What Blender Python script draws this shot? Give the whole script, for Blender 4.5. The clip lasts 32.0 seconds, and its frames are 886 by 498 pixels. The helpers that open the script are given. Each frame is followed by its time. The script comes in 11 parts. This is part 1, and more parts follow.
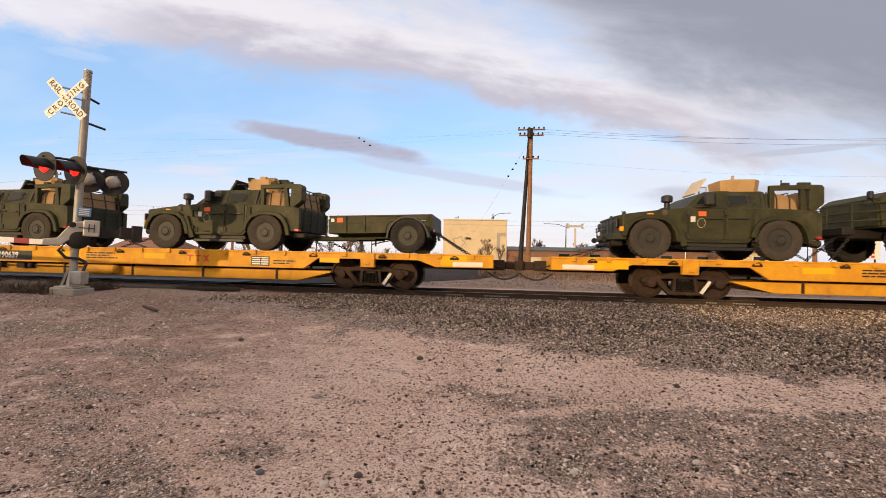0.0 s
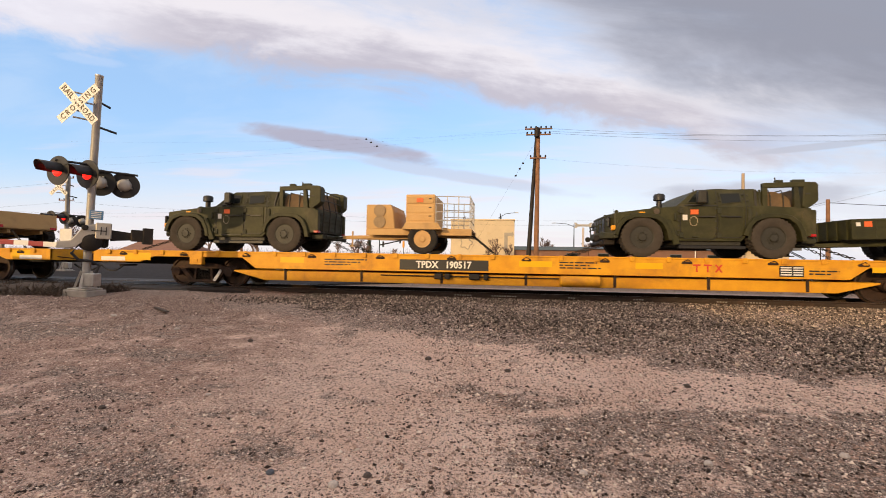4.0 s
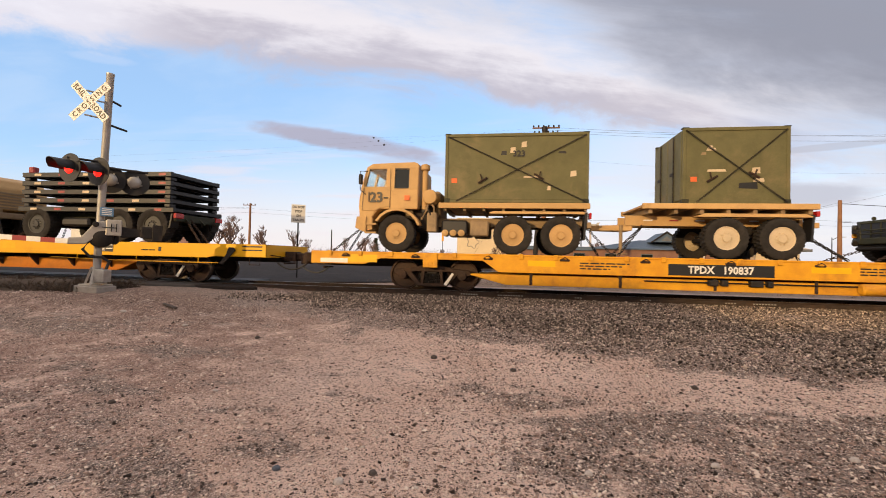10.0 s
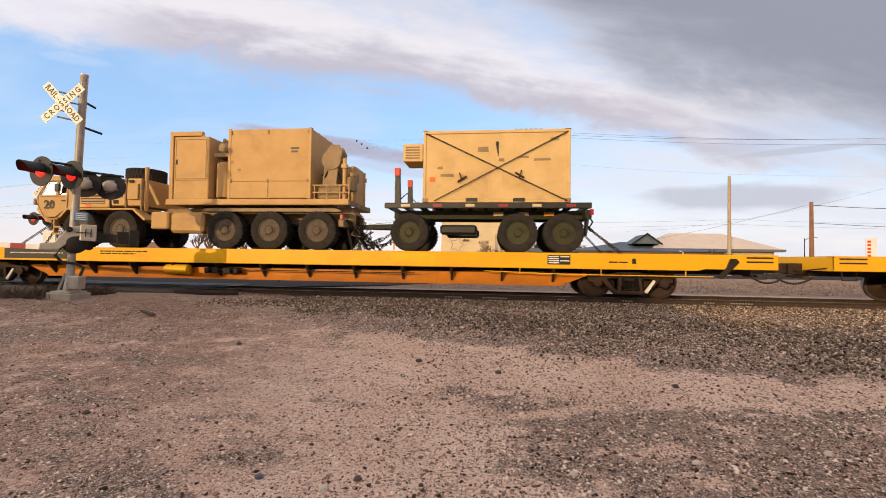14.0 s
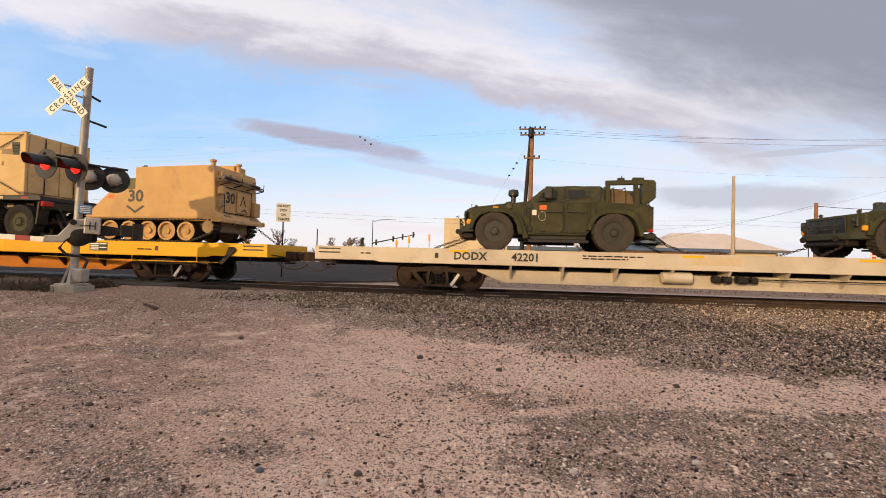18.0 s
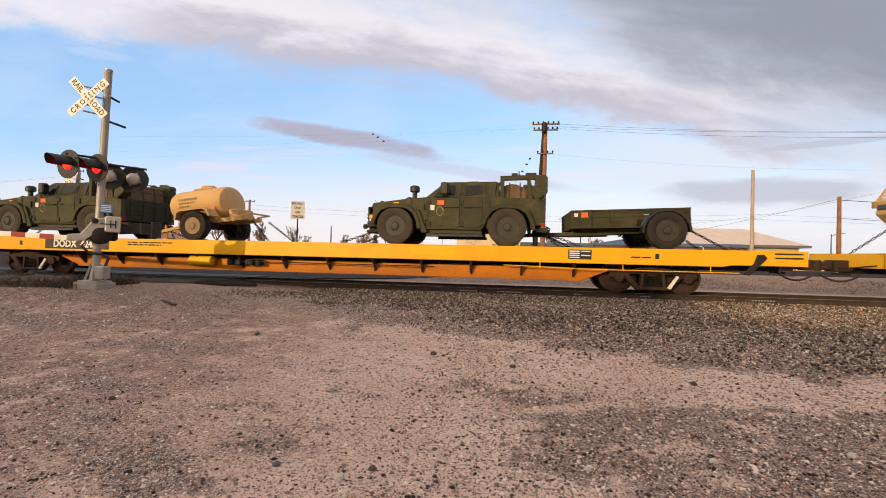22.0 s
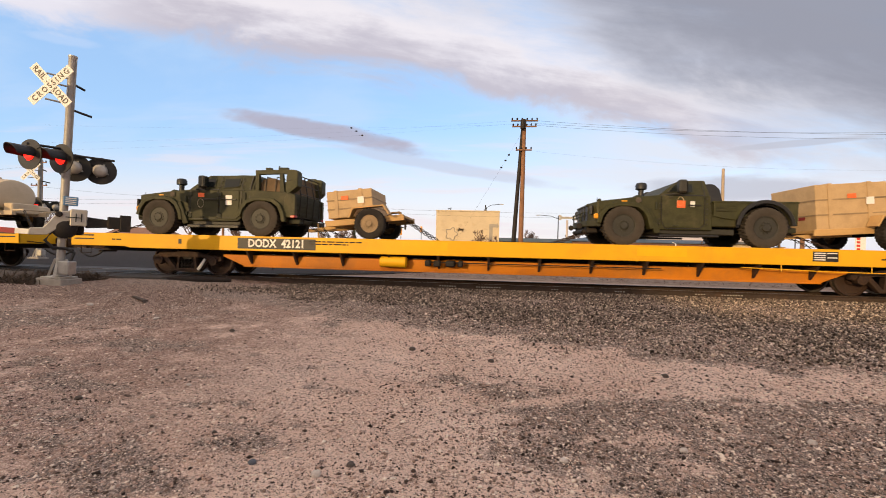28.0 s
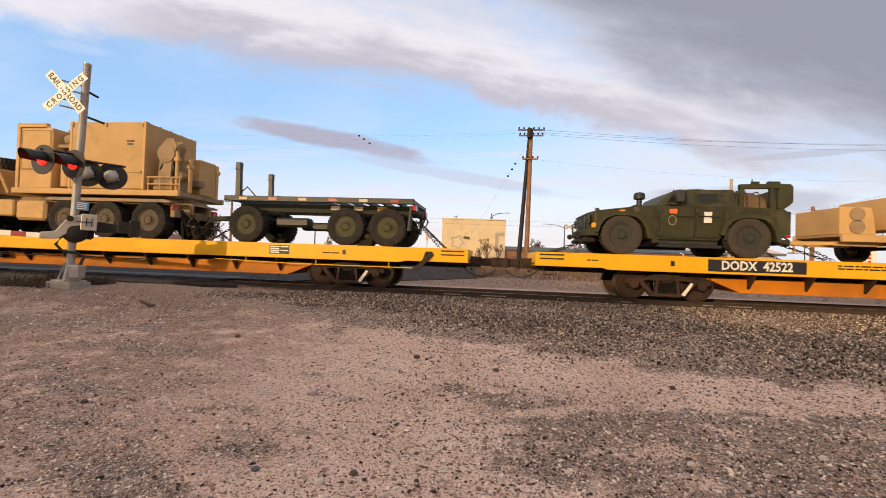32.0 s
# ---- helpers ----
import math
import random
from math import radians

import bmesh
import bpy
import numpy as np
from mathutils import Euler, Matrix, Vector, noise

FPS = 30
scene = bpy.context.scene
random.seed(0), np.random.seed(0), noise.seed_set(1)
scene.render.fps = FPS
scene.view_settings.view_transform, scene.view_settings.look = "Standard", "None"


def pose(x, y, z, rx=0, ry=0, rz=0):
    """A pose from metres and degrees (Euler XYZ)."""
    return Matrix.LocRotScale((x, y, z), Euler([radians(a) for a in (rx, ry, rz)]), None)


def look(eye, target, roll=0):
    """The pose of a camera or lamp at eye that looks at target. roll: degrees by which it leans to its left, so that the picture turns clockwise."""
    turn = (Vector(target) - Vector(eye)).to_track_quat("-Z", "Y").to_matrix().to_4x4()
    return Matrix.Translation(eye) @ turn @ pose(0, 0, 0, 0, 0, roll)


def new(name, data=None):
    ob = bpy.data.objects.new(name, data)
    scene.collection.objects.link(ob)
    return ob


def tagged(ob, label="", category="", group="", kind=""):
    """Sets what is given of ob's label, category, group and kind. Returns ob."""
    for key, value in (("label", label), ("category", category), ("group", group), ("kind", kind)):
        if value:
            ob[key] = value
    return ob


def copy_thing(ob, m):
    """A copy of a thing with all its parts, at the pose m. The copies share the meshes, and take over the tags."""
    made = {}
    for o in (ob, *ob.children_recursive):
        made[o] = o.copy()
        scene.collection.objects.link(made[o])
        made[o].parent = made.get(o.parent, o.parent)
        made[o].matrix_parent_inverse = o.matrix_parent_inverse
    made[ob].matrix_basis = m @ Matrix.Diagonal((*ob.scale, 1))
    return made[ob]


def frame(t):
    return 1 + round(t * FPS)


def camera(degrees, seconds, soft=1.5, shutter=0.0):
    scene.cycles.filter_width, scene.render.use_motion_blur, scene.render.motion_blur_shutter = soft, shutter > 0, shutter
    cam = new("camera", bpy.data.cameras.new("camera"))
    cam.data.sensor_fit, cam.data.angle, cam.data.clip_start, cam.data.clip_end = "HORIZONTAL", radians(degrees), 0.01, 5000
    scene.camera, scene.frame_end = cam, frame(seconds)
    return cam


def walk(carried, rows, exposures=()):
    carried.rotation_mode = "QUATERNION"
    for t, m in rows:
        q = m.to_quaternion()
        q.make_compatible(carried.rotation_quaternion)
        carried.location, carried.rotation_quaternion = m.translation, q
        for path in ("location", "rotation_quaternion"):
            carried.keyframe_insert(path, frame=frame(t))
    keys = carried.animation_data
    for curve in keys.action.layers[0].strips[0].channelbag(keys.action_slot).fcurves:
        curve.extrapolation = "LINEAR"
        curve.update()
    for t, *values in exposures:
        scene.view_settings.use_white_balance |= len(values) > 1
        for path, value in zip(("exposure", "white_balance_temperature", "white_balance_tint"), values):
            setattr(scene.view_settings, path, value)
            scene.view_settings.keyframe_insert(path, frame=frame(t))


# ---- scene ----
# camera: hand-held beside the track, turning slightly
PATH = [
    (0.0, pose(0, 0, 1.6, 91.146, -1.229, 6.741)),
    (0.5, pose(0, 0, 1.6, 91.322, -1.181, 6.640)),
    (1.0, pose(0, 0, 1.6, 91.448, -1.077, 6.530)),
    (1.5, pose(0, 0, 1.6, 91.474, -1.004, 6.525)),
    (2.0, pose(0, 0, 1.6, 91.417, -0.986, 6.739)),
    (2.5, pose(0, 0, 1.6, 91.337, -1.023, 7.121)),
    (3.0, pose(0, 0, 1.6, 91.274, -1.001, 7.467)),
    (3.5, pose(0, 0, 1.6, 91.215, -0.967, 7.679)),
    (5.5, pose(0, 0, 1.6, 91.019, -0.720, 7.765)),
    (6.0, pose(0, 0, 1.6, 90.985, -0.737, 7.932)),
    (6.5, pose(0, 0, 1.6, 90.971, -0.785, 8.093)),
    (7.0, pose(0, 0, 1.6, 90.966, -0.892, 8.237)),
    (7.5, pose(0, 0, 1.6, 90.967, -1.077, 8.380)),
    (8.0, pose(0, 0, 1.6, 91.008, -1.167, 8.573)),
    (8.5, pose(0, 0, 1.6, 91.056, -1.314, 8.714)),
    (9.0, pose(0, 0, 1.6, 91.077, -1.360, 8.739)),
    (9.5, pose(0, 0, 1.6, 91.052, -1.388, 8.681)),
    (10.0, pose(0, 0, 1.6, 90.995, -1.304, 8.569)),
    (10.5, pose(0, 0, 1.6, 90.948, -1.312, 8.325)),
    (11.0, pose(0, 0, 1.6, 90.807, -1.308, 8.140)),
    (11.5, pose(0, 0, 1.6, 90.650, -1.309, 7.938)),
    (12.0, pose(0, 0, 1.6, 90.576, -1.296, 7.742)),
    (12.5, pose(0, 0, 1.6, 90.632, -1.160, 7.495)),
    (13.0, pose(0, 0, 1.6, 90.842, -1.022, 7.105)),
    (13.5, pose(0, 0, 1.6, 91.109, -0.877, 6.769)),
    (14.0, pose(0, 0, 1.6, 91.427, -0.821, 6.504)),
    (14.5, pose(0, 0, 1.6, 91.664, -0.864, 6.384)),
    (16.5, pose(0, 0, 1.6, 91.615, -1.257, 7.021)),
    (17.0, pose(0, 0, 1.6, 91.504, -1.382, 7.125)),
    (17.5, pose(0, 0, 1.6, 91.284, -1.488, 7.028)),
    (18.0, pose(0, 0, 1.6, 91.030, -1.492, 6.799)),
    (18.5, pose(0, 0, 1.6, 90.811, -1.403, 6.653)),
    (19.0, pose(0, 0, 1.6, 90.678, -1.376, 6.776)),
    (19.5, pose(0, 0, 1.6, 90.612, -1.375, 7.264)),
    (20.0, pose(0, 0, 1.6, 90.553, -1.446, 8.085)),
    (20.5, pose(0, 0, 1.6, 90.530, -1.571, 8.632)),
    (21.0, pose(0, 0, 1.6, 90.528, -1.565, 8.887)),
    (21.5, pose(0, 0, 1.6, 90.539, -1.462, 8.827)),
    (22.0, pose(0, 0, 1.6, 90.538, -1.286, 8.507)),
    (22.5, pose(0, 0, 1.6, 90.595, -1.177, 8.056)),
    (23.0, pose(0, 0, 1.6, 90.637, -1.213, 7.464)),
    (23.5, pose(0, 0, 1.6, 90.726, -1.246, 6.770)),
    (24.0, pose(0, 0, 1.6, 90.948, -1.236, 5.939)),
    (24.5, pose(0, 0, 1.6, 91.270, -1.108, 4.904)),
    (25.0, pose(0, 0, 1.6, 91.436, -0.883, 3.394)),
    (25.5, pose(0, 0, 1.6, 91.361, -0.733, 2.506)),
    (27.5, pose(0, 0, 1.6, 90.108, -1.167, 4.922)),
    (28.0, pose(0, 0, 1.6, 90.006, -1.426, 5.758)),
    (28.5, pose(0, 0, 1.6, 89.952, -1.654, 6.619)),
    (29.0, pose(0, 0, 1.6, 89.997, -1.882, 6.943)),
    (29.5, pose(0, 0, 1.6, 90.162, -1.995, 7.000)),
    (30.0, pose(0, 0, 1.6, 90.390, -1.935, 6.749)),
    (30.5, pose(0, 0, 1.6, 90.644, -1.775, 6.525)),
    (31.0, pose(0, 0, 1.6, 90.890, -1.729, 6.450)),
    (31.5, pose(0, 0, 1.6, 91.005, -1.801, 6.528)),
    (32.0, pose(0, 0, 1.6, 91.028, -2.028, 6.506)),
]
cam = camera(90.88, 32.0, soft=0.9, shutter=0.07)
walk(cam, PATH, exposures=[(0, 0.0), (32, 0.0)])

# ---- sky, sun ----
SUN_DIR = Vector((-0.45, -0.87, 0.178)).normalized()   # towards the sun
W = bpy.data.worlds.new("sky")
scene.world = W
W.use_nodes = True
wn, wl = W.node_tree.nodes, W.node_tree.links


class Nodes:
    """Small arithmetic on shader sockets."""

    def __init__(self, tree):
        self.n, self.l = tree.nodes, tree.links

    def put(self, socket, value):
        if hasattr(value, "is_output"):
            self.l.new(value, socket)
        elif value is not None:
            socket.default_value = value

    def math(self, op, a, b=None, clamp=False):
        k = self.n.new("ShaderNodeMath")
        k.operation, k.use_clamp = op, clamp
        self.put(k.inputs[0], a)
        self.put(k.inputs[1], b)
        return k.outputs[0]

    def step(self, value, lo, hi, a=0.0, b=1.0):
        k = self.n.new("ShaderNodeMapRange")
        k.interpolation_type = "SMOOTHSTEP"
        self.put(k.inputs[0], value)
        for i, x in enumerate((lo, hi, a, b)):
            k.inputs[1 + i].default_value = x
        return k.outputs[0]

    def noise(self, vec, scale, detail=5.0, rough=0.55, distort=0.0):
        k = self.n.new("ShaderNodeTexNoise")
        self.put(k.inputs["Vector"], vec)
        k.inputs["Scale"].default_value, k.inputs["Detail"].default_value = scale, detail
        k.inputs["Roughness"].default_value, k.inputs["Distortion"].default_value = rough, distort
        return k.outputs[0]

    def mix(self, f, a, b):
        k = self.n.new("ShaderNodeMix")
        k.data_type = "RGBA"
        self.put(k.inputs[0], f)
        for s, v in ((k.inputs[6], a), (k.inputs[7], b)):
            self.put(s, (*v, 1) if isinstance(v, tuple) and len(v) == 3 else v)
        return k.outputs[2]

    def vec(self, x, y, z):
        k = self.n.new("ShaderNodeCombineXYZ")
        for s, v in zip(k.inputs, (x, y, z)):
            self.put(s, v)
        return k.outputs[0]


def make_sky():
    q = Nodes(W.node_tree)
    tc = wn.new("ShaderNodeTexCoord")
    sep = wn.new("ShaderNodeSeparateXYZ")
    wl.new(tc.outputs["Generated"], sep.inputs[0])
    x, y, z = sep.outputs
    yy = q.math("MAXIMUM", q.math("ABSOLUTE", y), 0.12)
    u, v = q.math("DIVIDE", x, yy), q.math("DIVIDE", z, yy)
    sky = wn.new("ShaderNodeTexSky")
    sky.sky_type, sky.sun_disc = "NISHITA", False
    sky.sun_elevation = math.asin(SUN_DIR.z)
    sky.sun_rotation = math.atan2(SUN_DIR.x, SUN_DIR.y)
    sky.air_density, sky.dust_density, sky.ozone_density = 1.0, 0.6, 2.0
    k = wn.new("ShaderNodeVectorMath")
    k.operation = "SCALE"
    wl.new(sky.outputs[0], k.inputs[0])
    k.inputs[3].default_value = SKY_GAIN
    col = k.outputs[0]
    col = q.mix(0.55, col, (0.36, 0.56, 0.90))
    # thin veils of high cloud
    vv = q.vec(q.math("MULTIPLY", u, 1.0), q.math("MULTIPLY", v, 4.0), q.math("MULTIPLY", u, -0.6))
    veil = q.step(q.noise(vv, 2.1, 7.0, 0.55, 0.5), 0.40, 0.72)
    col = q.mix(q.math("MULTIPLY", veil, 0.42), col, (0.46, 0.58, 0.76))
    # warm light round the low sun
    dot = wn.new("ShaderNodeVectorMath")
    dot.operation = "DOT_PRODUCT"
    wl.new(tc.outputs["Generated"], dot.inputs[0])
    dot.inputs[1].default_value = SUN_DIR
    near = q.step(dot.outputs["Value"], 0.10, 1.0)
    # pale haze towards the horizon
    hz = q.step(v, 0.30, 0.02)
    col = q.mix(q.math("MULTIPLY", hz, 0.80), col, (0.76, 0.68, 0.67))
    streak = q.step(q.noise(q.vec(q.math("MULTIPLY", u, 0.8), q.math("MULTIPLY", v, 9.0), 0.3), 3.0, 6.0), 0.5, 0.7)
    low = q.math("MULTIPLY", streak, q.step(v, 0.40, 0.12))
    col = q.mix(q.math("MULTIPLY", low, 0.60), col, (0.70, 0.62, 0.65))
    # white streaks on the right-hand side
    n1 = q.noise(q.vec(q.math("ADD", q.math("MULTIPLY", u, 1.0), q.math("MULTIPLY", v, 1.4)), q.math("MULTIPLY", v, 5.0), 0.0), 2.6, 7.0, 0.6, 0.4)
    right = q.math("MULTIPLY", q.step(u, -0.05, 0.4), q.step(n1, 0.30, 0.60))
    col = q.mix(q.math("MULTIPLY", right, 0.85), col, (0.62, 0.63, 0.69))
    wob = q.math("MULTIPLY", q.math("SUBTRACT", q.noise(q.vec(q.math("MULTIPLY", u, 1.2), q.math("ADD", q.math("MULTIPLY", v, 3.0), q.math("MULTIPLY", u, 0.6)), 2.0), 2.4, 8.0, 0.62, 0.3), 0.5), 0.22)
    # thin pale cloud high up, closing towards the zenith
    line1 = q.math("SUBTRACT", 0.335, q.math("MULTIPLY", u, 0.20))
    d1 = q.math("ADD", q.math("SUBTRACT", v, line1), wob)
    shade = q.noise(q.vec(q.math("MULTIPLY", u, 0.9), q.math("ADD", q.math("MULTIPLY", v, 3.6), q.math("MULTIPLY", u, 0.72)), 5.0), 3.0, 8.0, 0.60, 0.3)
    high = q.math("MULTIPLY", q.step(d1, 0.06, 0.20), q.step(shade, 0.30, 0.60, 0.30, 0.95))
    col = q.mix(high, col, (0.56, 0.56, 0.63))
    # long band of cloud from the upper left, grey along its lower edge
    thick = q.math("ADD", 0.13, q.math("MULTIPLY", q.step(u, 0.30, -0.50), 0.08))
    rel = q.math("DIVIDE", d1, thick)
    band = q.math("MULTIPLY", q.step(rel, -0.16, 0.22), q.step(rel, 1.35, 0.75))
    band = q.math("MULTIPLY", band, q.step(u, 0.85, 0.40))
    tone = q.mix(q.step(q.math("ADD", rel, q.math("MULTIPLY", q.math("SUBTRACT", shade, 0.5), 1.8)), 0.15, 0.85), (0.46, 0.42, 0.47), (0.70, 0.66, 0.69))
    tone = q.mix(q.math("MULTIPLY", q.step(u, -0.75, -1.15), 0.7), tone, (0.74, 0.71, 0.76))
    col = q.mix(q.math("MULTIPLY", band, 0.92), col, tone)
    # dark bank over the right
    line2 = q.math("MAXIMUM", q.math("SUBTRACT", 0.63, q.math("MULTIPLY", u, 0.80)), q.math("SUBTRACT", 0.455, q.math("MULTIPLY", u, 0.27)))
    d2 = q.math("ADD", q.math("SUBTRACT", v, line2), wob)
    bank = q.step(d2, -0.06, 0.10)
    dark = q.mix(q.step(q.math("ADD", d2, q.math("MULTIPLY", q.math("SUBTRACT", shade, 0.5), 0.30)), -0.02, 0.20), (0.40, 0.41, 0.48), (0.225, 0.235, 0.29))
    col = q.mix(q.math("MULTIPLY", bank, 0.90), col, dark)
    col = q.mix(q.step(v, 0.72, 1.2), col, (0.54, 0.52, 0.57))
    # small lens-shaped clouds
    for cu, cv, half, thick, slope, tint, amount in (
            (-0.40, 0.273, 0.29, 0.026, -0.190, (0.36, 0.34, 0.42), 0.9),
            (-0.10, 0.190, 0.30, 0.016, -0.17, (0.46, 0.47, 0.56), 0.55),
            (0.54, 0.146, 0.24, 0.032, 0.02, (0.43, 0.44, 0.51), 0.8),
            (-1.08, 0.505, 0.12, 0.016, -0.18, (0.72, 0.70, 0.76), 0.16),
            (0.66, 0.245, 0.16, 0.008, 0.10, (0.42, 0.43, 0.50), 0.7)):
        a = q.math("SUBTRACT", u, cu)
        b = q.math("SUBTRACT", q.math("SUBTRACT", v, cv), q.math("MULTIPLY", a, slope))
        e = q.math("ADD", q.math("POWER", q.math("ABSOLUTE", q.math("DIVIDE", a, half)), 2.0), q.math("POWER", q.math("ABSOLUTE", q.math("DIVIDE", b, thick)), 2.0))
        e = q.math("ADD", e, q.math("MULTIPLY", q.math("SUBTRACT", q.noise(q.vec(q.math("MULTIPLY", u, 1.0), q.math("MULTIPLY", v, 3.0), cu), 9.0, 5.0), 0.5), 1.6))
        front = q.step(y, 0.0, 0.2)
        col = q.mix(q.math("MULTIPLY", q.math("MULTIPLY", q.step(e, 1.15, 0.25), amount), front), col, tint)
    col = q.mix(q.math("MULTIPLY", near, 0.60), col, (1.7, 1.25, 0.85))
    bg = wn["Background"]
    wl.new(col, bg.inputs[0])
    bg.inputs[1].default_value = SKY_STRENGTH


SKY_GAIN, SKY_STRENGTH = 0.20, 1.3
make_sky()
sun = new("sun", bpy.data.lights.new("sun", "SUN"))
sun.data.energy, sun.data.angle, sun.data.color = 2.9, radians(0.6), (1.0, 0.68, 0.33)
sun.matrix_world = look((0, 0, 0), -SUN_DIR)

# ---- materials ----
def mat(name, c1, c2=None, scale=6.0, rough=0.7, metal=0.0, bump=0.15, dirt=None, dirt_amount=0.4, fine=60.0, island=False, vary=0.0, spec=0.5, pale=None):
    """Two-tone paint or mineral with grain, stains and relief in object space."""
    m = bpy.data.materials.new(name)
    m.use_nodes = True
    q = Nodes(m.node_tree)
    b = m.node_tree.nodes["Principled BSDF"]
    tc = m.node_tree.nodes.new("ShaderNodeTexCoord").outputs["Object"]
    c2 = c2 or tuple(x * 0.8 for x in c1)
    col = q.mix(q.step(q.noise(tc, scale, 6.0, 0.6), 0.35, 0.68), c1, c2)
    grain = q.noise(tc, fine, 4.0, 0.6)
    col = q.mix(q.math("MULTIPLY", q.step(grain, 0.3, 0.75), 0.30), col, tuple(x * 0.72 for x in c2))
    if dirt:
        stain = q.step(q.noise(tc, scale * 0.45, 8.0, 0.68, 0.4), 0.50, 0.72)
        col = q.mix(q.math("MULTIPLY", stain, dirt_amount), col, dirt)
    if vary:
        if island:
            r = m.node_tree.nodes.new("ShaderNodeNewGeometry").outputs["Random Per Island"]
        else:
            r = m.node_tree.nodes.new("ShaderNodeObjectInfo").outputs["Random"]
        h = m.node_tree.nodes.new("ShaderNodeHueSaturation")
        m.node_tree.links.new(col, h.inputs["Color"])
        m.node_tree.links.new(q.step(r, 0.0, 1.0, 1.0 - vary, 1.0 + vary), h.inputs["Value"])
        col = h.outputs[0]
        if pale:
            odd = q.math("FRACT", q.math("MULTIPLY", r, 57.3))
            col = q.mix(q.step(odd, 1.0 - pale[1], 1.0 - pale[1] * 0.6), col, pale[0])
    m.node_tree.links.new(col, b.inputs["Base Color"])
    q.put(b.inputs["Roughness"], q.step(grain, 0.2, 0.8, max(rough - 0.12, 0.02), min(rough + 0.1, 1.0)))
    b.inputs["Metallic"].default_value = metal
    b.inputs["Specular IOR Level"].default_value = spec
    if bump:
        k = m.node_tree.nodes.new("ShaderNodeBump")
        k.inputs["Strength"].default_value, k.inputs["Distance"].default_value = bump, 0.01
        m.node_tree.links.new(grain, k.inputs["Height"])
        m.node_tree.links.new(k.outputs[0], b.inputs["Normal"])
    return m


def glow(name, c, strength):
    m = bpy.data.materials.new(name)
    m.use_nodes = True
    b = m.node_tree.nodes["Principled BSDF"]
    b.inputs["Base Color"].default_value = (*c, 1)
    b.inputs["Emission Color"].default_value = (*c, 1)
    b.inputs["Emission Strength"].default_value = strength
    b.inputs["Roughness"].default_value = 0.3
    return m


def glass(name, tint, rough=0.05):
    m = bpy.data.materials.new(name)
    m.use_nodes = True
    b = m.node_tree.nodes["Principled BSDF"]
    b.inputs["Base Color"].default_value = (*tint, 1)
    b.inputs["Roughness"].default_value = rough
    b.inputs["IOR"].default_value = 1.45
    b.inputs["Specular IOR Level"].default_value = 0.35
    return m


def clear_glass(name, tint):
    m = bpy.data.materials.new(name)
    m.use_nodes = True
    b = m.node_tree.nodes["Principled BSDF"]
    b.inputs["Base Color"].default_value = (*tint, 1)
    b.inputs["Roughness"].default_value = 0.01
    b.inputs["Transmission Weight"].default_value = 1.0
    return m


GREEN = mat("green_paint", (0.047, 0.046, 0.017), (0.028, 0.029, 0.011), 3.5, 0.6, dirt=(0.100, 0.080, 0.045), dirt_amount=0.45, bump=0.05, vary=0.14, spec=0.28)
GREEN_DARK = mat("dark_green_paint", (0.030, 0.034, 0.020), (0.040, 0.040, 0.024), 3.0, 0.7, dirt=(0.10, 0.085, 0.06), dirt_amount=0.35, bump=0.06, spec=0.28)
BOX_GREEN = mat("olive_container_paint", (0.140, 0.130, 0.058), (0.108, 0.104, 0.046), 1.8, 0.6, dirt=(0.22, 0.17, 0.085), dirt_amount=0.7, bump=0.05, spec=0.28)
TAN = mat("tan_paint", (0.56, 0.355, 0.150), (0.50, 0.312, 0.130), 1.8, 0.6, dirt=(0.27, 0.18, 0.095), dirt_amount=0.5, bump=0.06, vary=0.08, spec=0.22)
TAN_DARK = mat("dusty_tan_paint", (0.33, 0.23, 0.125), (0.26, 0.18, 0.10), 3.0, 0.75, dirt=(0.10, 0.08, 0.055), dirt_amount=0.6, bump=0.1)
SAND_WHITE = mat("pale_sand_paint", (0.62, 0.50, 0.34), (0.55, 0.44, 0.29), 2.0, 0.6, dirt=(0.33, 0.25, 0.16), dirt_amount=0.4)
YELLOW = mat("yellow_car_paint", (0.74, 0.37, 0.022), (0.62, 0.28, 0.020), 2.0, 0.5, dirt=(0.30, 0.13, 0.035), dirt_amount=0.7, bump=0.04, spec=0.22)
YELLOW_NEW = mat("bright_yellow_car_paint", (0.80, 0.44, 0.012), (0.76, 0.40, 0.012), 1.0, 0.42, dirt=(0.46, 0.21, 0.03), dirt_amount=0.25, bump=0.03, spec=0.22)
YELLOW_PATCH = mat("fresh_yellow_patch", (0.83, 0.47, 0.010), (0.80, 0.43, 0.010), 2.0, 0.4, bump=0.02, spec=0.22)
ORANGE = mat("orange_belly_paint", (0.66, 0.225, 0.008), (0.54, 0.18, 0.010), 1.0, 0.5, dirt=(0.22, 0.10, 0.03), dirt_amount=0.5, bump=0.05, spec=0.22)
CREAM = mat("cream_car_paint", (0.60, 0.53, 0.43), (0.52, 0.45, 0.36), 1.2, 0.55, dirt=(0.26, 0.20, 0.13), dirt_amount=0.5, bump=0.05)
RUST = mat("rusty_steel", (0.052, 0.029, 0.019), (0.032, 0.019, 0.014), 7.0, 0.82, 0.3, 0.3, dirt=(0.11, 0.052, 0.026), dirt_amount=0.5)
IRON = mat("dark_iron", (0.024, 0.020, 0.018), (0.016, 0.014, 0.013), 8.0, 0.7, 0.4, 0.25, dirt=(0.09, 0.055, 0.035), dirt_amount=0.4)
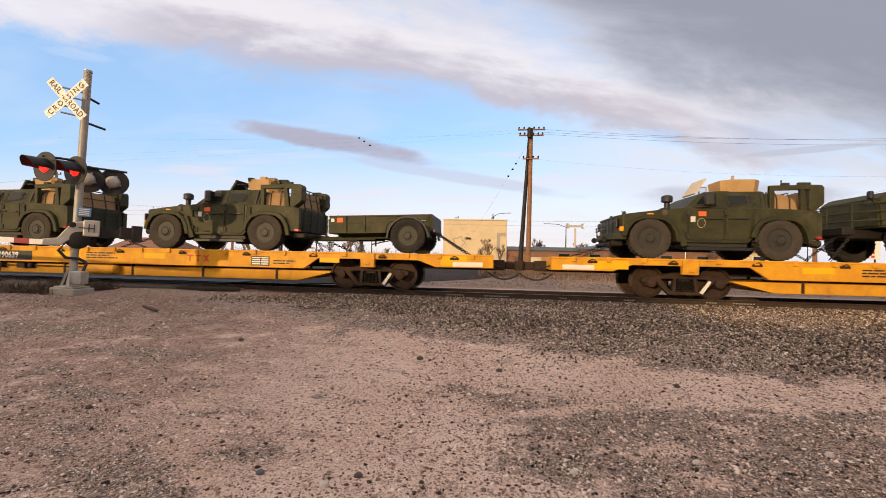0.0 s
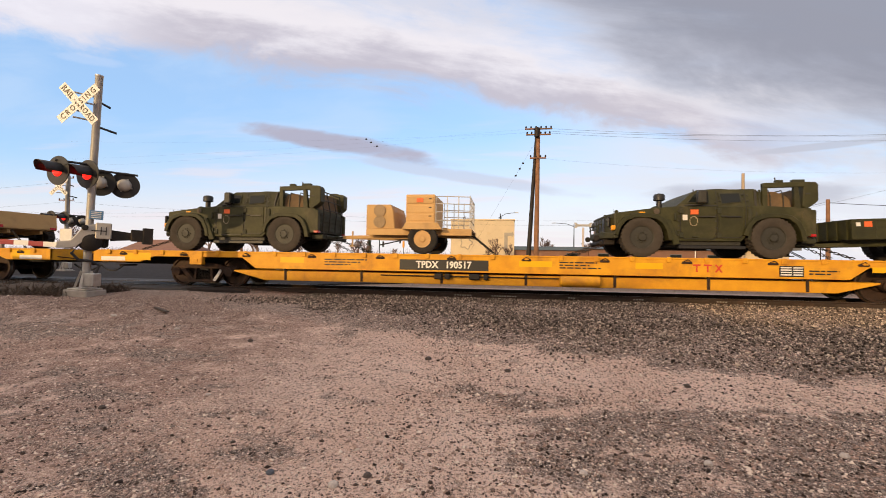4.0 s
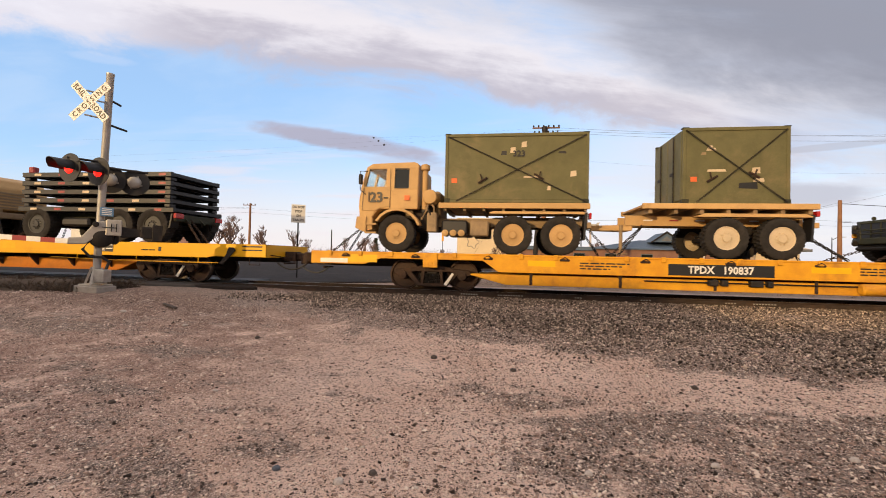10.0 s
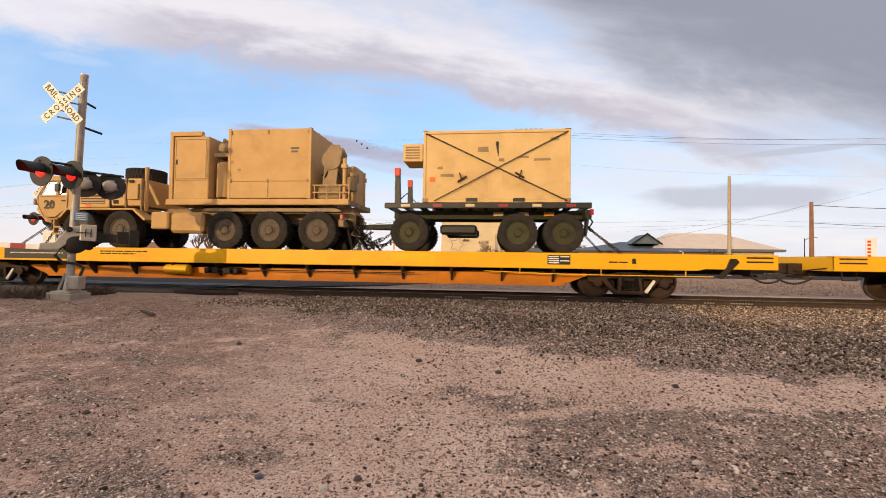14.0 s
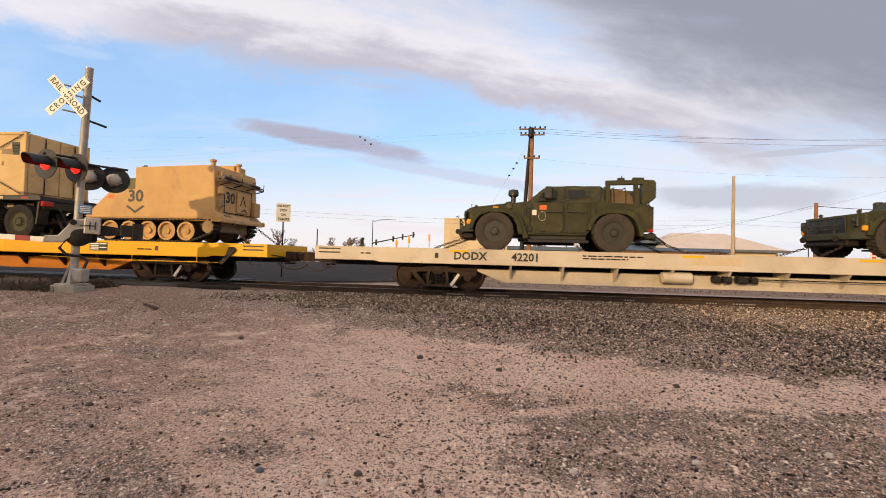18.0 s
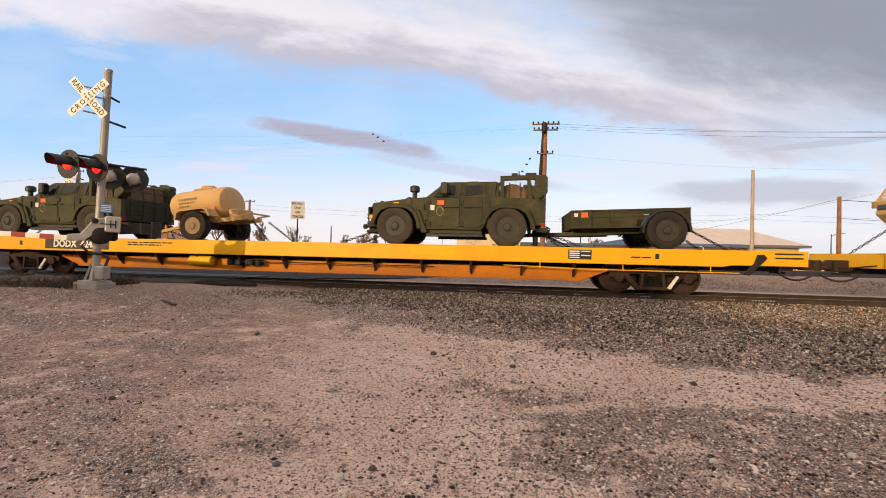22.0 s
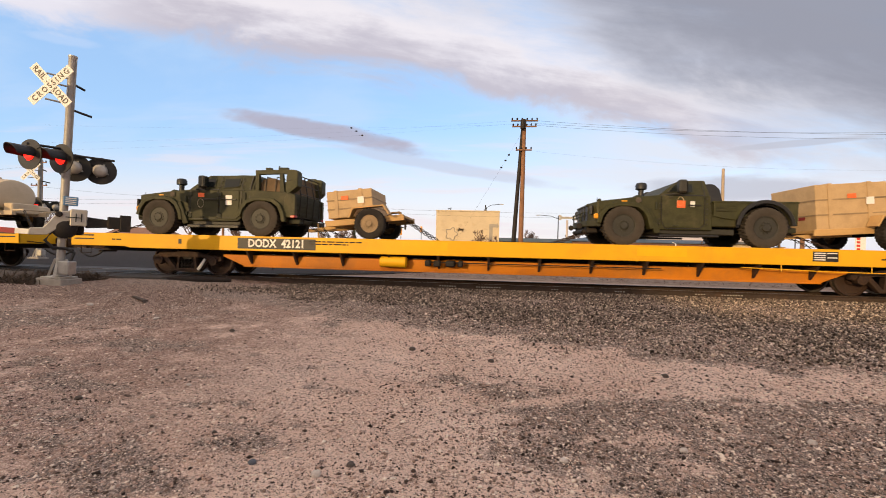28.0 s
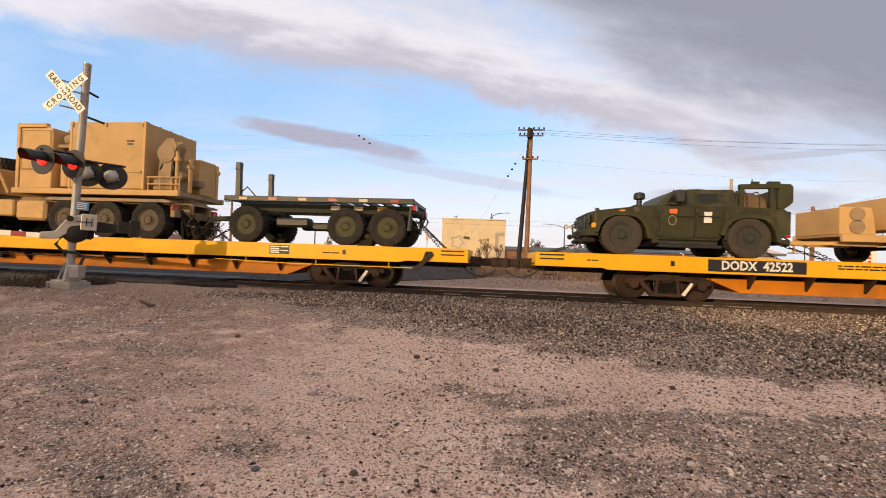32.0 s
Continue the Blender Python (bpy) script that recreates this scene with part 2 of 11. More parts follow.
WHEEL_STEEL = mat("worn_wheel_steel", (0.070, 0.039, 0.026), (0.046, 0.027, 0.019), 9.0, 0.7, 0.4, 0.2, dirt=(0.05, 0.035, 0.03), dirt_amount=0.5)
BRIGHT_STEEL = mat("polished_tread_steel", (0.34, 0.30, 0.26), (0.26, 0.23, 0.20), 9.0, 0.42, 0.9, 0.05)
RUBBER = mat("dusty_tyre_rubber", (0.019, 0.017, 0.016), (0.032, 0.028, 0.025), 5.0, 0.9, 0.0, 0.2, dirt=(0.062, 0.052, 0.043), dirt_amount=0.5, spec=0.25)
BLACK = mat("black_paint", (0.010, 0.010, 0.010), (0.014, 0.013, 0.013), 5.0, 0.5, 0.0, 0.05)
HOSE = mat("black_rubber_hose", (0.022, 0.021, 0.021), None, 8.0, 0.6, 0.0, 0.1)
WHITE = mat("white_paint", (0.78, 0.76, 0.72), (0.70, 0.68, 0.64), 3.0, 0.5, dirt=(0.48, 0.42, 0.36), dirt_amount=0.3, bump=0.03)
RED = mat("red_paint", (0.60, 0.045, 0.02), (0.52, 0.04, 0.02), 5.0, 0.5, bump=0.02)
RED_DARK = mat("dark_red_reflective_tape", (0.30, 0.025, 0.025), (0.25, 0.02, 0.022), 4.0, 0.4, bump=0.02)
ORANGE_TAG = mat("orange_tag_paper", (0.85, 0.16, 0.03), (0.75, 0.13, 0.03), 6.0, 0.6, bump=0.02)
AMBER = mat("amber_plastic", (0.80, 0.36, 0.02), (0.75, 0.32, 0.02), 6.0, 0.3, bump=0.0)
GALV = mat("galvanised_steel", (0.52, 0.51, 0.48), (0.42, 0.41, 0.39), 6.0, 0.45, 0.55, 0.06, dirt=(0.25, 0.23, 0.20), dirt_amount=0.4)
ALU = mat("painted_aluminium", (0.50, 0.47, 0.41), (0.43, 0.40, 0.35), 5.0, 0.5, 0.3, 0.05, dirt=(0.25, 0.22, 0.18), dirt_amount=0.5)
LENS = glass("lens_glass", (0.05, 0.05, 0.05))
GLASS_DARK = glass("dark_armoured_glass", (0.012, 0.015, 0.015))
# pale blue base colour stands in for sky seen in the windscreens
GLASS_SKY = glass("sky_toned_glass", (0.20, 0.25, 0.28), 0.03)
GLASS_CLEAR = clear_glass("clear_window_glass", (0.80, 0.88, 0.87))
RED_GLOW = glow("red_signal_lens", (1.0, 0.02, 0.012), 1.5)
RED_DULL = mat("red_plastic_lens", (0.45, 0.012, 0.01), (0.40, 0.01, 0.01), 6.0, 0.25, bump=0.0)
WOOD_POLE = mat("weathered_pole_wood", (0.30, 0.150, 0.075), (0.20, 0.102, 0.056), 3.0, 0.9, 0.0, 0.5, dirt=(0.07, 0.045, 0.03), dirt_amount=0.5)
WOOD_PALE = mat("bleached_pole_wood", (0.46, 0.36, 0.26), (0.36, 0.28, 0.20), 3.0, 0.9, 0.0, 0.4, dirt=(0.62, 0.54, 0.44), dirt_amount=0.6)
RUBBER_DUSTY = mat("brown_dusty_rubber", (0.062, 0.051, 0.042), (0.045, 0.038, 0.031), 5.0, 0.92, 0.0, 0.2, spec=0.25, dirt=(0.10, 0.080, 0.062), dirt_amount=0.5)
RIM_DARK = mat("dark_rim_paint", (0.022, 0.021, 0.015), (0.034, 0.031, 0.022), 8.0, 0.6, 0.0, 0.1)
RIM_DUST = mat("dusty_rim_paint", (0.12, 0.088, 0.060), (0.075, 0.058, 0.044), 8.0, 0.8, 0.0, 0.2, dirt=(0.045, 0.036, 0.030), dirt_amount=0.6)
SHELTER_TAN = mat("worn_shelter_paint", (0.66, 0.47, 0.225), (0.59, 0.405, 0.18), 1.6, 0.6, dirt=(0.40, 0.26, 0.12), dirt_amount=0.6, bump=0.06, spec=0.22)
CANVAS_BROWN = mat("brown_canvas", (0.17, 0.105, 0.052), (0.12, 0.078, 0.04), 4.0, 0.9, 0.0, 0.35, dirt=(0.06, 0.05, 0.03), dirt_amount=0.5)
CANVAS = mat("tan_canvas", (0.40, 0.24, 0.11), (0.33, 0.20, 0.095), 5.0, 0.9, 0.0, 0.3)
CARDBOARD = mat("plywood_crate", (0.52, 0.36, 0.19), (0.45, 0.31, 0.16), 4.0, 0.75, 0.0, 0.1, dirt=(0.33, 0.22, 0.12), dirt_amount=0.4)
WIRE = mat("wire", (0.05, 0.048, 0.05), None, 5.0, 0.6, 0.3, 0.0)
CONCRETE = mat("concrete", (0.38, 0.35, 0.31), (0.31, 0.285, 0.25), 5.0, 0.85, 0.0, 0.3, dirt=(0.19, 0.17, 0.145), dirt_amount=0.5)

# ---- mesh helpers ----
TURN = []             # a lean that part() gives to what it links


def part(name, bm, material, parent=None, label="", smooth=False):
    """Links a bmesh as one mesh object, under a thing or a part."""
    me = bpy.data.meshes.new(name)
    if TURN:
        bm.transform(TURN[-1])
    bm.normal_update()
    bm.to_mesh(me)
    bm.free()
    mats = material if isinstance(material, (list, tuple)) else [material]
    for m in mats:
        me.materials.append(m)
    if smooth:
        me.polygons.foreach_set("use_smooth", [True] * len(me.polygons))
        me.set_sharp_from_angle(angle=radians(38))
    ob = new(name, me)
    ob.parent = parent
    if label:
        ob["label"] = label
    return ob


def thing(name, label, category, group="", kind="", at=None):
    ob = tagged(new(name), label, category, group, kind)
    if at:
        ob.matrix_basis = at
    return ob


def B():
    return bmesh.new()


def box(bm, x0, x1, y0, y1, z0, z1, bev=0.0, mi=0):
    """Box between two corners, edges rounded by bev."""
    r = bmesh.ops.create_cube(bm, size=1.0)
    vs = r["verts"]
    for v in vs:
        v.co = Vector(((x0 + x1) / 2 + v.co.x * abs(x1 - x0), (y0 + y1) / 2 + v.co.y * abs(y1 - y0), (z0 + z1) / 2 + v.co.z * abs(z1 - z0)))
    fs = list({f for v in vs for f in v.link_faces})
    for f in fs:
        f.material_index = mi
    if bev > 0:
        es = list({e for v in vs for e in v.link_edges})
        g = bmesh.ops.bevel(bm, geom=es, offset=min(bev, 0.45 * min(abs(x1 - x0), abs(y1 - y0), abs(z1 - z0))), segments=1, affect="EDGES", clamp_overlap=True)
        for f in g["faces"]:
            f.material_index = mi
    return bm


def prism(bm, pts, y0, y1, axis="y", bev=0.0, mi=0):
    """Polygon in the x-z plane (axis y), y-z plane (x) or x-y plane (z), pushed from y0 to y1."""
    def at(p, d):
        return Vector((p[0], d, p[1])) if axis == "y" else Vector((d, p[0], p[1])) if axis == "x" else Vector((p[0], p[1], d))
    a = [bm.verts.new(at(p, y0)) for p in pts]
    b = [bm.verts.new(at(p, y1)) for p in pts]
    n = len(pts)
    fs = [bm.faces.new(a), bm.faces.new(b[::-1])]
    for i in range(n):
        fs.append(bm.faces.new((a[i], b[i], b[(i + 1) % n], a[(i + 1) % n])))
    bmesh.ops.recalc_face_normals(bm, faces=fs)
    for f in fs:
        f.material_index = mi
    if bev > 0:
        es = list({e for f in fs for e in f.edges})
        g = bmesh.ops.bevel(bm, geom=es, offset=bev, segments=1, affect="EDGES", clamp_overlap=True)
        for f in g["faces"]:
            f.material_index = mi
    return bm


def lathe(bm, prof, cx=0.0, cy=0.0, cz=0.0, axis="y", seg=24, mi=0):
    """Profile of (radius, distance along the axis) turned round the axis."""
    rings = []
    for r, d in prof:
        ring = []
        for i in range(seg):
            a = 2 * math.pi * i / seg
            c, s = math.cos(a) * r, math.sin(a) * r
            p = (c, d, s) if axis == "y" else (d, c, s) if axis == "x" else (c, s, d)
            ring.append(bm.verts.new((cx + p[0], cy + p[1], cz + p[2])))
        rings.append(ring)
    fs = []
    for a, b in zip(rings, rings[1:]):
        for i in range(seg):
            fs.append(bm.faces.new((a[i], a[(i + 1) % seg], b[(i + 1) % seg], b[i])))
    fs += [bm.faces.new(rings[0]), bm.faces.new(rings[-1][::-1])]
    bmesh.ops.recalc_face_normals(bm, faces=fs)
    for f in fs:
        f.material_index = mi
    return bm


def cyl(bm, r, d0, d1, cx=0.0, cy=0.0, cz=0.0, axis="y", seg=16, mi=0):
    return lathe(bm, [(r, d0), (r, d1)], cx, cy, cz, axis, seg, mi)


def tube(bm, pts, r, seg=6, mi=0):
    """Round bar along a line of points."""
    pts = [Vector(p) for p in pts]
    rings = []
    for i, p in enumerate(pts):
        d = (pts[min(i + 1, len(pts) - 1)] - pts[max(i - 1, 0)]).normalized()
        a = d.cross(Vector((0, 0, 1)) if abs(d.z) < 0.9 else Vector((1, 0, 0))).normalized()
        b = d.cross(a)
        rr = r[i] if isinstance(r, (list, tuple)) else r
        rings.append([bm.verts.new(p + (a * math.cos(k * 2 * math.pi / seg) + b * math.sin(k * 2 * math.pi / seg)) * rr) for k in range(seg)])
    fs = []
    for a, b in zip(rings, rings[1:]):
        for i in range(seg):
            fs.append(bm.faces.new((a[i], a[(i + 1) % seg], b[(i + 1) % seg], b[i])))
    fs += [bm.faces.new(rings[0]), bm.faces.new(rings[-1][::-1])]
    bmesh.ops.recalc_face_normals(bm, faces=fs)
    for f in fs:
        f.material_index = mi
    return bm


def chain(bm, a, b, link=0.085, r=0.009):
    """Chain of flat links, turned by turns, between two points."""
    a, b = Vector(a), Vector(b)
    d = (b - a)
    n = max(2, int(d.length / link))
    d.normalize()
    s1 = d.cross(Vector((0, 0.3, 1))).normalized()
    s2 = d.cross(s1)
    for i in range(n):
        c = a.lerp(b, (i + 0.5) / n)
        s = s1 if i % 2 else s2
        t = s2 if i % 2 else s1
        h, w = link * 0.66, link * 0.30
        for sgn in (-1, 1):
            o = c + s * (w * sgn)
            vs = [bm.verts.new(o + d * (h * e) + s * (r * f) + t * (r * g)) for e in (-1, 1) for f, g in ((-1, -1), (1, -1), (1, 1), (-1, 1))]
            for q in ((0, 1, 5, 4), (1, 2, 6, 5), (2, 3, 7, 6), (3, 0, 4, 7), (0, 3, 2, 1), (4, 5, 6, 7)):
                bm.faces.new([vs[k] for k in q])
    return bm


def text_mesh(body, size, squeeze=1.0, thick=0.002, bold=0.030, gap=1.0):
    """Lettering as a mesh in the x-z plane, centred, facing -y."""
    cu = bpy.data.curves.new("lettering", "FONT")
    cu.body, cu.size, cu.align_x, cu.align_y, cu.extrude = body, size, "CENTER", "CENTER", thick
    cu.resolution_u, cu.offset, cu.space_character = 2, size * bold, gap
    ob = bpy.data.objects.new("lettering", cu)
    scene.collection.objects.link(ob)
    dg = bpy.context.evaluated_depsgraph_get()
    me = bpy.data.meshes.new_from_object(ob.evaluated_get(dg))
    bpy.data.objects.remove(ob)
    me.transform(Matrix.Diagonal((squeeze, 1, 1, 1)))
    me.transform(Matrix.Rotation(radians(90), 4, "X"))
    return me


def lettering(name, body, size, material, parent, at, squeeze=1.0, label="", bold=0.030, gap=1.0):
    me = text_mesh(body, size, squeeze, 0.002, bold, gap)
    me.materials.clear()
    me.materials.append(material)
    ob = new(name, me)
    ob.parent = parent
    ob.matrix_basis = at
    if label:
        ob["label"] = label
    return ob


def loft(bm, pts, mi=0, bev=0.0):
    """Solid that is the same on both sides: points of (x, z, half width) in order round its side."""
    a = [bm.verts.new((x, -w, z)) for x, z, w in pts]
    b = [bm.verts.new((x, w, z)) for x, z, w in pts]
    n = len(pts)
    fs = [bm.faces.new(a), bm.faces.new(b[::-1])]
    for i in range(n):
        fs.append(bm.faces.new((a[i], b[i], b[(i + 1) % n], a[(i + 1) % n])))
    bmesh.ops.recalc_face_normals(bm, faces=fs)
    for f in fs:
        f.material_index = mi
    if bev:
        es = list({e for f in fs for e in f.edges})
        bmesh.ops.bevel(bm, geom=es, offset=bev, segments=2, affect="EDGES", clamp_overlap=True)
    return bm


def arch(cx, cz, r, a0, a1, n=9):
    """Points on an arc, degrees from the +x axis."""
    return [(cx + r * math.cos(radians(a0 + (a1 - a0) * i / (n - 1))), cz + r * math.sin(radians(a0 + (a1 - a0) * i / (n - 1)))) for i in range(n)]

# ---- the train: measures ----
YC = 13.79            # middle of the track
RAIL = 0.587          # top of rail
SPEED = 10.86
COUPLERS = [29.75, 0.75, -28.25, -57.25, -86.25, -115.25, -144.0, -172.72, -201.45, -230.5, -259.7, -288.8, -317.95, -347.25, -376.5]
DRIFT = [(0.0, 0.02), (0.5, 0.04), (1.0, 0.15), (1.5, 0.02), (2.0, 0.01), (2.5, -0.12), (3.0, -0.06), (4.5, 0.0), (11.5, -0.03), (12.0, -0.09), (12.5, -0.15), (13.0, 0.05),
         (13.5, 0.14), (14.0, 0.08), (15.0, 0.02), (18.5, 0.0), (19.0, -0.06), (19.5, -0.06), (20.0, 0.07), (22.0, 0.06), (22.5, 0.01), (23.0, -0.17), (23.5, -0.03),
         (24.0, 0.05), (24.5, 0.0), (25.0, 0.08), (25.5, 0.0), (27.5, -0.01), (28.0, 0.07), (28.5, -0.12), (29.0, -0.12), (29.5, 0.10), (30.0, 0.08), (31.0, 0.0), (32.0, -0.04)]
MOVERS = []           # (thing, place along the train, height)


def bogie_parts():
    """A three-piece freight bogie; returns its frame with wheels to be copied."""
    bg = new("bogie")
    for side in (-1, 1):
        y0, y1 = (-1.09, -0.93) if side < 0 else (0.93, 1.09)
        bm = B()
        prism(bm, [(-1.16, 0.47), (-1.12, 0.62), (-0.62, 0.66), (-0.30, 0.74), (0.30, 0.74), (0.62, 0.66), (1.12, 0.62), (1.16, 0.47), (0.98, 0.42), (0.78, 0.50), (0.52, 0.56), (-0.52, 0.56), (-0.78, 0.50), (-0.98, 0.42)], y0, y1, bev=0.02)
        for s in (-1, 1):
            prism(bm, [(s * 0.80, 0.52), (s * 0.66, 0.58), (s * 0.36, 0.24), (s * 0.30, 0.13), (s * 0.44, 0.13)], y0, y1, bev=0.015)
            prism(bm, [(s * 0.26, 0.20), (s * 0.34, 0.20), (s * 0.30, 0.60), (s * 0.22, 0.60)], y0, y1)
        box(bm, -0.45, 0.45, y0, y1, 0.12, 0.22, 0.02)
        part("side_frame", bm, RUST, bg, smooth=True)
        for s in (-1, 1):
            bm = B()
            yo = y0 - 0.06 if side < 0 else y1 + 0.06
            lathe(bm, [(0.05, -0.02), (0.13, 0.0), (0.13, 0.16), (0.10, 0.18)] if side < 0 else [(0.10, -0.18), (0.13, -0.16), (0.13, 0.0), (0.05, 0.02)], s * 0.89, yo, 0.457, "y", 14)
            part("bearing_cap", bm, RUST, bg, smooth=True)
        for xs in (-0.17, -0.055, 0.06, 0.175):
            bm = B()
            ym = (y0 + y1) / 2
            pts = [(xs + 0.05 * math.cos(a), ym + 0.07 * math.sin(a), 0.21 + 0.29 * a / 38) for a in [k * 0.9 for k in range(43)]]
            tube(bm, pts, 0.018, 4)
            part("spring", bm, IRON, bg)
    bm = B()
    box(bm, -0.16, 0.16, -1.05, 1.05, 0.48, 0.70, 0.03)
    cyl(bm, 0.20, 0.70, 0.78, axis="z")
    part("bolster", bm, IRON, bg)
    bm = B()
    box(bm, -0.42, -0.34, -0.75, 0.75, 0.33, 0.42)
    box(bm, 0.34, 0.42, -0.75, 0.75, 0.33, 0.42)
    for s in (-1, 1):
        for yb in (-0.72, 0.72):
            box(bm, s * 0.42 - 0.05, s * 0.42 + 0.05, yb - 0.06, yb + 0.06, 0.30, 0.58)
    part("brake_beam", bm, IRON, bg)
    bm = B()
    prism(bm, [(0.36, 0.20), (0.44, 0.16), (0.66, 0.50), (0.60, 0.54)], -1.13, -1.10)
    part("brake_lever", bm, WHITE, bg, "white-painted lever")
    for s in (-1, 1):
        bm = B()
        cyl(bm, 0.085, -0.98, 0.98, axis="y", seg=12)
        for k in (-1, 1):
            prof = [(0.08, 0.56), (0.13, 0.60), (0.32, 0.655), (0.42, 0.64), (0.485, 0.655), (0.485, 0.685), (0.457, 0.70), (0.452, 0.80), (0.40, 0.805), (0.385, 0.755), (0.16, 0.745), (0.13, 0.83), (0.08, 0.83)]
            lathe(bm, [(r, k * d) for r, d in prof], axis="y", seg=28)
        for f in bm.faces:
            c = f.calc_center_median()
            rr = math.hypot(c.x, c.z)
            f.material_index = 1 if 0.44 < rr < 0.458 else 0
        ws = part("wheelset", bm, [WHEEL_STEEL, BRIGHT_STEEL], bg, smooth=True)
        ws.location = (s * 0.89, 0, 0.457)
    return bg


BOGIE = bogie_parts()


def clone_under(src, parent, m):
    c = copy_thing(src, m)
    c.parent = parent
    return c


def hose_end(car, s, zc):
    """Coupler, draught gear and air hose at the end s of a car."""
    bm = B()
    box(bm, s * 13.2, s * 14.05, -0.22, 0.22, zc - 0.16, zc + 0.16, 0.02)
    box(bm, s * 14.05, s * 14.42, -0.14, 0.14, zc - 0.12, zc + 0.12, 0.03)
    prism(bm, [(s * 14.36, -0.2), (s * 14.46, -0.24), (s * 14.66, -0.16), (s * 14.62, -0.02), (s * 14.5, 0.0), (s * 14.5, 0.14), (s * 14.36, 0.2)], zc - 0.15, zc + 0.15, "z", 0.02)
    box(bm, s * 13.72, s * 13.78, -0.35, 0.35, zc - 0.26, zc - 0.20, 0.01)
    part("coupler", bm, RUST, car)
    bm = B()
    pts = [(s * (13.55 + 0.95 * t), -0.42 + 0.1 * t, zc - 0.22 - 0.20 * math.sin(math.pi * t) ** 0.8) for t in [i / 10 for i in range(11)]]
    tube(bm, pts, 0.028, 7)
    part("air_hose", bm, HOSE, car)
    bm = B()
    tube(bm, [(s * 13.65, -1.25, zc + 0.05), (s * 13.92, -0.5, zc - 0.05), (s * 13.95, 0.2, zc - 0.05)], 0.018, 6)
    tube(bm, [(s * 13.65, 1.25, zc + 0.05), (s * 13.92, 0.5, zc - 0.05)], 0.018, 6)
    part("uncoupling_lever", bm, RUST, car)


def stencil(car, x, y, z, w, h, kind=0):
    """Small consolidated stencil: dark plate with pale unreadable lines."""
    bm = B()
    box(bm, x, x + w, y - 0.004, y, z, z + h)
    p = part("stencil_plate", bm, BLACK, car)
    for i in range(4):
        for xa, xb in ((x + 0.03, x + w * 0.5), (x + w * 0.56, x + w - 0.03)):
            if xa > x + w * 0.5 and not (kind == 0 or i % 2):
                continue
            bm = B()
            box(bm, xa, xb, y - 0.007, y - 0.004, z + h * (0.12 + 0.22 * i), z + h * (0.24 + 0.22 * i))
            part("stencil_line", bm, WHITE, p)


def faint_lines(car, x, y, z, rows, material, name="small_stencilling"):
    bm = B()
    for i, w in enumerate(rows):
        k = x
        while k < x + w:
            d = 0.10 + 0.07 * ((i * 7 + int(k * 13)) % 3)
            box(bm, k, min(k + d, x + w), y - 0.003, y + 0.001, z - i * 0.075, z - i * 0.075 + 0.035)
            k += d + 0.035
    part(name, bm, material, car)


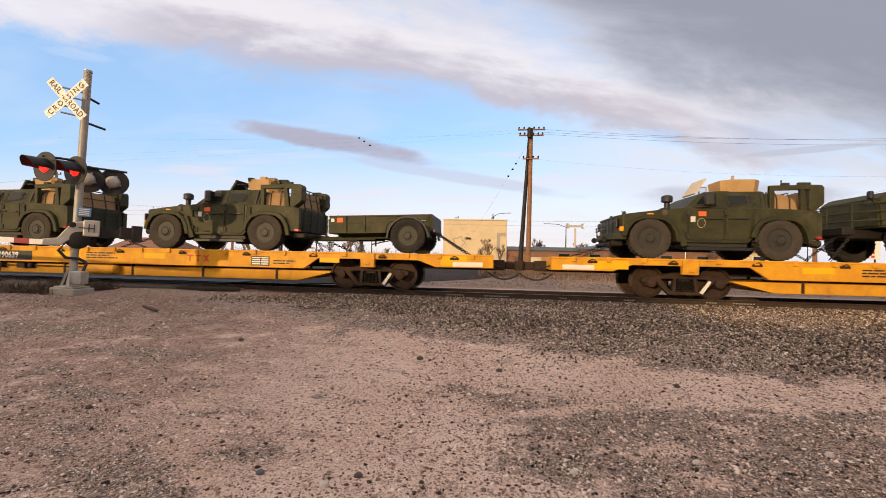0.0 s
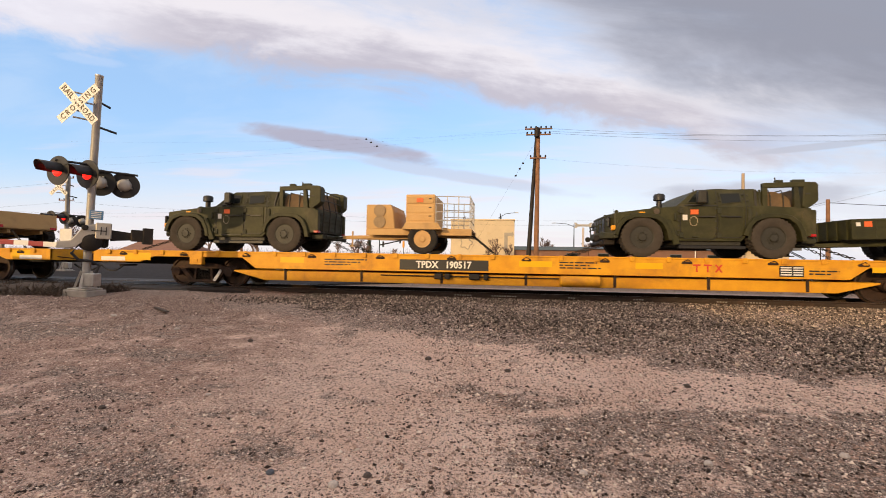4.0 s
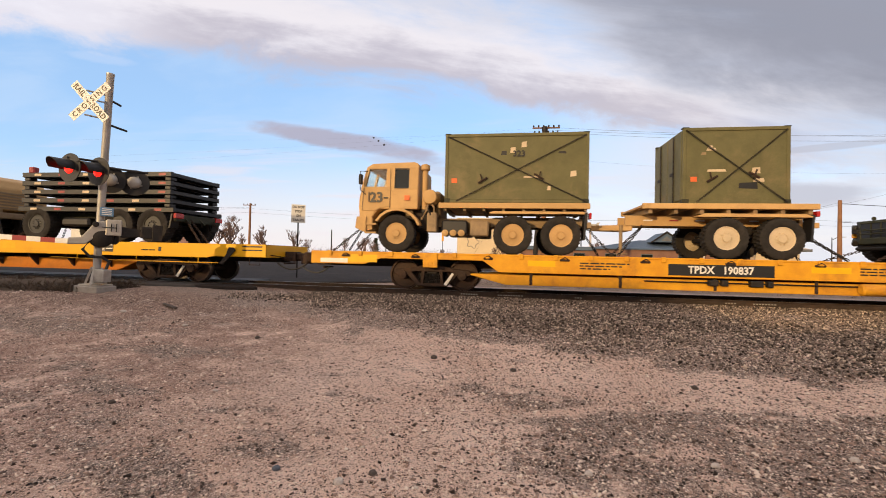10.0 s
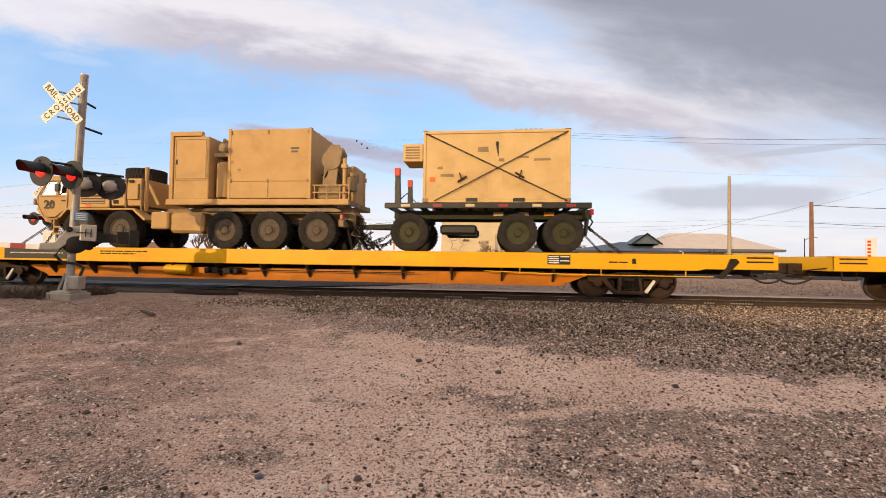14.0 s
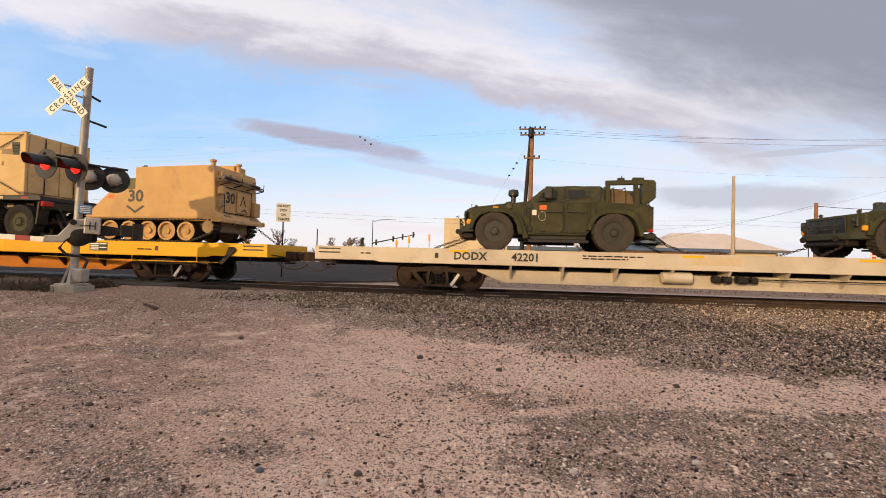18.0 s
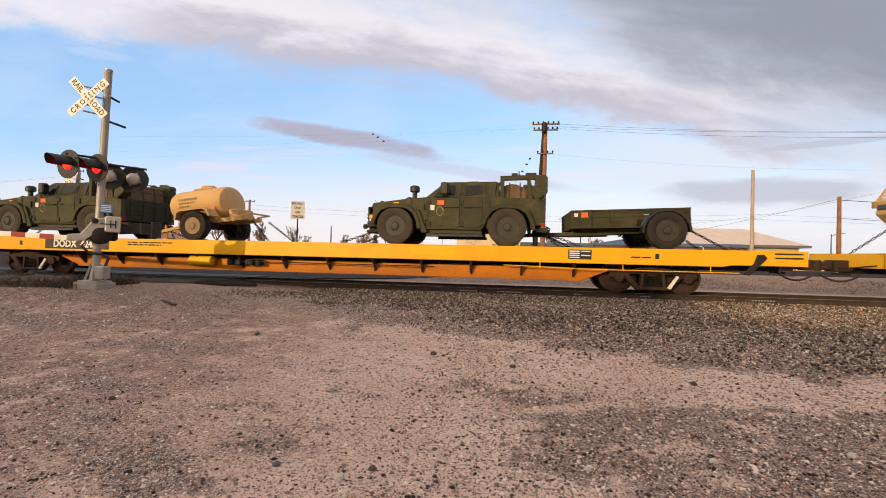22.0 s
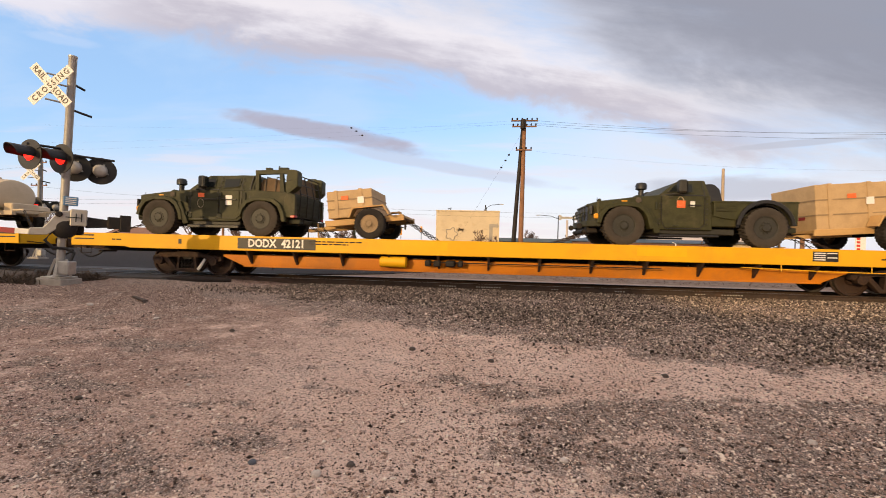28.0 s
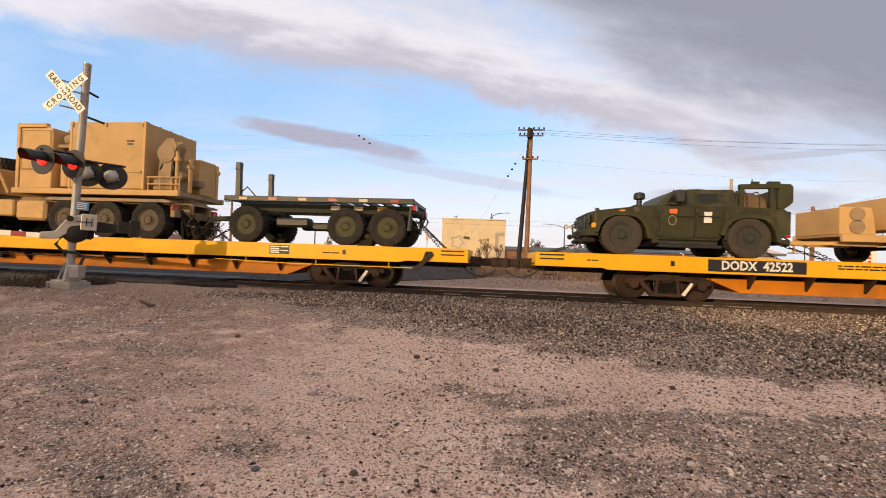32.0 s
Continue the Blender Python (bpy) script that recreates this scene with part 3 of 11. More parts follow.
def rail_car_tpdx(number, mid, group="flatcars"):
    car = thing("flatcar", "weathered yellow flatcar with stake pockets and black number panel", "rail car", group)
    top, low, y = 1.113, 0.605, 1.40
    sill = [(-13.7, top), (-13.7, 0.74), (-12.05, 0.74), (-11.55, 0.92), (-8.55, 0.92), (-8.1, low), (8.1, low), (8.55, 0.92), (11.55, 0.92), (12.05, 0.74), (13.7, 0.74), (13.7, top)]
    for s in (-1, 1):
        bm = B()
        prism(bm, sill, s * y, s * (y - 0.09), bev=0.012)
        box(bm, -13.7, 13.7, s * (y + 0.012), s * (y - 0.14), top - 0.05, top, 0.008)
        part("side_sill", bm, YELLOW, car)
        for c in (-1, 1):
            bm = B()
            box(bm, c * 10.06 - 0.21, c * 10.06 + 0.21, s * (y + 0.055), s * (y - 0.12), 0.69, top - 0.01, 0.015)
            box(bm, c * 10.06 - 0.07, c * 10.06 + 0.07, s * (y + 0.075), s * (y + 0.05), 0.76, 0.86, 0.01)
            part("bolster_end", bm, YELLOW, car)
        for i in range(29):
            xp = -13.1 + i * 0.936
            if abs(abs(xp) - 10.06) < 0.3:
                continue
            bm = B()
            box(bm, xp - 0.06, xp + 0.06, s * (y + 0.05), s * y, top - 0.13, top + 0.012, 0.012)
            part("stake_pocket", bm, YELLOW, car)
        for i in range(13):
            xp = -12.6 + i * 2.1
            bm = B()
            box(bm, xp - 0.13, xp + 0.13, s * (y + 0.03), s * y, top - 0.16, top - 0.10, 0.012)
            tube(bm, [(xp - 0.09, s * (y + 0.03), top - 0.1), (xp, s * (y + 0.06), top - 0.05), (xp + 0.09, s * (y + 0.03), top - 0.1)], 0.014, 5)
            part("lashing_ring", bm, RUST, car)
    bm = B()
    box(bm, -13.69, 13.69, -1.31, 1.31, top - 0.09, top - 0.004)
    part("deck", bm, RUST, car)
    bm = B()
    prism(bm, [(-8.9, 0.50), (-7.9, 0.25), (7.9, 0.25), (8.9, 0.50), (8.9, 0.545), (-8.9, 0.545)], -1.26, 1.26, bev=0.012)
    part("belly_girder", bm, YELLOW, car)
    for k in range(7):
        for s in (-1, 1):
            bm = B()
            xk = -7.2 + k * 2.4
            box(bm, xk - 0.04, xk + 0.04, s * 1.20, s * 1.275, 0.27, 0.62, 0.006)
            part("girder_stiffener", bm, RUST, car)
    bm = B()
    box(bm, -13.6, 13.6, -0.3, 0.3, 0.66, 1.0)
    for i in range(10):
        xb = -12.8 + i * 2.85
        box(bm, xb - 0.05, xb + 0.05, -1.3, 1.3, 0.86, 1.02)
    part("centre_sill", bm, IRON, car)
    for s in (-1, 1):
        bm = B()
        box(bm, s * 13.62, s * 13.70, -1.39, 1.39, 0.74, top - 0.01)
        part("end_sill", bm, YELLOW, car)
        hose_end(car, s, 0.82)
        clone_under(BOGIE, car, pose(s * 10.06, 0, 0))
    # brake gear, air tank
    bm = B()
    lathe(bm, [(0.10, 0.0), (0.15, 0.04), (0.15, 1.06), (0.10, 1.10)], 0.9, -1.40, 0.42, "x", 14)
    part("air_reservoir", bm, YELLOW, car, smooth=True)
    bm = B()
    for xs, w in ((-2.6, 0.22), (-2.3, 0.16), (-1.6, 0.3), (-1.2, 0.14)):
        box(bm, xs, xs + w, -1.42, -1.22, 0.40, 0.56, 0.02)
    tube(bm, [(-4.2, -1.32, 0.48), (0.9, -1.32, 0.48)], 0.02, 6)
    part("brake_valve", bm, IRON, car)
    yf = -y - 0.004
    bm = B()
    box(bm, -3.62, -1.05, yf - 0.002, yf + 0.004, 0.655, 0.955)
    part("number_panel", bm, BLACK, car)
    if number:
        lettering("car_number", "TPDX   " + number, 0.27, WHITE, car, pose(-2.335, yf - 0.006, 0.805), 0.92)
    else:
        faint_lines(car, -3.4, yf - 0.004, 0.80, (2.0,), WHITE, "unread_number")
    bm = B()
    for k in range(3):
        xk = 4.35 + k * 0.27
        if k < 2:
            box(bm, xk, xk + 0.20, yf - 0.002, yf + 0.003, 0.90, 0.945)
            box(bm, xk + 0.08, xk + 0.12, yf - 0.002, yf + 0.003, 0.74, 0.90)
        else:
            prism(bm, [(xk, 0.945), (xk + 0.05, 0.945), (xk + 0.20, 0.74), (xk + 0.15, 0.74)], yf - 0.002, yf + 0.003)
            prism(bm, [(xk + 0.15, 0.945), (xk + 0.20, 0.945), (xk + 0.05, 0.74), (xk, 0.74)], yf - 0.004, yf + 0.001)
    part("owner_mark", bm, RED, car, "faded red mark")
    stencil(car, 6.45, yf, 0.66, 0.58, 0.28)
    for xs, w, h in ((-12.6, 0.95, 0.22), (-10.9, 0.0, 0.0), (-7.3, 0.75, 0.16), (-0.2, 0.9, 0.16), (2.9, 0.7, 0.16), (8.6, 0.6, 0.14), (12.2, 0.75, 0.30)):
        if w:
            bm = B()
            box(bm, xs, xs + w, yf, yf + 0.005, 0.80, 0.80 + h)
            part("paint_patch", bm, YELLOW_PATCH if xs < 8 else WHITE if xs > 12 and h == 0.22 else YELLOW_PATCH, car)
    for xs in (-13.4, 12.55):
        bm = B()
        box(bm, xs, xs + 0.85, yf - 0.001, yf + 0.004, 0.77, 0.90)
        part("paint_patch", bm, WHITE, car, "off-white patch")
    faint_lines(car, 0.9, yf, 0.92, (1.0, 0.8, 1.1), BLACK)
    faint_lines(car, 7.15, yf, 0.80, (0.7, 0.5), BLACK)
    faint_lines(car, -5.9, yf, 0.90, (1.3, 1.1, 0.8), BLACK)
    car.matrix_basis = pose(mid, YC, RAIL)
    MOVERS.append((car, mid, RAIL))
    return car


def rail_car_dodx(number, mid, split=False, at=-8.21, paint=None, belly=None, group="flatcars"):
    paint, belly = paint or YELLOW_NEW, belly or ORANGE
    cream = paint is CREAM
    car = thing("flatcar", "cream heavy-duty flatcar with gusseted belly girder" if cream else "bright yellow heavy-duty flatcar with orange gusseted girder", "rail car", group)
    top, low, y = 1.255, 0.815, 1.40
    for s in (-1, 1):
        bm = B()
        prism(bm, [(-13.7, top), (-13.7, 0.86), (-11.9, 0.86), (-11.7, low), (11.7, low), (11.9, 0.86), (13.7, 0.86), (13.7, top)], s * y, s * (y - 0.06), bev=0.012)
        box(bm, -13.7, 13.7, s * (y + 0.006), s * (y - 0.2), top - 0.03, top)
        part("side_sill", bm, paint, car)
        for i in range(12):
            xg = -7.95 + i * 1.445
            bm = B()
            prism(bm, [(s * (y - 0.02), low), (s * 0.70, low), (s * 0.70, 0.66), (s * 1.0, 0.42), (s * 1.04, 0.42)], xg - 0.03, xg + 0.03, "x")
            part("gusset", bm, belly if cream else RUST, car)
        for c in (-1, 1):
            bm = B()
            box(bm, c * 13.25 - 0.33, c * 13.25 + 0.33, s * (y + 0.006), s * (y - 0.01), 1.16, 1.20)
            box(bm, c * 13.25 - 0.33, c * 13.25 + 0.33, s * (y + 0.006), s * (y - 0.01), 1.05, 1.09)
            part("end_slot", bm, BLACK, car)
            bm = B()
            box(bm, c * 10.06 - 0.05, c * 10.06 + 0.05, s * (y + 0.008), s * (y - 0.01), 0.98, 1.12)
            part("jacking_slot", bm, BLACK, car)
    bm = B()
    box(bm, -13.69, 13.69, -1.33, 1.33, top - 0.08, top - 0.004)
    part("deck", bm, RUST, car)
    bm = B()
    prism(bm, [(-8.9, 0.62), (-8.2, 0.33), (8.2, 0.33), (8.9, 0.62), (8.9, 0.68), (-8.9, 0.68)], -1.02, 1.02, bev=0.01)
    box(bm, -8.2, 8.2, -1.08, 1.08, 0.318, 0.345)
    part("belly_girder", bm, belly, car)
    bm = B()
    box(bm, -13.6, 13.6, -0.32, 0.32, 0.70, 1.15)
    for i in range(10):
        xb = -12.8 + i * 2.85
        box(bm, xb - 0.05, xb + 0.05, -1.33, 1.33, 1.02, 1.18)
    part("centre_sill", bm, IRON, car)
    for s in (-1, 1):
        bm = B()
        box(bm, s * 13.60, s * 13.70, -1.39, 1.39, 0.86, top - 0.01)
        part("end_sill", bm, paint, car)
        hose_end(car, s, 0.90)
        clone_under(BOGIE, car, pose(s * 10.06, 0, 0))
        bm = B()
        tube(bm, [(s * 13.1, -1.30, 0.87), (s * 13.1, -1.30, 0.62), (s * 13.45, -1.30, 0.62), (s * 13.45, -1.30, 0.87)], 0.016, 6)
        part("sill_step", bm, RUST, car)
    # hand brake linkage beside the leading bogie, brake gear
    bm = B()
    tube(bm, [(6.0, -1.37, 0.72), (8.4, -1.38, 0.66), (12.1, -1.38, 0.66)], 0.014, 6)
    for xs in (7.0, 9.2, 11.4):
        tube(bm, [(xs, -1.37, 0.84), (xs, -1.38, 0.64)], 0.013, 6)
    part("hand_rail", bm, paint, car)
    bm = B()
    prism(bm, [(12.15, 0.64), (12.30, 0.60), (12.72, 1.06), (12.66, 1.15), (12.48, 1.15), (12.40, 0.92)], -1.46, -1.43, bev=0.01)
    part("brake_bracket", bm, IRON, car)
    bm = B()
    lathe(bm, [(0.10, 0.0), (0.16, 0.04), (0.16, 0.78), (0.10, 0.82)], -3.9, -1.22, 0.60, "x", 14)
    part("air_reservoir", bm, paint, car, smooth=True)
    bm = B()
    for xs, w in ((-2.55, 0.16), (-2.3, 0.2), (-1.95, 0.26), (-1.6, 0.15)):
        box(bm, xs, xs + w, -1.34, -1.06, 0.50, 0.68, 0.03)
    tube(bm, [(-2.5, -1.28, 0.62), (4.0, -1.28, 0.62)], 0.016, 6)
    part("brake_valve", bm, IRON, car)
    yf = -y - 0.004
    if cream:
        for txt, xs in (("DODX", -9.1), (number, -7.55)):
            lettering("car_number", txt, 0.31, BLACK, car, pose(xs, yf - 0.002, 1.045), 1.0)
        for xs in (-9.7, -3.4, 0.9, 5.8, 10.4):
            bm = B()
            box(bm, xs, xs + 0.55, yf - 0.002, yf + 0.003, 1.16, 1.22)
            part("reflector", bm, YELLOW_PATCH, car, "yellow reflector strip")
    elif split:
        for xa, xb, txt in ((-9.05, -7.8, "DODX"), (-7.42, -6.12, number)):
            bm = B()
            box(bm, xa, xb, yf - 0.002, yf + 0.004, 0.86, 1.22)
            part("number_panel", bm, BLACK, car)
            lettering("car_number", txt, 0.36, WHITE, car, pose((xa + xb) / 2, yf - 0.006, 1.04), 0.92)
        bm = B()
        box(bm, -7.78, -7.44, yf - 0.03, yf, 0.66, top - 0.01, 0.012)
        part("bracket", bm, paint, car)
    else:
        bm = B()
        box(bm, at - 1.21, at + 1.21, yf - 0.002, yf + 0.004, 0.88, 1.20)
        part("number_panel", bm, BLACK, car)
        if number:
            lettering("car_number", "DODX  " + number, 0.33, WHITE, car, pose(at, yf - 0.006, 1.04), 0.88)
        else:
            faint_lines(car, at - 1.0, yf - 0.004, 1.04, (1.9,), CREAM, "unread_number")
    stencil(car, 7.75, yf, 0.93, 0.62, 0.26, 1)
    faint_lines(car, -6.0, yf, 1.12, (1.6, 1.2), IRON)
    faint_lines(car, 9.4, yf, 1.0, (0.5,), IRON)
    faint_lines(car, -12.3, yf, 1.05, (0.3,), IRON)
    for xs in (-3.2, 3.3):
        bm = B()
        box(bm, xs, xs + 1.3, yf, yf + 0.005, 0.96, 1.2)
        part("paint_patch", bm, YELLOW_PATCH if not cream else SAND_WHITE, car)
    car.matrix_basis = pose(mid, YC, RAIL)
    MOVERS.append((car, mid, RAIL))
    return car


MIDS = [(a + b) / 2 for a, b in zip(COUPLERS, COUPLERS[1:])]
rail_car_tpdx("", MIDS[0])
for n, k in (("190639", 1), ("190517", 2), ("190003", 3), ("190837", 4)):
    rail_car_tpdx(n, MIDS[k])
rail_car_dodx("42504", MIDS[5], split=True)
rail_car_dodx("", MIDS[6])
rail_car_dodx("42201", MIDS[7], paint=CREAM, belly=CREAM)
rail_car_dodx("42461", MIDS[8], split=True)
for n, k, at in (("42431", 9, -7.9), ("42357", 10, -8.15), ("42121", 11, -7.0), ("42522", 12, -7.95)):
    rail_car_dodx(n, MIDS[k], at=at)
rail_car_dodx("", MIDS[13])
for ob in (BOGIE, *BOGIE.children_recursive):
    bpy.data.objects.remove(ob)

# ---- loads on the train: common pieces ----
DECK_A, DECK_D = 1.70, 1.83
WHEEL_MESH = {}


def place(ob, x, deck):
    ob.matrix_basis = pose(x, YC, deck)
    MOVERS.append((ob, x, deck))
    return ob


def wheel(parent, x, y, r=0.56, w=0.34, rim=None, lugs=22, z=None, tyre=None):
    """Lugged tyre with its rim as a sub-part; the dish faces outwards."""
    rim = rim or GREEN
    tyre = tyre or RUBBER
    lugs = round(lugs * 1.45)
    key = (r, w, rim.name, lugs, tyre.name)
    if key not in WHEEL_MESH:
        bm = B()
        h = w / 2
        # tread blocks stand out in two staggered rows
        prof = [(0.56, -0.86, 0), (0.62, -0.98, 0), (0.82, -1.04, 0), (0.93, -1.0, 0), (1.0, -0.92, -1), (1.0, -0.10, -1), (1.0, 0.10, 1), (1.0, 0.92, 1), (0.93, 1.0, 0), (0.82, 1.04, 0), (0.56, 0.86, 0)]
        seg = lugs * 4
        rings = []
        for rad, yy, row in prof:
            ring = []
            for i in range(seg):
                a = 2 * math.pi * i / seg
                up = ((i // 2) % 2 == 0) == (row < 0)
                k = r * (rad if not row or up else 0.962)
                ring.append(bm.verts.new((math.cos(a) * k, h * yy, math.sin(a) * k)))
            rings.append(ring)
        for ra, rb in zip(rings, rings[1:]):
            for i in range(seg):
                bm.faces.new((ra[i], ra[(i + 1) % seg], rb[(i + 1) % seg], rb[i]))
        bmesh.ops.recalc_face_normals(bm, faces=bm.faces)
        t = bpy.data.meshes.new("tyre")
        bm.to_mesh(t)
        bm.free()
        t.materials.append(tyre)
        t.polygons.foreach_set("use_smooth", [True] * len(t.polygons))
        t.set_sharp_from_angle(angle=radians(35))
        bm = B()
        lathe(bm, [(r * 0.57, -h * 0.80), (r * 0.57, -h * 0.93), (r * 0.53, -h * 0.90), (r * 0.50, -h * 0.55), (r * 0.34, -h * 0.45), (r * 0.31, -h * 0.78), (r * 0.20, -h * 0.84), (r * 0.17, -h * 1.0), (r * 0.03, -h * 1.02)], seg=28)
        for i in range(10):
            a = 2 * math.pi * i / 10
            cyl(bm, r * 0.035, -h * 0.98, -h * 0.7, math.cos(a) * r * 0.26, 0, math.sin(a) * r * 0.26, seg=6)
            cyl(bm, r * 0.045, -h * 0.62, -h * 0.4, math.cos(a + 0.3) * r * 0.43, 0, math.sin(a + 0.3) * r * 0.43, seg=7)
        m = bpy.data.meshes.new("rim")
        bm.to_mesh(m)
        bm.free()
        m.materials.append(rim)
        m.polygons.foreach_set("use_smooth", [True] * len(m.polygons))
        m.set_sharp_from_angle(angle=radians(35))
        WHEEL_MESH[key] = (t, m)
    t, m = WHEEL_MESH[key]
    o = new("wheel", t)
    o.parent = parent
    o.matrix_basis = pose(x, y, r if z is None else z, 0, (x * 53) % 40, 0 if y < 0 else 180)
    d = new("rim", m)
    d.parent = o
    return o


def tie_downs(parent, ends, name="tie_down_chain"):
    for a, b in ends:
        bm = B()
        chain(bm, a, b)
        part(name, bm, IRON if (a[0] * 7) % 2 > 0.6 else RUST, parent)


def chain_heap(parent, x, z, seed):
    """Spare chains hanging in loops from the back of a heavy load."""
    rng = random.Random(seed)
    for k in range(7):
        y0, y1 = rng.uniform(-0.9, 0.6), rng.uniform(-0.9, 0.6)
        x1 = x + rng.uniform(0.35, 1.0)
        low = rng.uniform(0.05, 0.5)
        bm = B()
        chain(bm, (x, y0, z), ((x + x1) / 2, (y0 + y1) / 2, low), 0.09, 0.012)
        chain(bm, ((x + x1) / 2, (y0 + y1) / 2, low), (x1, y1, rng.uniform(0.05, z)), 0.09, 0.012)
        part("hanging_chain", bm, RUST if k % 2 else IRON, parent)


def plate(parent, name, x, z, w, h, y, material, label=""):
    bm = B()
    box(bm, x - w / 2, x + w / 2, y - 0.006, y, z - h / 2, z + h / 2)
    return part(name, bm, material, parent, label)


# ---- armoured four-door truck ----
def opening(cx, grow=0.0):
    """Rounded wheel opening with a flat top, from the back lip over the top to the front lip."""
    return [(cx + a * (1 + grow / 0.62), 0.47 + (b - 0.47) * (1 + grow / 0.62)) for a, b in ((0.68, 0.47), (0.63, 0.72), (0.53, 0.92), (0.36, 1.05), (0.16, 1.09), (-0.18, 1.09), (-0.42, 1.00), (-0.56, 0.82), (-0.63, 0.60))]


def jltv_front(v, hull, wb):
    """Grille, lamps, bumper, snorkel, mirrors: what the two body styles share."""
    # nose, chamfered towards the wings
    bm = B()
    prism(bm, [(-0.64, -1.13), (-0.71, -1.10), (-0.86, -0.74), (-0.86, 0.74), (-0.71, 1.10), (-0.64, 1.13)], 0.62, 1.2, "z")
    for c in bm.verts:
        if c.co.z > 1.0:
            c.co.z = 1.232 + (c.co.x + 0.66) * 0.20
    part("nose", bm, hull, v)
    bm = B()
    box(bm, -0.885, -0.855, -0.70, 0.70, 0.69, 1.14, 0.015)
    part("grille", bm, BLACK, v)
    for i in range(3):
        yb = -0.34 + i * 0.34
        bm = B()
        box(bm, -0.902, -0.875, yb - 0.02, yb + 0.02, 0.69, 1.14, 0.008)
        part("grille_bar", bm, hull, v)
    bm = B()
    box(bm, -0.91, -0.865, -0.70, 0.70, 1.12, 1.165, 0.01)
    box(bm, -0.91, -0.865, -0.70, 0.70, 0.66, 0.70, 0.01)
    part("grille_frame", bm, hull, v)
    bm = B()
    prism(bm, [(-0.72, -1.16), (-0.94, -0.92), (-1.04, -0.55), (-1.04, 0.55), (-0.94, 0.92), (-0.72, 1.16), (-0.60, 1.16), (-0.60, -1.16)], 0.52, 0.70, "z", 0.02)
    part("front_bumper", bm, GREEN_DARK, v)
    bm = B()
    box(bm, -0.92, -0.6, -0.8, 0.8, 0.34, 0.54, 0.03)
    tube(bm, [(-0.98, -0.7, 0.40), (-0.98, 0.7, 0.40)], 0.05, 8)
    part("tow_beam", bm, IRON, v)
    for k in (-0.62, 0.62):
        bm = B()
        lathe(bm, [(0.045, -0.02), (0.085, -0.02), (0.085, 0.02), (0.045, 0.02)], -1.09, k, 0.55, "y", 10)
        part("tow_shackle", bm, IRON, v)
    bm = B()
    for k in (-0.5, 0.5):
        tube(bm, [(-1.03, k, 0.62), (-1.04, k, 0.92), (-0.90, k, 0.97)], 0.022, 6)
    tube(bm, [(-1.04, -0.62, 0.82), (-1.04, 0.62, 0.82)], 0.02, 6)
    tube(bm, [(-1.04, -0.62, 0.92), (-1.04, 0.62, 0.92)], 0.02, 6)
    part("brush_guard", bm, GREEN_DARK, v)
    for s in (-1, 1):
        # lamp cluster on the chamfered corner
        TURN.append(Matrix.Translation((-0.785, s * 0.92, 1.0)) @ Matrix.Rotation(radians(s * 26), 4, "Z"))
        bm = B()
        box(bm, -0.035, 0.03, -0.17, 0.17, -0.15, 0.12, 0.02)
        h = part("headlight_housing", bm, BLACK, v)
        for yl, zl, rl in ((-0.075, 0.03, 0.062), (0.085, 0.03, 0.062), (0.0, -0.09, 0.04)):
            bm = B()
            lathe(bm, [(rl, 0.0), (rl, -0.03), (rl * 0.6, -0.045), (0.005, -0.05)], -0.03, yl, zl, "x", 12)
            part("lamp", bm, LENS, h)
        TURN.pop()
        bm = B()
        box(bm, -0.80, -0.68, s * 1.10, s * 1.19, 0.74, 0.88, 0.02)
        part("marker_lamp", bm, AMBER, v, "amber lamp")
        bm = B()
        box(bm, -0.66, -0.60, s * 1.14, s * 1.22, 0.62, 1.0, 0.02)
        part("wing_edge", bm, hull, v)
        # hood hinge, latch and lifting eye
        bm = B()
        box(bm, -0.30, -0.18, s * 1.14, s * 1.175, 1.17, 1.22, 0.008)
        box(bm, 0.42, 0.50, s * 1.10, s * 1.17, 1.20, 1.34, 0.01)
        lathe(bm, [(0.03, -0.015), (0.055, -0.015), (0.055, 0.015), (0.03, 0.015)], -0.55, s * 0.7, 1.30, "y", 10)
        part("hood_latch", bm, GREEN_DARK, v)
        for xx, zz, ww, hh in ((0.84, 1.02, 0.05, 0.20), (0.86, 0.62, 0.06, 0.12), (1.20, 1.33, 0.10, 0.05), (1.30, 0.56, 0.16, 0.03)):
            bm = B()
            box(bm, xx, xx + ww, s * 1.15, s * 1.20, zz, zz + hh, 0.008)
            part("body_fitting", bm, GREEN_DARK, v)
        bm = B()
        box(bm, -0.06, 0.10, s * 1.12, s * 1.165, 1.22, 1.26, 0.01)
        part("side_marker", bm, AMBER, v, "amber lamp")
        # mirror
        bm = B()
        box(bm, 1.38, 1.60, s * 1.18, s * 1.40, 1.46, 1.82, 0.04)
        tube(bm, [(1.12, s * 1.10, 1.43), (1.30, s * 1.24, 1.44), (1.56, s * 1.26, 1.44), (1.54, s * 1.26, 1.50)], 0.022, 6)
        m = part("mirror", bm, RIM_DARK, v, "black mirror head")
        bm = B()
        box(bm, 1.598, 1.606, s * 1.20, s * 1.38, 1.50, 1.78)
        part("mirror_glass", bm, GLASS_DARK, m)
    # snorkel on the near wing
    bm = B()
    lathe(bm, [(0.075, 0.0), (0.075, 0.28)], 0.53, -0.93, 1.30, "z", 12)
    lathe(bm, [(0.11, 0.28), (0.15, 0.30), (0.15, 0.42), (0.12, 0.47), (0.03, 0.49)], 0.53, -0.93, 1.30, "z", 16)
    part("snorkel", bm, BLACK, v, smooth=True)
    bm = B()
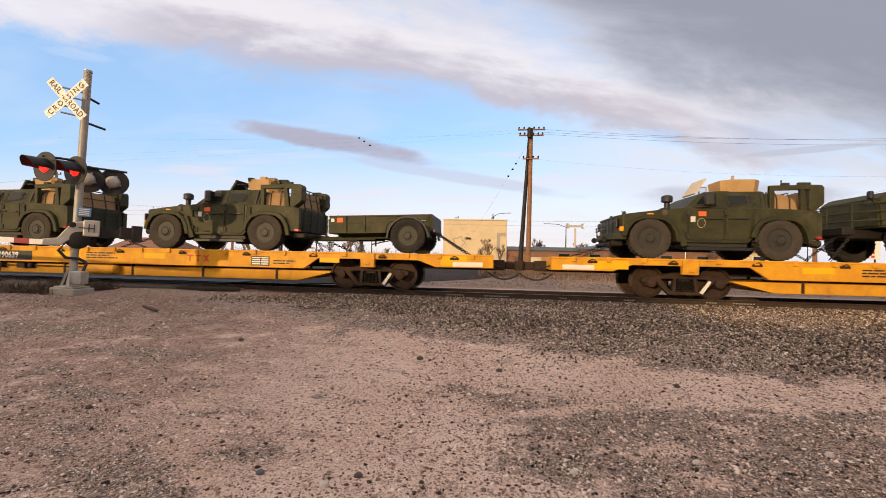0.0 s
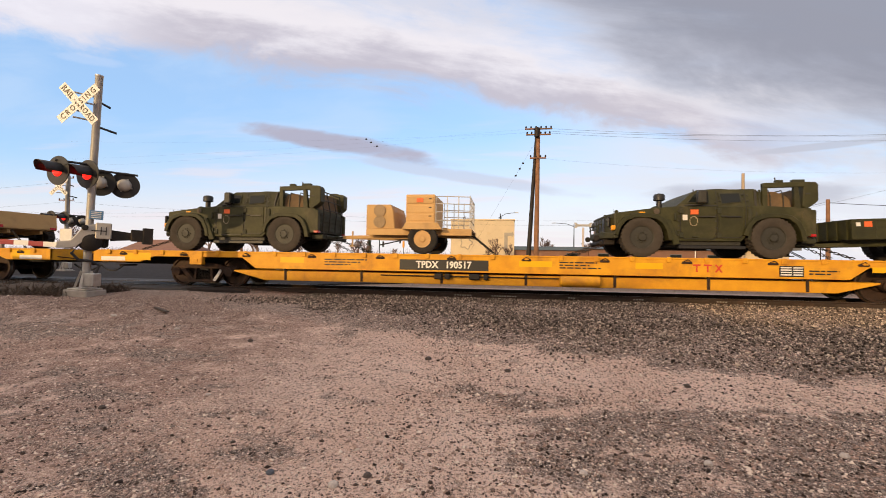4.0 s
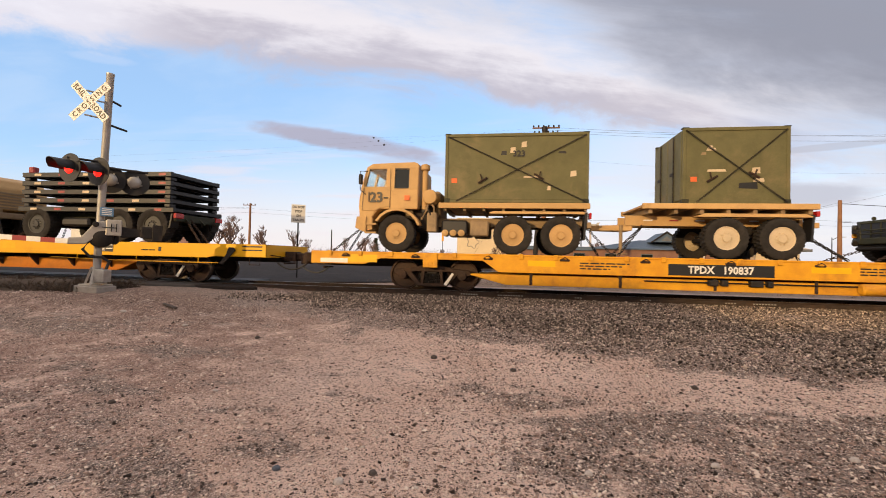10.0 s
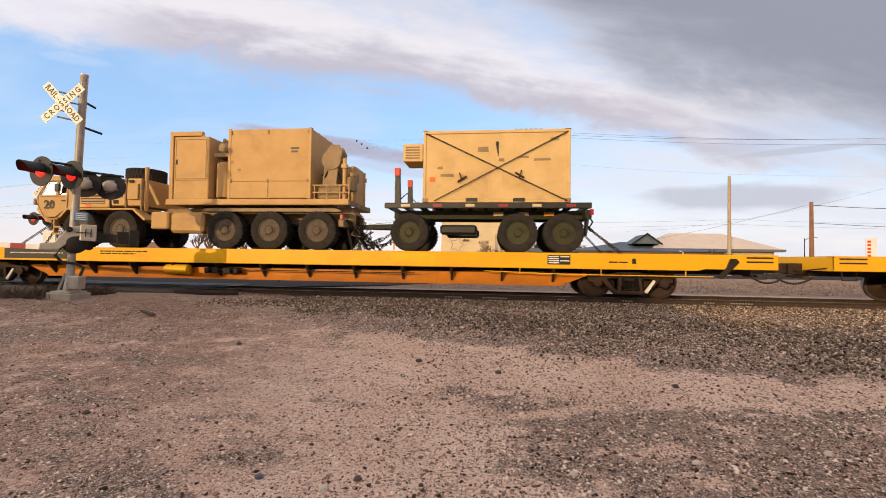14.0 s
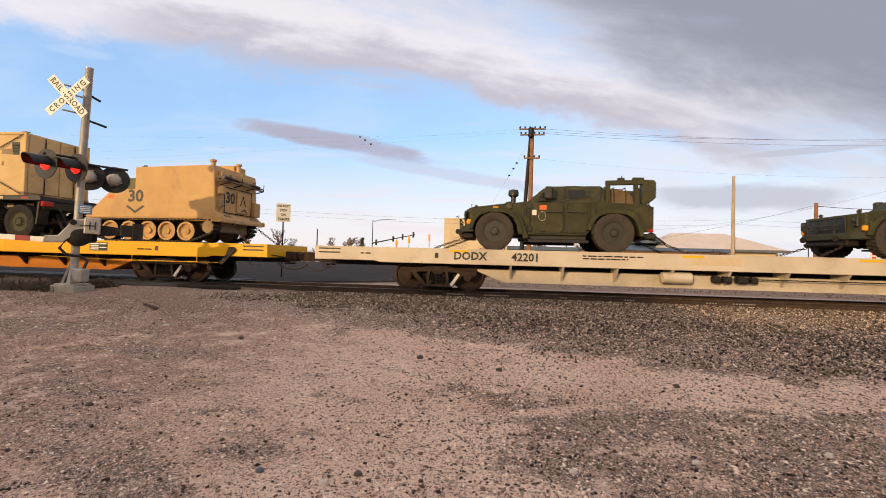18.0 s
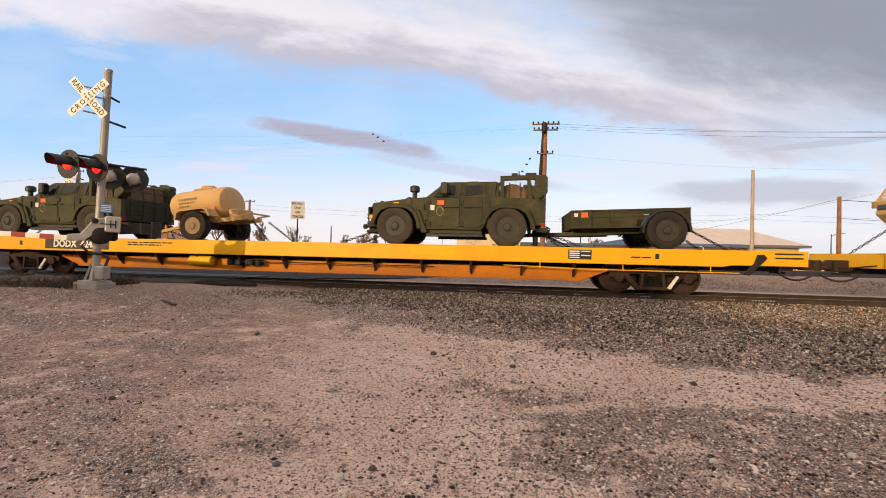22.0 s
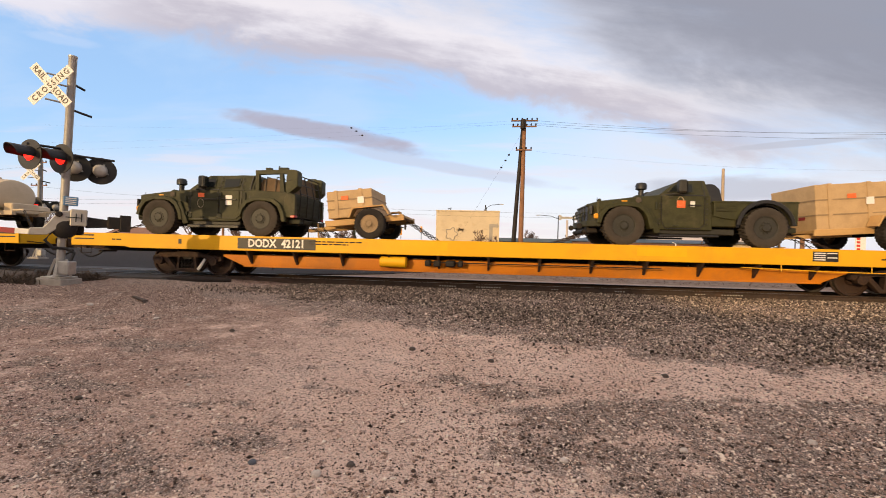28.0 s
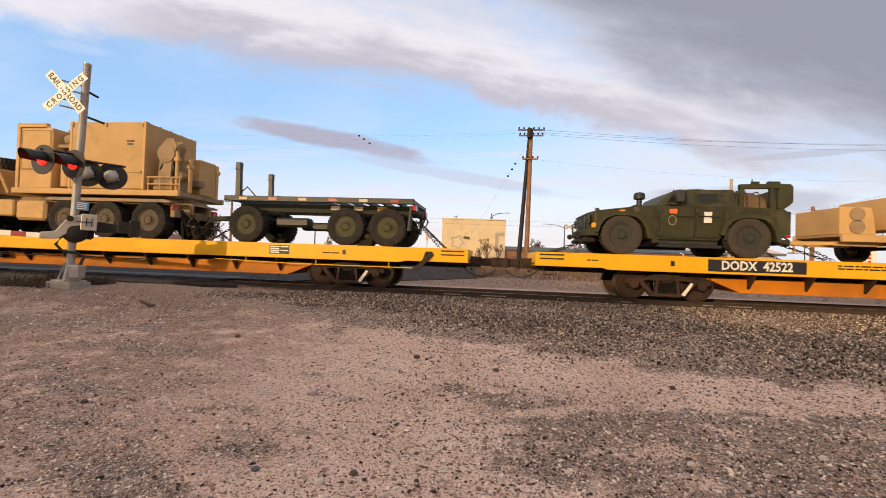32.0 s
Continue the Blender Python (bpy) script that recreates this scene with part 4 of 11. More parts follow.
    lathe(bm, [(0.05, -0.18), (0.12, -0.17), (0.15, -0.13), (0.15, 0.0)], 0.40, -0.96, 1.27, "y", 16)
    part("air_cleaner", bm, GREEN_DARK, v, smooth=True)
    bm = B()
    lathe(bm, [(0.02, -0.215), (0.075, -0.21), (0.085, -0.165)], 0.40, -0.96, 1.27, "y", 12)
    part("air_cleaner_cap", bm, RIM_DUST, v, "dusty tan cap", smooth=True)
    bm = B()
    tube(bm, [(-0.66, -0.95, 0.8), (-0.68, -0.95, 1.35)], 0.008, 4)
    part("width_rod", bm, BLACK, v)
    for x in (0.0, wb):
        for s in (-1, 1):
            wheel(v, x, s * 1.06, 0.555, 0.36, RIM_DARK, tyre=RUBBER_DUSTY)
        bm = B()
        cyl(bm, 0.07, -0.95, 0.95, x, 0, 0.52, "y", 8)
        lathe(bm, [(0.06, -0.2), (0.2, -0.12), (0.2, 0.12), (0.06, 0.2)], x, 0, 0.52, "y", 10)
        part("axle", bm, IRON, v)
    bm = B()
    box(bm, -0.3, wb + 0.5, -0.5, 0.5, 0.42, 0.68, 0.03)
    part("chassis", bm, BLACK, v)
    bm = B()
    box(bm, 0.86, wb - 0.72, -1.06, 1.06, 0.34, 0.50, 0.02)
    part("belly_armour", bm, RIM_DARK, v)


def side_glass(v, name, pts, y0, lean, material=None):
    """Pane on the leaning upper side, with its frame standing proud."""
    cx = sum(p[0] for p in pts) / len(pts)
    cz = sum(p[1] for p in pts) / len(pts)
    for s in (-1, 1):
        fr = B()
        big = [(cx + (x - cx) * 1.16, cz + (z - cz) * 1.20) for x, z in pts]
        prism(fr, big, 0, 0.02)
        for vtx in fr.verts:
            vtx.co.y = s * (y0 - (vtx.co.z - 1.40) * lean + 0.004 + vtx.co.y)
        f = part(name, fr, GREEN_DARK, v)
        pn = B()
        prism(pn, pts, 0.0, 0.012)
        for vtx in pn.verts:
            vtx.co.y = s * (y0 - (vtx.co.z - 1.40) * lean + 0.022 + vtx.co.y)
        part("pane", pn, material or GLASS_DARK, f)


BOLT = {}


def bolt_row(v, pts, y=-1.172, size=0.022):
    """Small square bolt heads along the near side."""
    if size not in BOLT:
        bm = B()
        box(bm, -size, size, -0.014, 0.0, -size, size, 0.006)
        me = bpy.data.meshes.new("bolt_head")
        bm.to_mesh(me)
        bm.free()
        me.materials.append(RIM_DARK)
        BOLT[size] = me
    for x, z in pts:
        o = new("bolt_head", BOLT[size])
        o.parent = v
        o.location = (x, y + max(z - 1.40, 0) * 0.33, z)


def seam(v, pts, y=1.174, w=0.016):
    """Thin dark strip along the gap round a door, standing in for its shade."""
    for s in (-1, 1):
        bm = B()
        for (xa, za), (xb, zb) in zip(pts, pts[1:]):
            d = Vector((xb - xa, zb - za)).normalized() * (w / 2)
            prism(bm, [(xa - d.x - d.y, za - d.y + d.x), (xb + d.x - d.y, zb + d.y + d.x), (xb + d.x + d.y, zb + d.y - d.x), (xa - d.x + d.y, za - d.y - d.x)], -0.002, 0.003)
        for c in bm.verts:
            c.co.y = s * (y - max(c.co.z - 1.40, 0) * 0.33 + c.co.y)
        part("door_seal", bm, BLACK, v)


def seam_side(v, pts, s, y, lean_from, slope, w=0.014):
    """Dark strip for a shaded gap, along a line on one side."""
    bm = B()
    for (xa, za), (xb, zb) in zip(pts, pts[1:]):
        d = Vector((xb - xa, zb - za)).normalized() * (w / 2)
        prism(bm, [(xa - d.y, za + d.x), (xb - d.y, zb + d.x), (xb + d.y, zb - d.x), (xa + d.y, za - d.x)], -0.006, 0.002)
    for c in bm.verts:
        c.co.y = s * (y - max(c.co.z - lean_from, 0) * slope + c.co.y)
    return part("door_seal", bm, BLACK, v)


def jltv(x, deck, turret=0, rack="canvas", tags=0, group="armoured trucks"):
    lab = {0: "dark green armoured four-door truck chained to the flatcar", 1: "dark green armoured truck with tan roof shield and open hatch", 2: "dark green armoured truck with folded roof shield"}[turret]
    v = thing("armoured_truck", lab, "military truck", group)
    hull = GREEN
    wb = 3.30
    bm = B()
    side = [(-0.66, 0.60), (-0.66, 1.235), (0.20, 1.345), (0.98, 1.42), (3.10, 1.42), (4.25, 1.36), (4.30, 0.62), (4.05, 0.60)]
    side += opening(wb) + [(2.55, 0.46), (0.80, 0.46)] + opening(0)
    prism(bm, side, -1.15, 1.15, bev=0.015)
    part("hull", bm, hull, v)
    # wings standing proud of the hull
    for s in (-1, 1):
        for cx, x0, x1 in ((0.0, -0.66, 0.72), (wb, wb - 0.74, wb + 0.74)):
            bm = B()
            outer = opening(cx, 0.11)
            inner = opening(cx)[::-1]
            prism(bm, outer + inner, s * 1.13, s * 1.265, bev=0.012)
            part("wheel_arch", bm, hull, v)
        bm = B()
        prism(bm, [(0.58, 1.02), (0.72, 1.05), (0.98, 0.38), (0.82, 0.34)], s * 1.14, s * 1.235, bev=0.012)
        part("mud_guard", bm, hull, v)
        bm = B()
        box(bm, 0.95, 2.62, s * 1.02, s * 1.23, 0.25, 0.34, 0.012)
        for xb in (1.1, 1.75, 2.4):
            box(bm, xb, xb + 0.05, s * 1.0, s * 1.06, 0.30, 0.50)
        part("side_step", bm, BLACK, v)
        for xa, xb in ((1.02, 1.92), (1.98, 2.58)):
            bm = B()
            pts = [(xa, 0.72), (xa + 0.08, 0.52), (xb - 0.1, 0.52), (xb, 0.60), (xb, 1.40), (xa, 1.40)]
            prism(bm, pts, s * 1.148, s * 1.172, bev=0.008)
            d = part("door", bm, hull, v)
            bm = B()
            box(bm, xb - 0.42, xb - 0.06, s * 1.172, s * 1.205, 1.10, 1.14, 0.008)
            part("door_handle", bm, BLACK, d)
            for zz in (0.62, 1.28):
                bm = B()
                box(bm, xa - 0.05, xa + 0.05, s * 1.165, s * 1.20, zz - 0.07, zz + 0.07, 0.01)
                part("hinge", bm, GREEN_DARK, d)
    # cabin
    bm = B()
    loft(bm, [(0.90, 1.40, 1.13), (1.02, 1.50, 1.10), (1.36, 1.80, 1.00), (1.52, 1.88, 0.97), (2.98, 1.90, 0.965), (3.04, 1.84, 0.98), (3.08, 1.40, 1.13)], bev=0.015)
    part("cabin", bm, hull, v)
    side_glass(v, "front_window", [(1.22, 1.52), (1.42, 1.75), (1.74, 1.76), (1.74, 1.52)], 1.13, 0.33)
    side_glass(v, "rear_window", [(2.08, 1.49), (2.06, 1.76), (2.54, 1.77), (2.54, 1.54)], 1.13, 0.33)
    seam(v, [(1.00, 1.40), (1.00, 0.74), (1.10, 0.52), (1.86, 0.52), (1.95, 0.62), (1.95, 1.40), (1.95, 1.84)])
    seam(v, [(1.95, 0.56), (2.48, 0.56), (2.62, 0.66), (2.66, 1.40), (2.66, 1.84)])
    seam(v, [(1.18, 1.42), (1.94, 1.42)], 1.176, 0.022)
    bolt_row(v, [(0.955, 0.62 + 0.13 * k) for k in range(6)] + [(1.90, 0.66 + 0.17 * k) for k in range(6)] + [(2.72, 0.66 + 0.15 * k) for k in range(8)] + [(2.00, 1.56), (2.00, 1.70), (2.60, 1.60), (2.60, 1.74)])
    for k, (xa, xb, zz) in enumerate(((1.44, 1.88, 1.12), (2.02, 2.16, 1.13))):
        bm = B()
        box(bm, xa, xb, -1.225, -1.172, zz - 0.018, zz + 0.022, 0.01)
        part("grab_handle", bm, RIM_DARK, v, "dark grab bar")
    # pipes and straps between the cabin and the cage
    for s in (-1, 1):
        for k, xx in enumerate((2.92, 3.02)):
            bm = B()
            tube(bm, [(xx, s * 1.13, 1.10), (xx, s * 1.10, 1.50), (xx + 0.04, s * 1.0, 1.86)], 0.035 - 0.008 * k, 7)
            part("side_pipe", bm, GREEN_DARK if k else RIM_DARK, v, smooth=True)
        bm = B()
        box(bm, 2.70, 2.80, s * 1.14, s * 1.19, 0.50, 1.34, 0.012)
        part("pillar_cover", bm, GREEN_DARK, v)
    for yy in (-0.6, 0.6):
        bm = B()
        box(bm, 1.62, 2.94, yy - 0.05, yy + 0.05, 1.885, 1.925, 0.012)
        part("roof_rail", bm, GREEN_DARK, v)
    bm = B()
    lathe(bm, [(0.45, 0.0), (0.52, 0.02), (0.52, 0.07), (0.46, 0.10), (0.05, 0.11)], 2.30, 0.0, 1.885, "z", 22)
    part("roof_hatch", bm, GREEN_DARK, v)
    for yb in (-0.52, 0.52):
        bm = B()
        a, b = Vector((0.99, 0, 1.43)), Vector((1.36, 0, 1.755))
        n = Vector((-(b.z - a.z), 0, b.x - a.x)).normalized() * 0.02
        q = [a + (b - a) * 0.14, a + (b - a) * 0.92]
        vs = []
        for off in (0.004, 0.024):
            for pnt, half in ((q[0], 0.44), (q[1], 0.39)):
                for t in (-1, 1):
                    vs.append(bm.verts.new(pnt + n * (off / 0.02) + Vector((0, yb + t * half, 0))))
        for f in ((0, 1, 3, 2), (4, 6, 7, 5), (0, 4, 5, 1), (2, 3, 7, 6), (0, 2, 6, 4), (1, 5, 7, 3)):
            bm.faces.new([vs[i] for i in f])
        bmesh.ops.recalc_face_normals(bm, faces=bm.faces)
        part("windscreen_pane", bm, GLASS_SKY, v)
    jltv_front(v, hull, wb)
    # cargo cage at the back
    for s in (-1, 1):
        for nm, pts in (("cage_post", [(3.08, 1.32), (3.20, 1.32), (3.20, 1.98), (3.08, 2.0)]), ("cage_brace", [(3.86, 1.32), (4.02, 1.32), (3.94, 1.98), (3.84, 1.98)]), ("cage_beam", [(3.08, 1.90), (4.14, 1.93), (4.14, 2.06), (3.08, 2.03)])):
            bm = B()
            prism(bm, pts, s * 1.02, s * 1.14 if nm != "cage_beam" else s * 1.146, bev=0.01)
            part(nm, bm, hull, v)
        for xx, ww, hh in ((3.40, 0.18, 0.07), (3.80, 0.30, 0.08)):
            bm = B()
            box(bm, xx, xx + ww, s * 1.02, s * 1.14, 2.03, 2.04 + hh, 0.012)
            part("beam_block", bm, GREEN_DARK, v)
        bm = B()
        prism(bm, [(4.04, 1.40), (4.14, 1.33), (4.34, 1.48), (4.42, 1.56), (4.42, 1.98), (4.36, 2.05), (4.08, 2.06)], s * 0.82, s * 1.15, bev=0.015)
        lk = part("rear_locker", bm, hull, v)
        bm = B()
        box(bm, 4.10, 4.22, s * 1.15, s * 1.165, 1.72, 1.76, 0.005)
        part("locker_latch", bm, RIM_DARK, lk)
        bm = B()
        box(bm, 4.22, 4.36, s * 0.98, s * 1.17, 0.60, 0.68, 0.012)
        part("tail_lamp", bm, RED_DULL, v, "red lamp")
        bm = B()
        prism(bm, [(4.02, 0.60), (4.32, 0.62), (4.36, 0.70), (4.36, 1.30), (4.10, 1.34), (4.02, 1.20)], s * 1.0, s * 1.165, bev=0.012)
        part("rear_corner", bm, hull, v)
        bm = B()
        tube(bm, [(4.36, s * 0.9, 0.62), (4.52, s * 0.86, 0.54), (4.50, s * 0.86, 0.42), (4.36, s * 0.9, 0.40)], 0.02, 6)
        part("tow_loop", bm, IRON, v)
    bm = B()
    box(bm, 4.26, 4.32, -0.98, 0.98, 0.62, 1.26, 0.01)
    tg = part("tailgate", bm, GREEN_DARK, v)
    for k in range(4):
        bm = B()
        zz = 0.68 + k * 0.145
        box(bm, 4.318, 4.335, -0.90, 0.90, zz, zz + 0.085, 0.006)
        part("tailgate_rib", bm, GREEN_DARK, tg)
    bm = B()
    prism(bm, [(4.14, 1.26), (4.22, 1.26), (4.16, 1.90), (4.10, 1.90)], -0.80, 0.80)
    part("rear_curtain", bm, CANVAS if turret else CANVAS_BROWN, v, "tan canvas curtain" if turret else "brown canvas curtain")
    for yy in (-0.78, -0.26, 0.26, 0.78):
        bm = B()
        tube(bm, [(4.34, yy, 0.66), (4.38, yy, 1.28), (4.24, yy, 1.96)], 0.022, 5)
        part("curtain_bar", bm, RIM_DARK, v)
    for zz in (1.36, 1.66, 1.94):
        bm = B()
        tube(bm, [(4.40 - (zz - 1.28) * 0.2, -0.8, zz), (4.40 - (zz - 1.28) * 0.2, 0.8, zz)], 0.018, 5)
        part("curtain_bar", bm, RIM_DARK, v)
    bm = B()
    box(bm, 4.10, 4.46, -1.0, 1.0, 0.42, 0.56, 0.02)
    box(bm, 4.46, 4.60, -0.08, 0.08, 0.46, 0.56, 0.02)
    part("rear_bumper", bm, GREEN_DARK, v)
    if rack == "canvas":
        bm = B()
        loft(bm, [(3.12, 1.36, 1.00), (3.14, 1.72, 0.98), (3.30, 1.84, 0.92), (3.62, 1.82, 0.9), (3.84, 1.66, 0.96), (3.90, 1.36, 1.0)], bev=0.05)
        for c in bm.verts:
            c.co += Vector((0, 0, 0.03)) * noise.noise(c.co * 5.0)
        part("cargo_cover", bm, CANVAS if turret else CANVAS_BROWN, v, "tan canvas cover" if turret else "brown canvas cover")
        for xx in (3.34, 3.66):
            bm = B()
            tube(bm, [(xx, -1.01, 1.34), (xx, -0.99, 1.70), (xx, -0.90, 1.86), (xx, 0.90, 1.86), (xx, 0.99, 1.70), (xx, 1.01, 1.34)], 0.016, 5)
            part("cover_strap", bm, RIM_DARK, v)
    else:
        bm = B()
        box(bm, 3.2, 4.0, -0.95, 0.95, 1.38, 1.62, 0.04)
        part("cargo_box", bm, GREEN_DARK, v)
    # roof fittings
    for xa, ya in ((3.62, -0.7), (2.0, 0.5)):
        bm = B()
        lathe(bm, [(0.05, 0.0), (0.05, 0.10), (0.02, 0.12), (0.016, 0.26)], xa, ya, 1.99 if xa > 3 else 1.86, "z", 8)
        part("antenna_mount", bm, BLACK, v)
    if turret:
        bm = B()
        # eight-sided shield, wider at the top, with an open well inside
        ring = [(2.20, -0.34), (2.42, -0.56), (3.02, -0.56), (3.24, -0.34), (3.24, 0.34), (3.02, 0.56), (2.42, 0.56), (2.20, 0.34)]
        lower = [(2.72 + (a - 2.72) * 0.94, b * 0.94, 1.88) for a, b in ring]
        upper = [(2.72 + (a - 2.72) * 1.03, b * 1.03, 2.30) for a, b in ring]
        rims = [[bm.verts.new(p) for p in pts] for pts in (lower, upper, [(2.72 + (a - 2.72) * 0.94, b * 0.94, c) for a, b, c in upper], [(2.72 + (a - 2.72) * 0.94, b * 0.94, c) for a, b, c in lower])]
        for ra, rb in zip(rims, rims[1:] + rims[:1]):
            for k in range(8):
                bm.faces.new((ra[k], ra[(k + 1) % 8], rb[(k + 1) % 8], rb[k]))
        bmesh.ops.recalc_face_normals(bm, faces=bm.faces)
        part("roof_shield", bm, TAN, v, "tan steel shield")
        if turret == 2:
            for k, (xx, yy, zz) in enumerate(((2.30, -0.46, 2.30), (2.62, -0.30, 2.34), (2.95, -0.42, 2.30), (3.20, -0.20, 2.26))):
                bm = B()
                box(bm, xx, xx + 0.16 + 0.05 * k, yy - 0.10, yy + 0.10, zz - 0.06, zz + 0.06 + 0.02 * (k % 2), 0.015)
                part("shield_fitting", bm, (RIM_DARK, TAN, TAN_DARK, GREEN_DARK)[k], v)
            bm = B()
            tube(bm, [(2.1, -0.2, 2.02), (1.95, -0.2, 2.16), (2.15, -0.1, 2.26), (2.5, 0.0, 2.36)], 0.03, 6)
            part("gun_mount", bm, RIM_DARK, v)
        bm = B()
        lathe(bm, [(0.42, 0.0), (0.55, 0.02), (0.55, 0.08), (0.42, 0.08)], 2.62, 0, 1.86, "z", 20)
        part("turret_ring", bm, GREEN_DARK, v)
        bm = B()
        if turret == 1:
            prism(bm, [(1.46, 1.92), (1.50, 1.90), (1.80, 2.32), (1.76, 2.36)], -0.42, 0.42)
            tube(bm, [(1.62, 0.0, 2.14), (1.98, 0.0, 2.16), (1.98, 0.0, 1.9)], 0.02, 6)
        else:
            prism(bm, [(1.50, 1.90), (1.56, 1.90), (1.82, 2.30), (1.76, 2.33)], -0.34, 0.40)
            box(bm, 1.70, 2.0, -0.30, 0.30, 2.16, 2.20)
        part("hatch_flap", bm, GREEN_DARK if turret == 2 else SAND_WHITE, v, "open flap")
    plate(v, "placard", 1.36, 1.25, 0.20, 0.13, -1.178, ORANGE_TAG, "orange paper tag")
    plate(v, "paper_tag", 1.12 if tags < 2 else 2.26, 1.10, 0.12 if tags < 2 else 0.2, 0.15 if tags < 2 else 0.30, -1.178, WHITE, "white paper tag")
    bm = B()
    ring = [(1.34 + 0.1 * math.cos(a), -1.177, 1.00 + 0.13 * math.sin(a)) for a in [k * math.pi / 8 for k in range(17)]]
    tube(bm, ring, 0.006, 4)
    part("painted_ring", bm, SAND_WHITE, v)
    tie_downs(v, [((-0.5, -0.5, 0.5), (-1.75, -0.95, 0.03)), ((-0.5, 0.5, 0.5), (-1.75, 0.95, 0.03)), ((4.4, -0.6, 0.45), (5.4, -0.95, 0.03)), ((4.4, 0.6, 0.45), (5.4, 0.95, 0.03))])
    return place(v, x, deck)


def jltv_pickup(x, deck, tags=0):
    v = thing("armoured_pickup", "dark green two-door armoured pickup with an open bed", "military truck", "armoured pickups")
    hull, wb = GREEN, 3.70
    bm = B()
    side = [(-0.66, 0.60), (-0.66, 1.235), (0.20, 1.345), (0.95, 1.42), (2.30, 1.42), (2.36, 0.46), (0.80, 0.46)] + opening(0)
    prism(bm, side, -1.15, 1.15, bev=0.015)
    part("hull", bm, hull, v)
    bm = B()
    loft(bm, [(0.93, 1.40, 1.12), (1.38, 1.76, 1.0), (1.55, 1.84, 0.97), (2.22, 1.86, 0.96), (2.30, 1.40, 1.12)], bev=0.02)
    part("cabin", bm, hull, v)
    bm = B()
    loft(bm, [(2.26, 1.10, 0.95), (2.26, 1.78, 0.80), (2.56, 1.80, 0.78), (2.72, 1.64, 0.80), (2.76, 1.10, 0.95)], bev=0.03)
    part("rear_cover", bm, BLACK, v, "black soft cover")
    side_glass(v, "door_window", [(1.22, 1.52), (1.42, 1.73), (1.84, 1.74), (1.84, 1.52)], 1.12, 0.34)
    for s in (-1, 1):
        bm = B()
        prism(bm, opening(0, 0.11) + opening(0)[::-1], s * 1.13, s * 1.265, bev=0.012)
        part("wheel_arch", bm, hull, v)
        bm = B()
        prism(bm, [(0.58, 1.02), (0.72, 1.05), (0.98, 0.38), (0.82, 0.34)], s * 1.14, s * 1.235, bev=0.012)
        part("mud_guard", bm, hull, v)
        bm = B()
        prism(bm, [(1.02, 0.72), (1.10, 0.52), (2.0, 0.52), (2.12, 0.62), (2.12, 1.40), (1.02, 1.40)], s * 1.148, s * 1.172, bev=0.008)
        d = part("door", bm, hull, v)
        bm = B()
        box(bm, 1.70, 2.04, s * 1.172, s * 1.20, 1.12, 1.16, 0.008)
        part("door_handle", bm, BLACK, d)
        bm = B()
        box(bm, 0.95, 2.5, s * 1.02, s * 1.22, 0.27, 0.33, 0.012)
        part("side_step", bm, BLACK, v)
        # bed side with its round wheel arch
        bm = B()
        pts = [(2.38, 1.25), (2.38, 0.86), (2.62, 0.80), (2.95, 0.76)] + arch(wb, 0.555, 0.66, 162, 8, 11) + [(4.52, 0.62), (4.54, 1.25)]
        prism(bm, pts, s * 1.08, s * 1.17, bev=0.01)
        box(bm, 2.36, 4.55, s * 1.06, s * 1.185, 1.22, 1.275, 0.01)
        part("bed_side", bm, hull, v)
        bm = B()
        prism(bm, arch(wb, 0.555, 0.76, 5, 175, 13) + arch(wb, 0.555, 0.66, 5, 175, 13)[::-1], s * 1.16, s * 1.235, bev=0.01)
        part("bed_arch", bm, BLACK, v)
        bm = B()
        prism(bm, arch(wb, 0.50, 0.72, 0, 180, 11), s * 0.66, s * 0.72)
        prism(bm, arch(wb, 0.555, 0.70, 0, 180, 13) + arch(wb, 0.555, 0.63, 0, 180, 13)[::-1], s * 0.70, s * 1.10)
        part("wheel_well", bm, BLACK, v)
        for k in range(3):
            bm = B()
            box(bm, 2.44, 2.98, s * 1.168, s * 1.182, 0.98 + k * 0.075, 1.02 + k * 0.075, 0.006)
            part("pressed_rib", bm, hull, v)
        bm = B()
        box(bm, 2.32, 3.0, s * 0.92, s * 1.12, 0.56, 0.92, 0.03)
        part("side_locker", bm, hull, v)
        bm = B()
        box(bm, 4.50, 4.57, s * 0.84, s * 1.10, 0.64, 0.72, 0.01)
        part("tail_lamp", bm, RED_DULL, v, "red lamp")
    bm = B()
    box(bm, 2.36, 4.5, -1.08, 1.08, 0.86, 0.92)
    box(bm, 4.47, 4.53, -1.08, 1.08, 0.64, 1.25, 0.01)
    box(bm, 2.36, 2.42, -1.08, 1.08, 0.9, 1.25, 0.01)
    part("bed_floor", bm, GREEN_DARK, v)
    bm = B()
    box(bm, 4.4, 4.64, -0.95, 0.95, 0.44, 0.58, 0.02)
    part("rear_bumper", bm, GREEN_DARK, v)
    jltv_front(v, hull, wb)
    seam(v, [(1.00, 1.40), (1.00, 0.72), (1.10, 0.50), (2.02, 0.50), (2.14, 0.62), (2.14, 1.40), (2.10, 1.82)])
    seam(v, [(1.18, 1.42), (2.10, 1.42)], 1.176, 0.022)
    bolt_row(v, [(0.955, 0.62 + 0.14 * k) for k in range(5)] + [(2.20, 0.62 + 0.14 * k) for k in range(6)])
    bm = B()
    loft(bm, [(4.50, 0.70, 0.72), (4.52, 1.12, 0.72), (4.66, 1.06, 0.70), (4.70, 0.72, 0.70)], bev=0.02)
    part("tailgate_cover", bm, RIM_DARK, v)
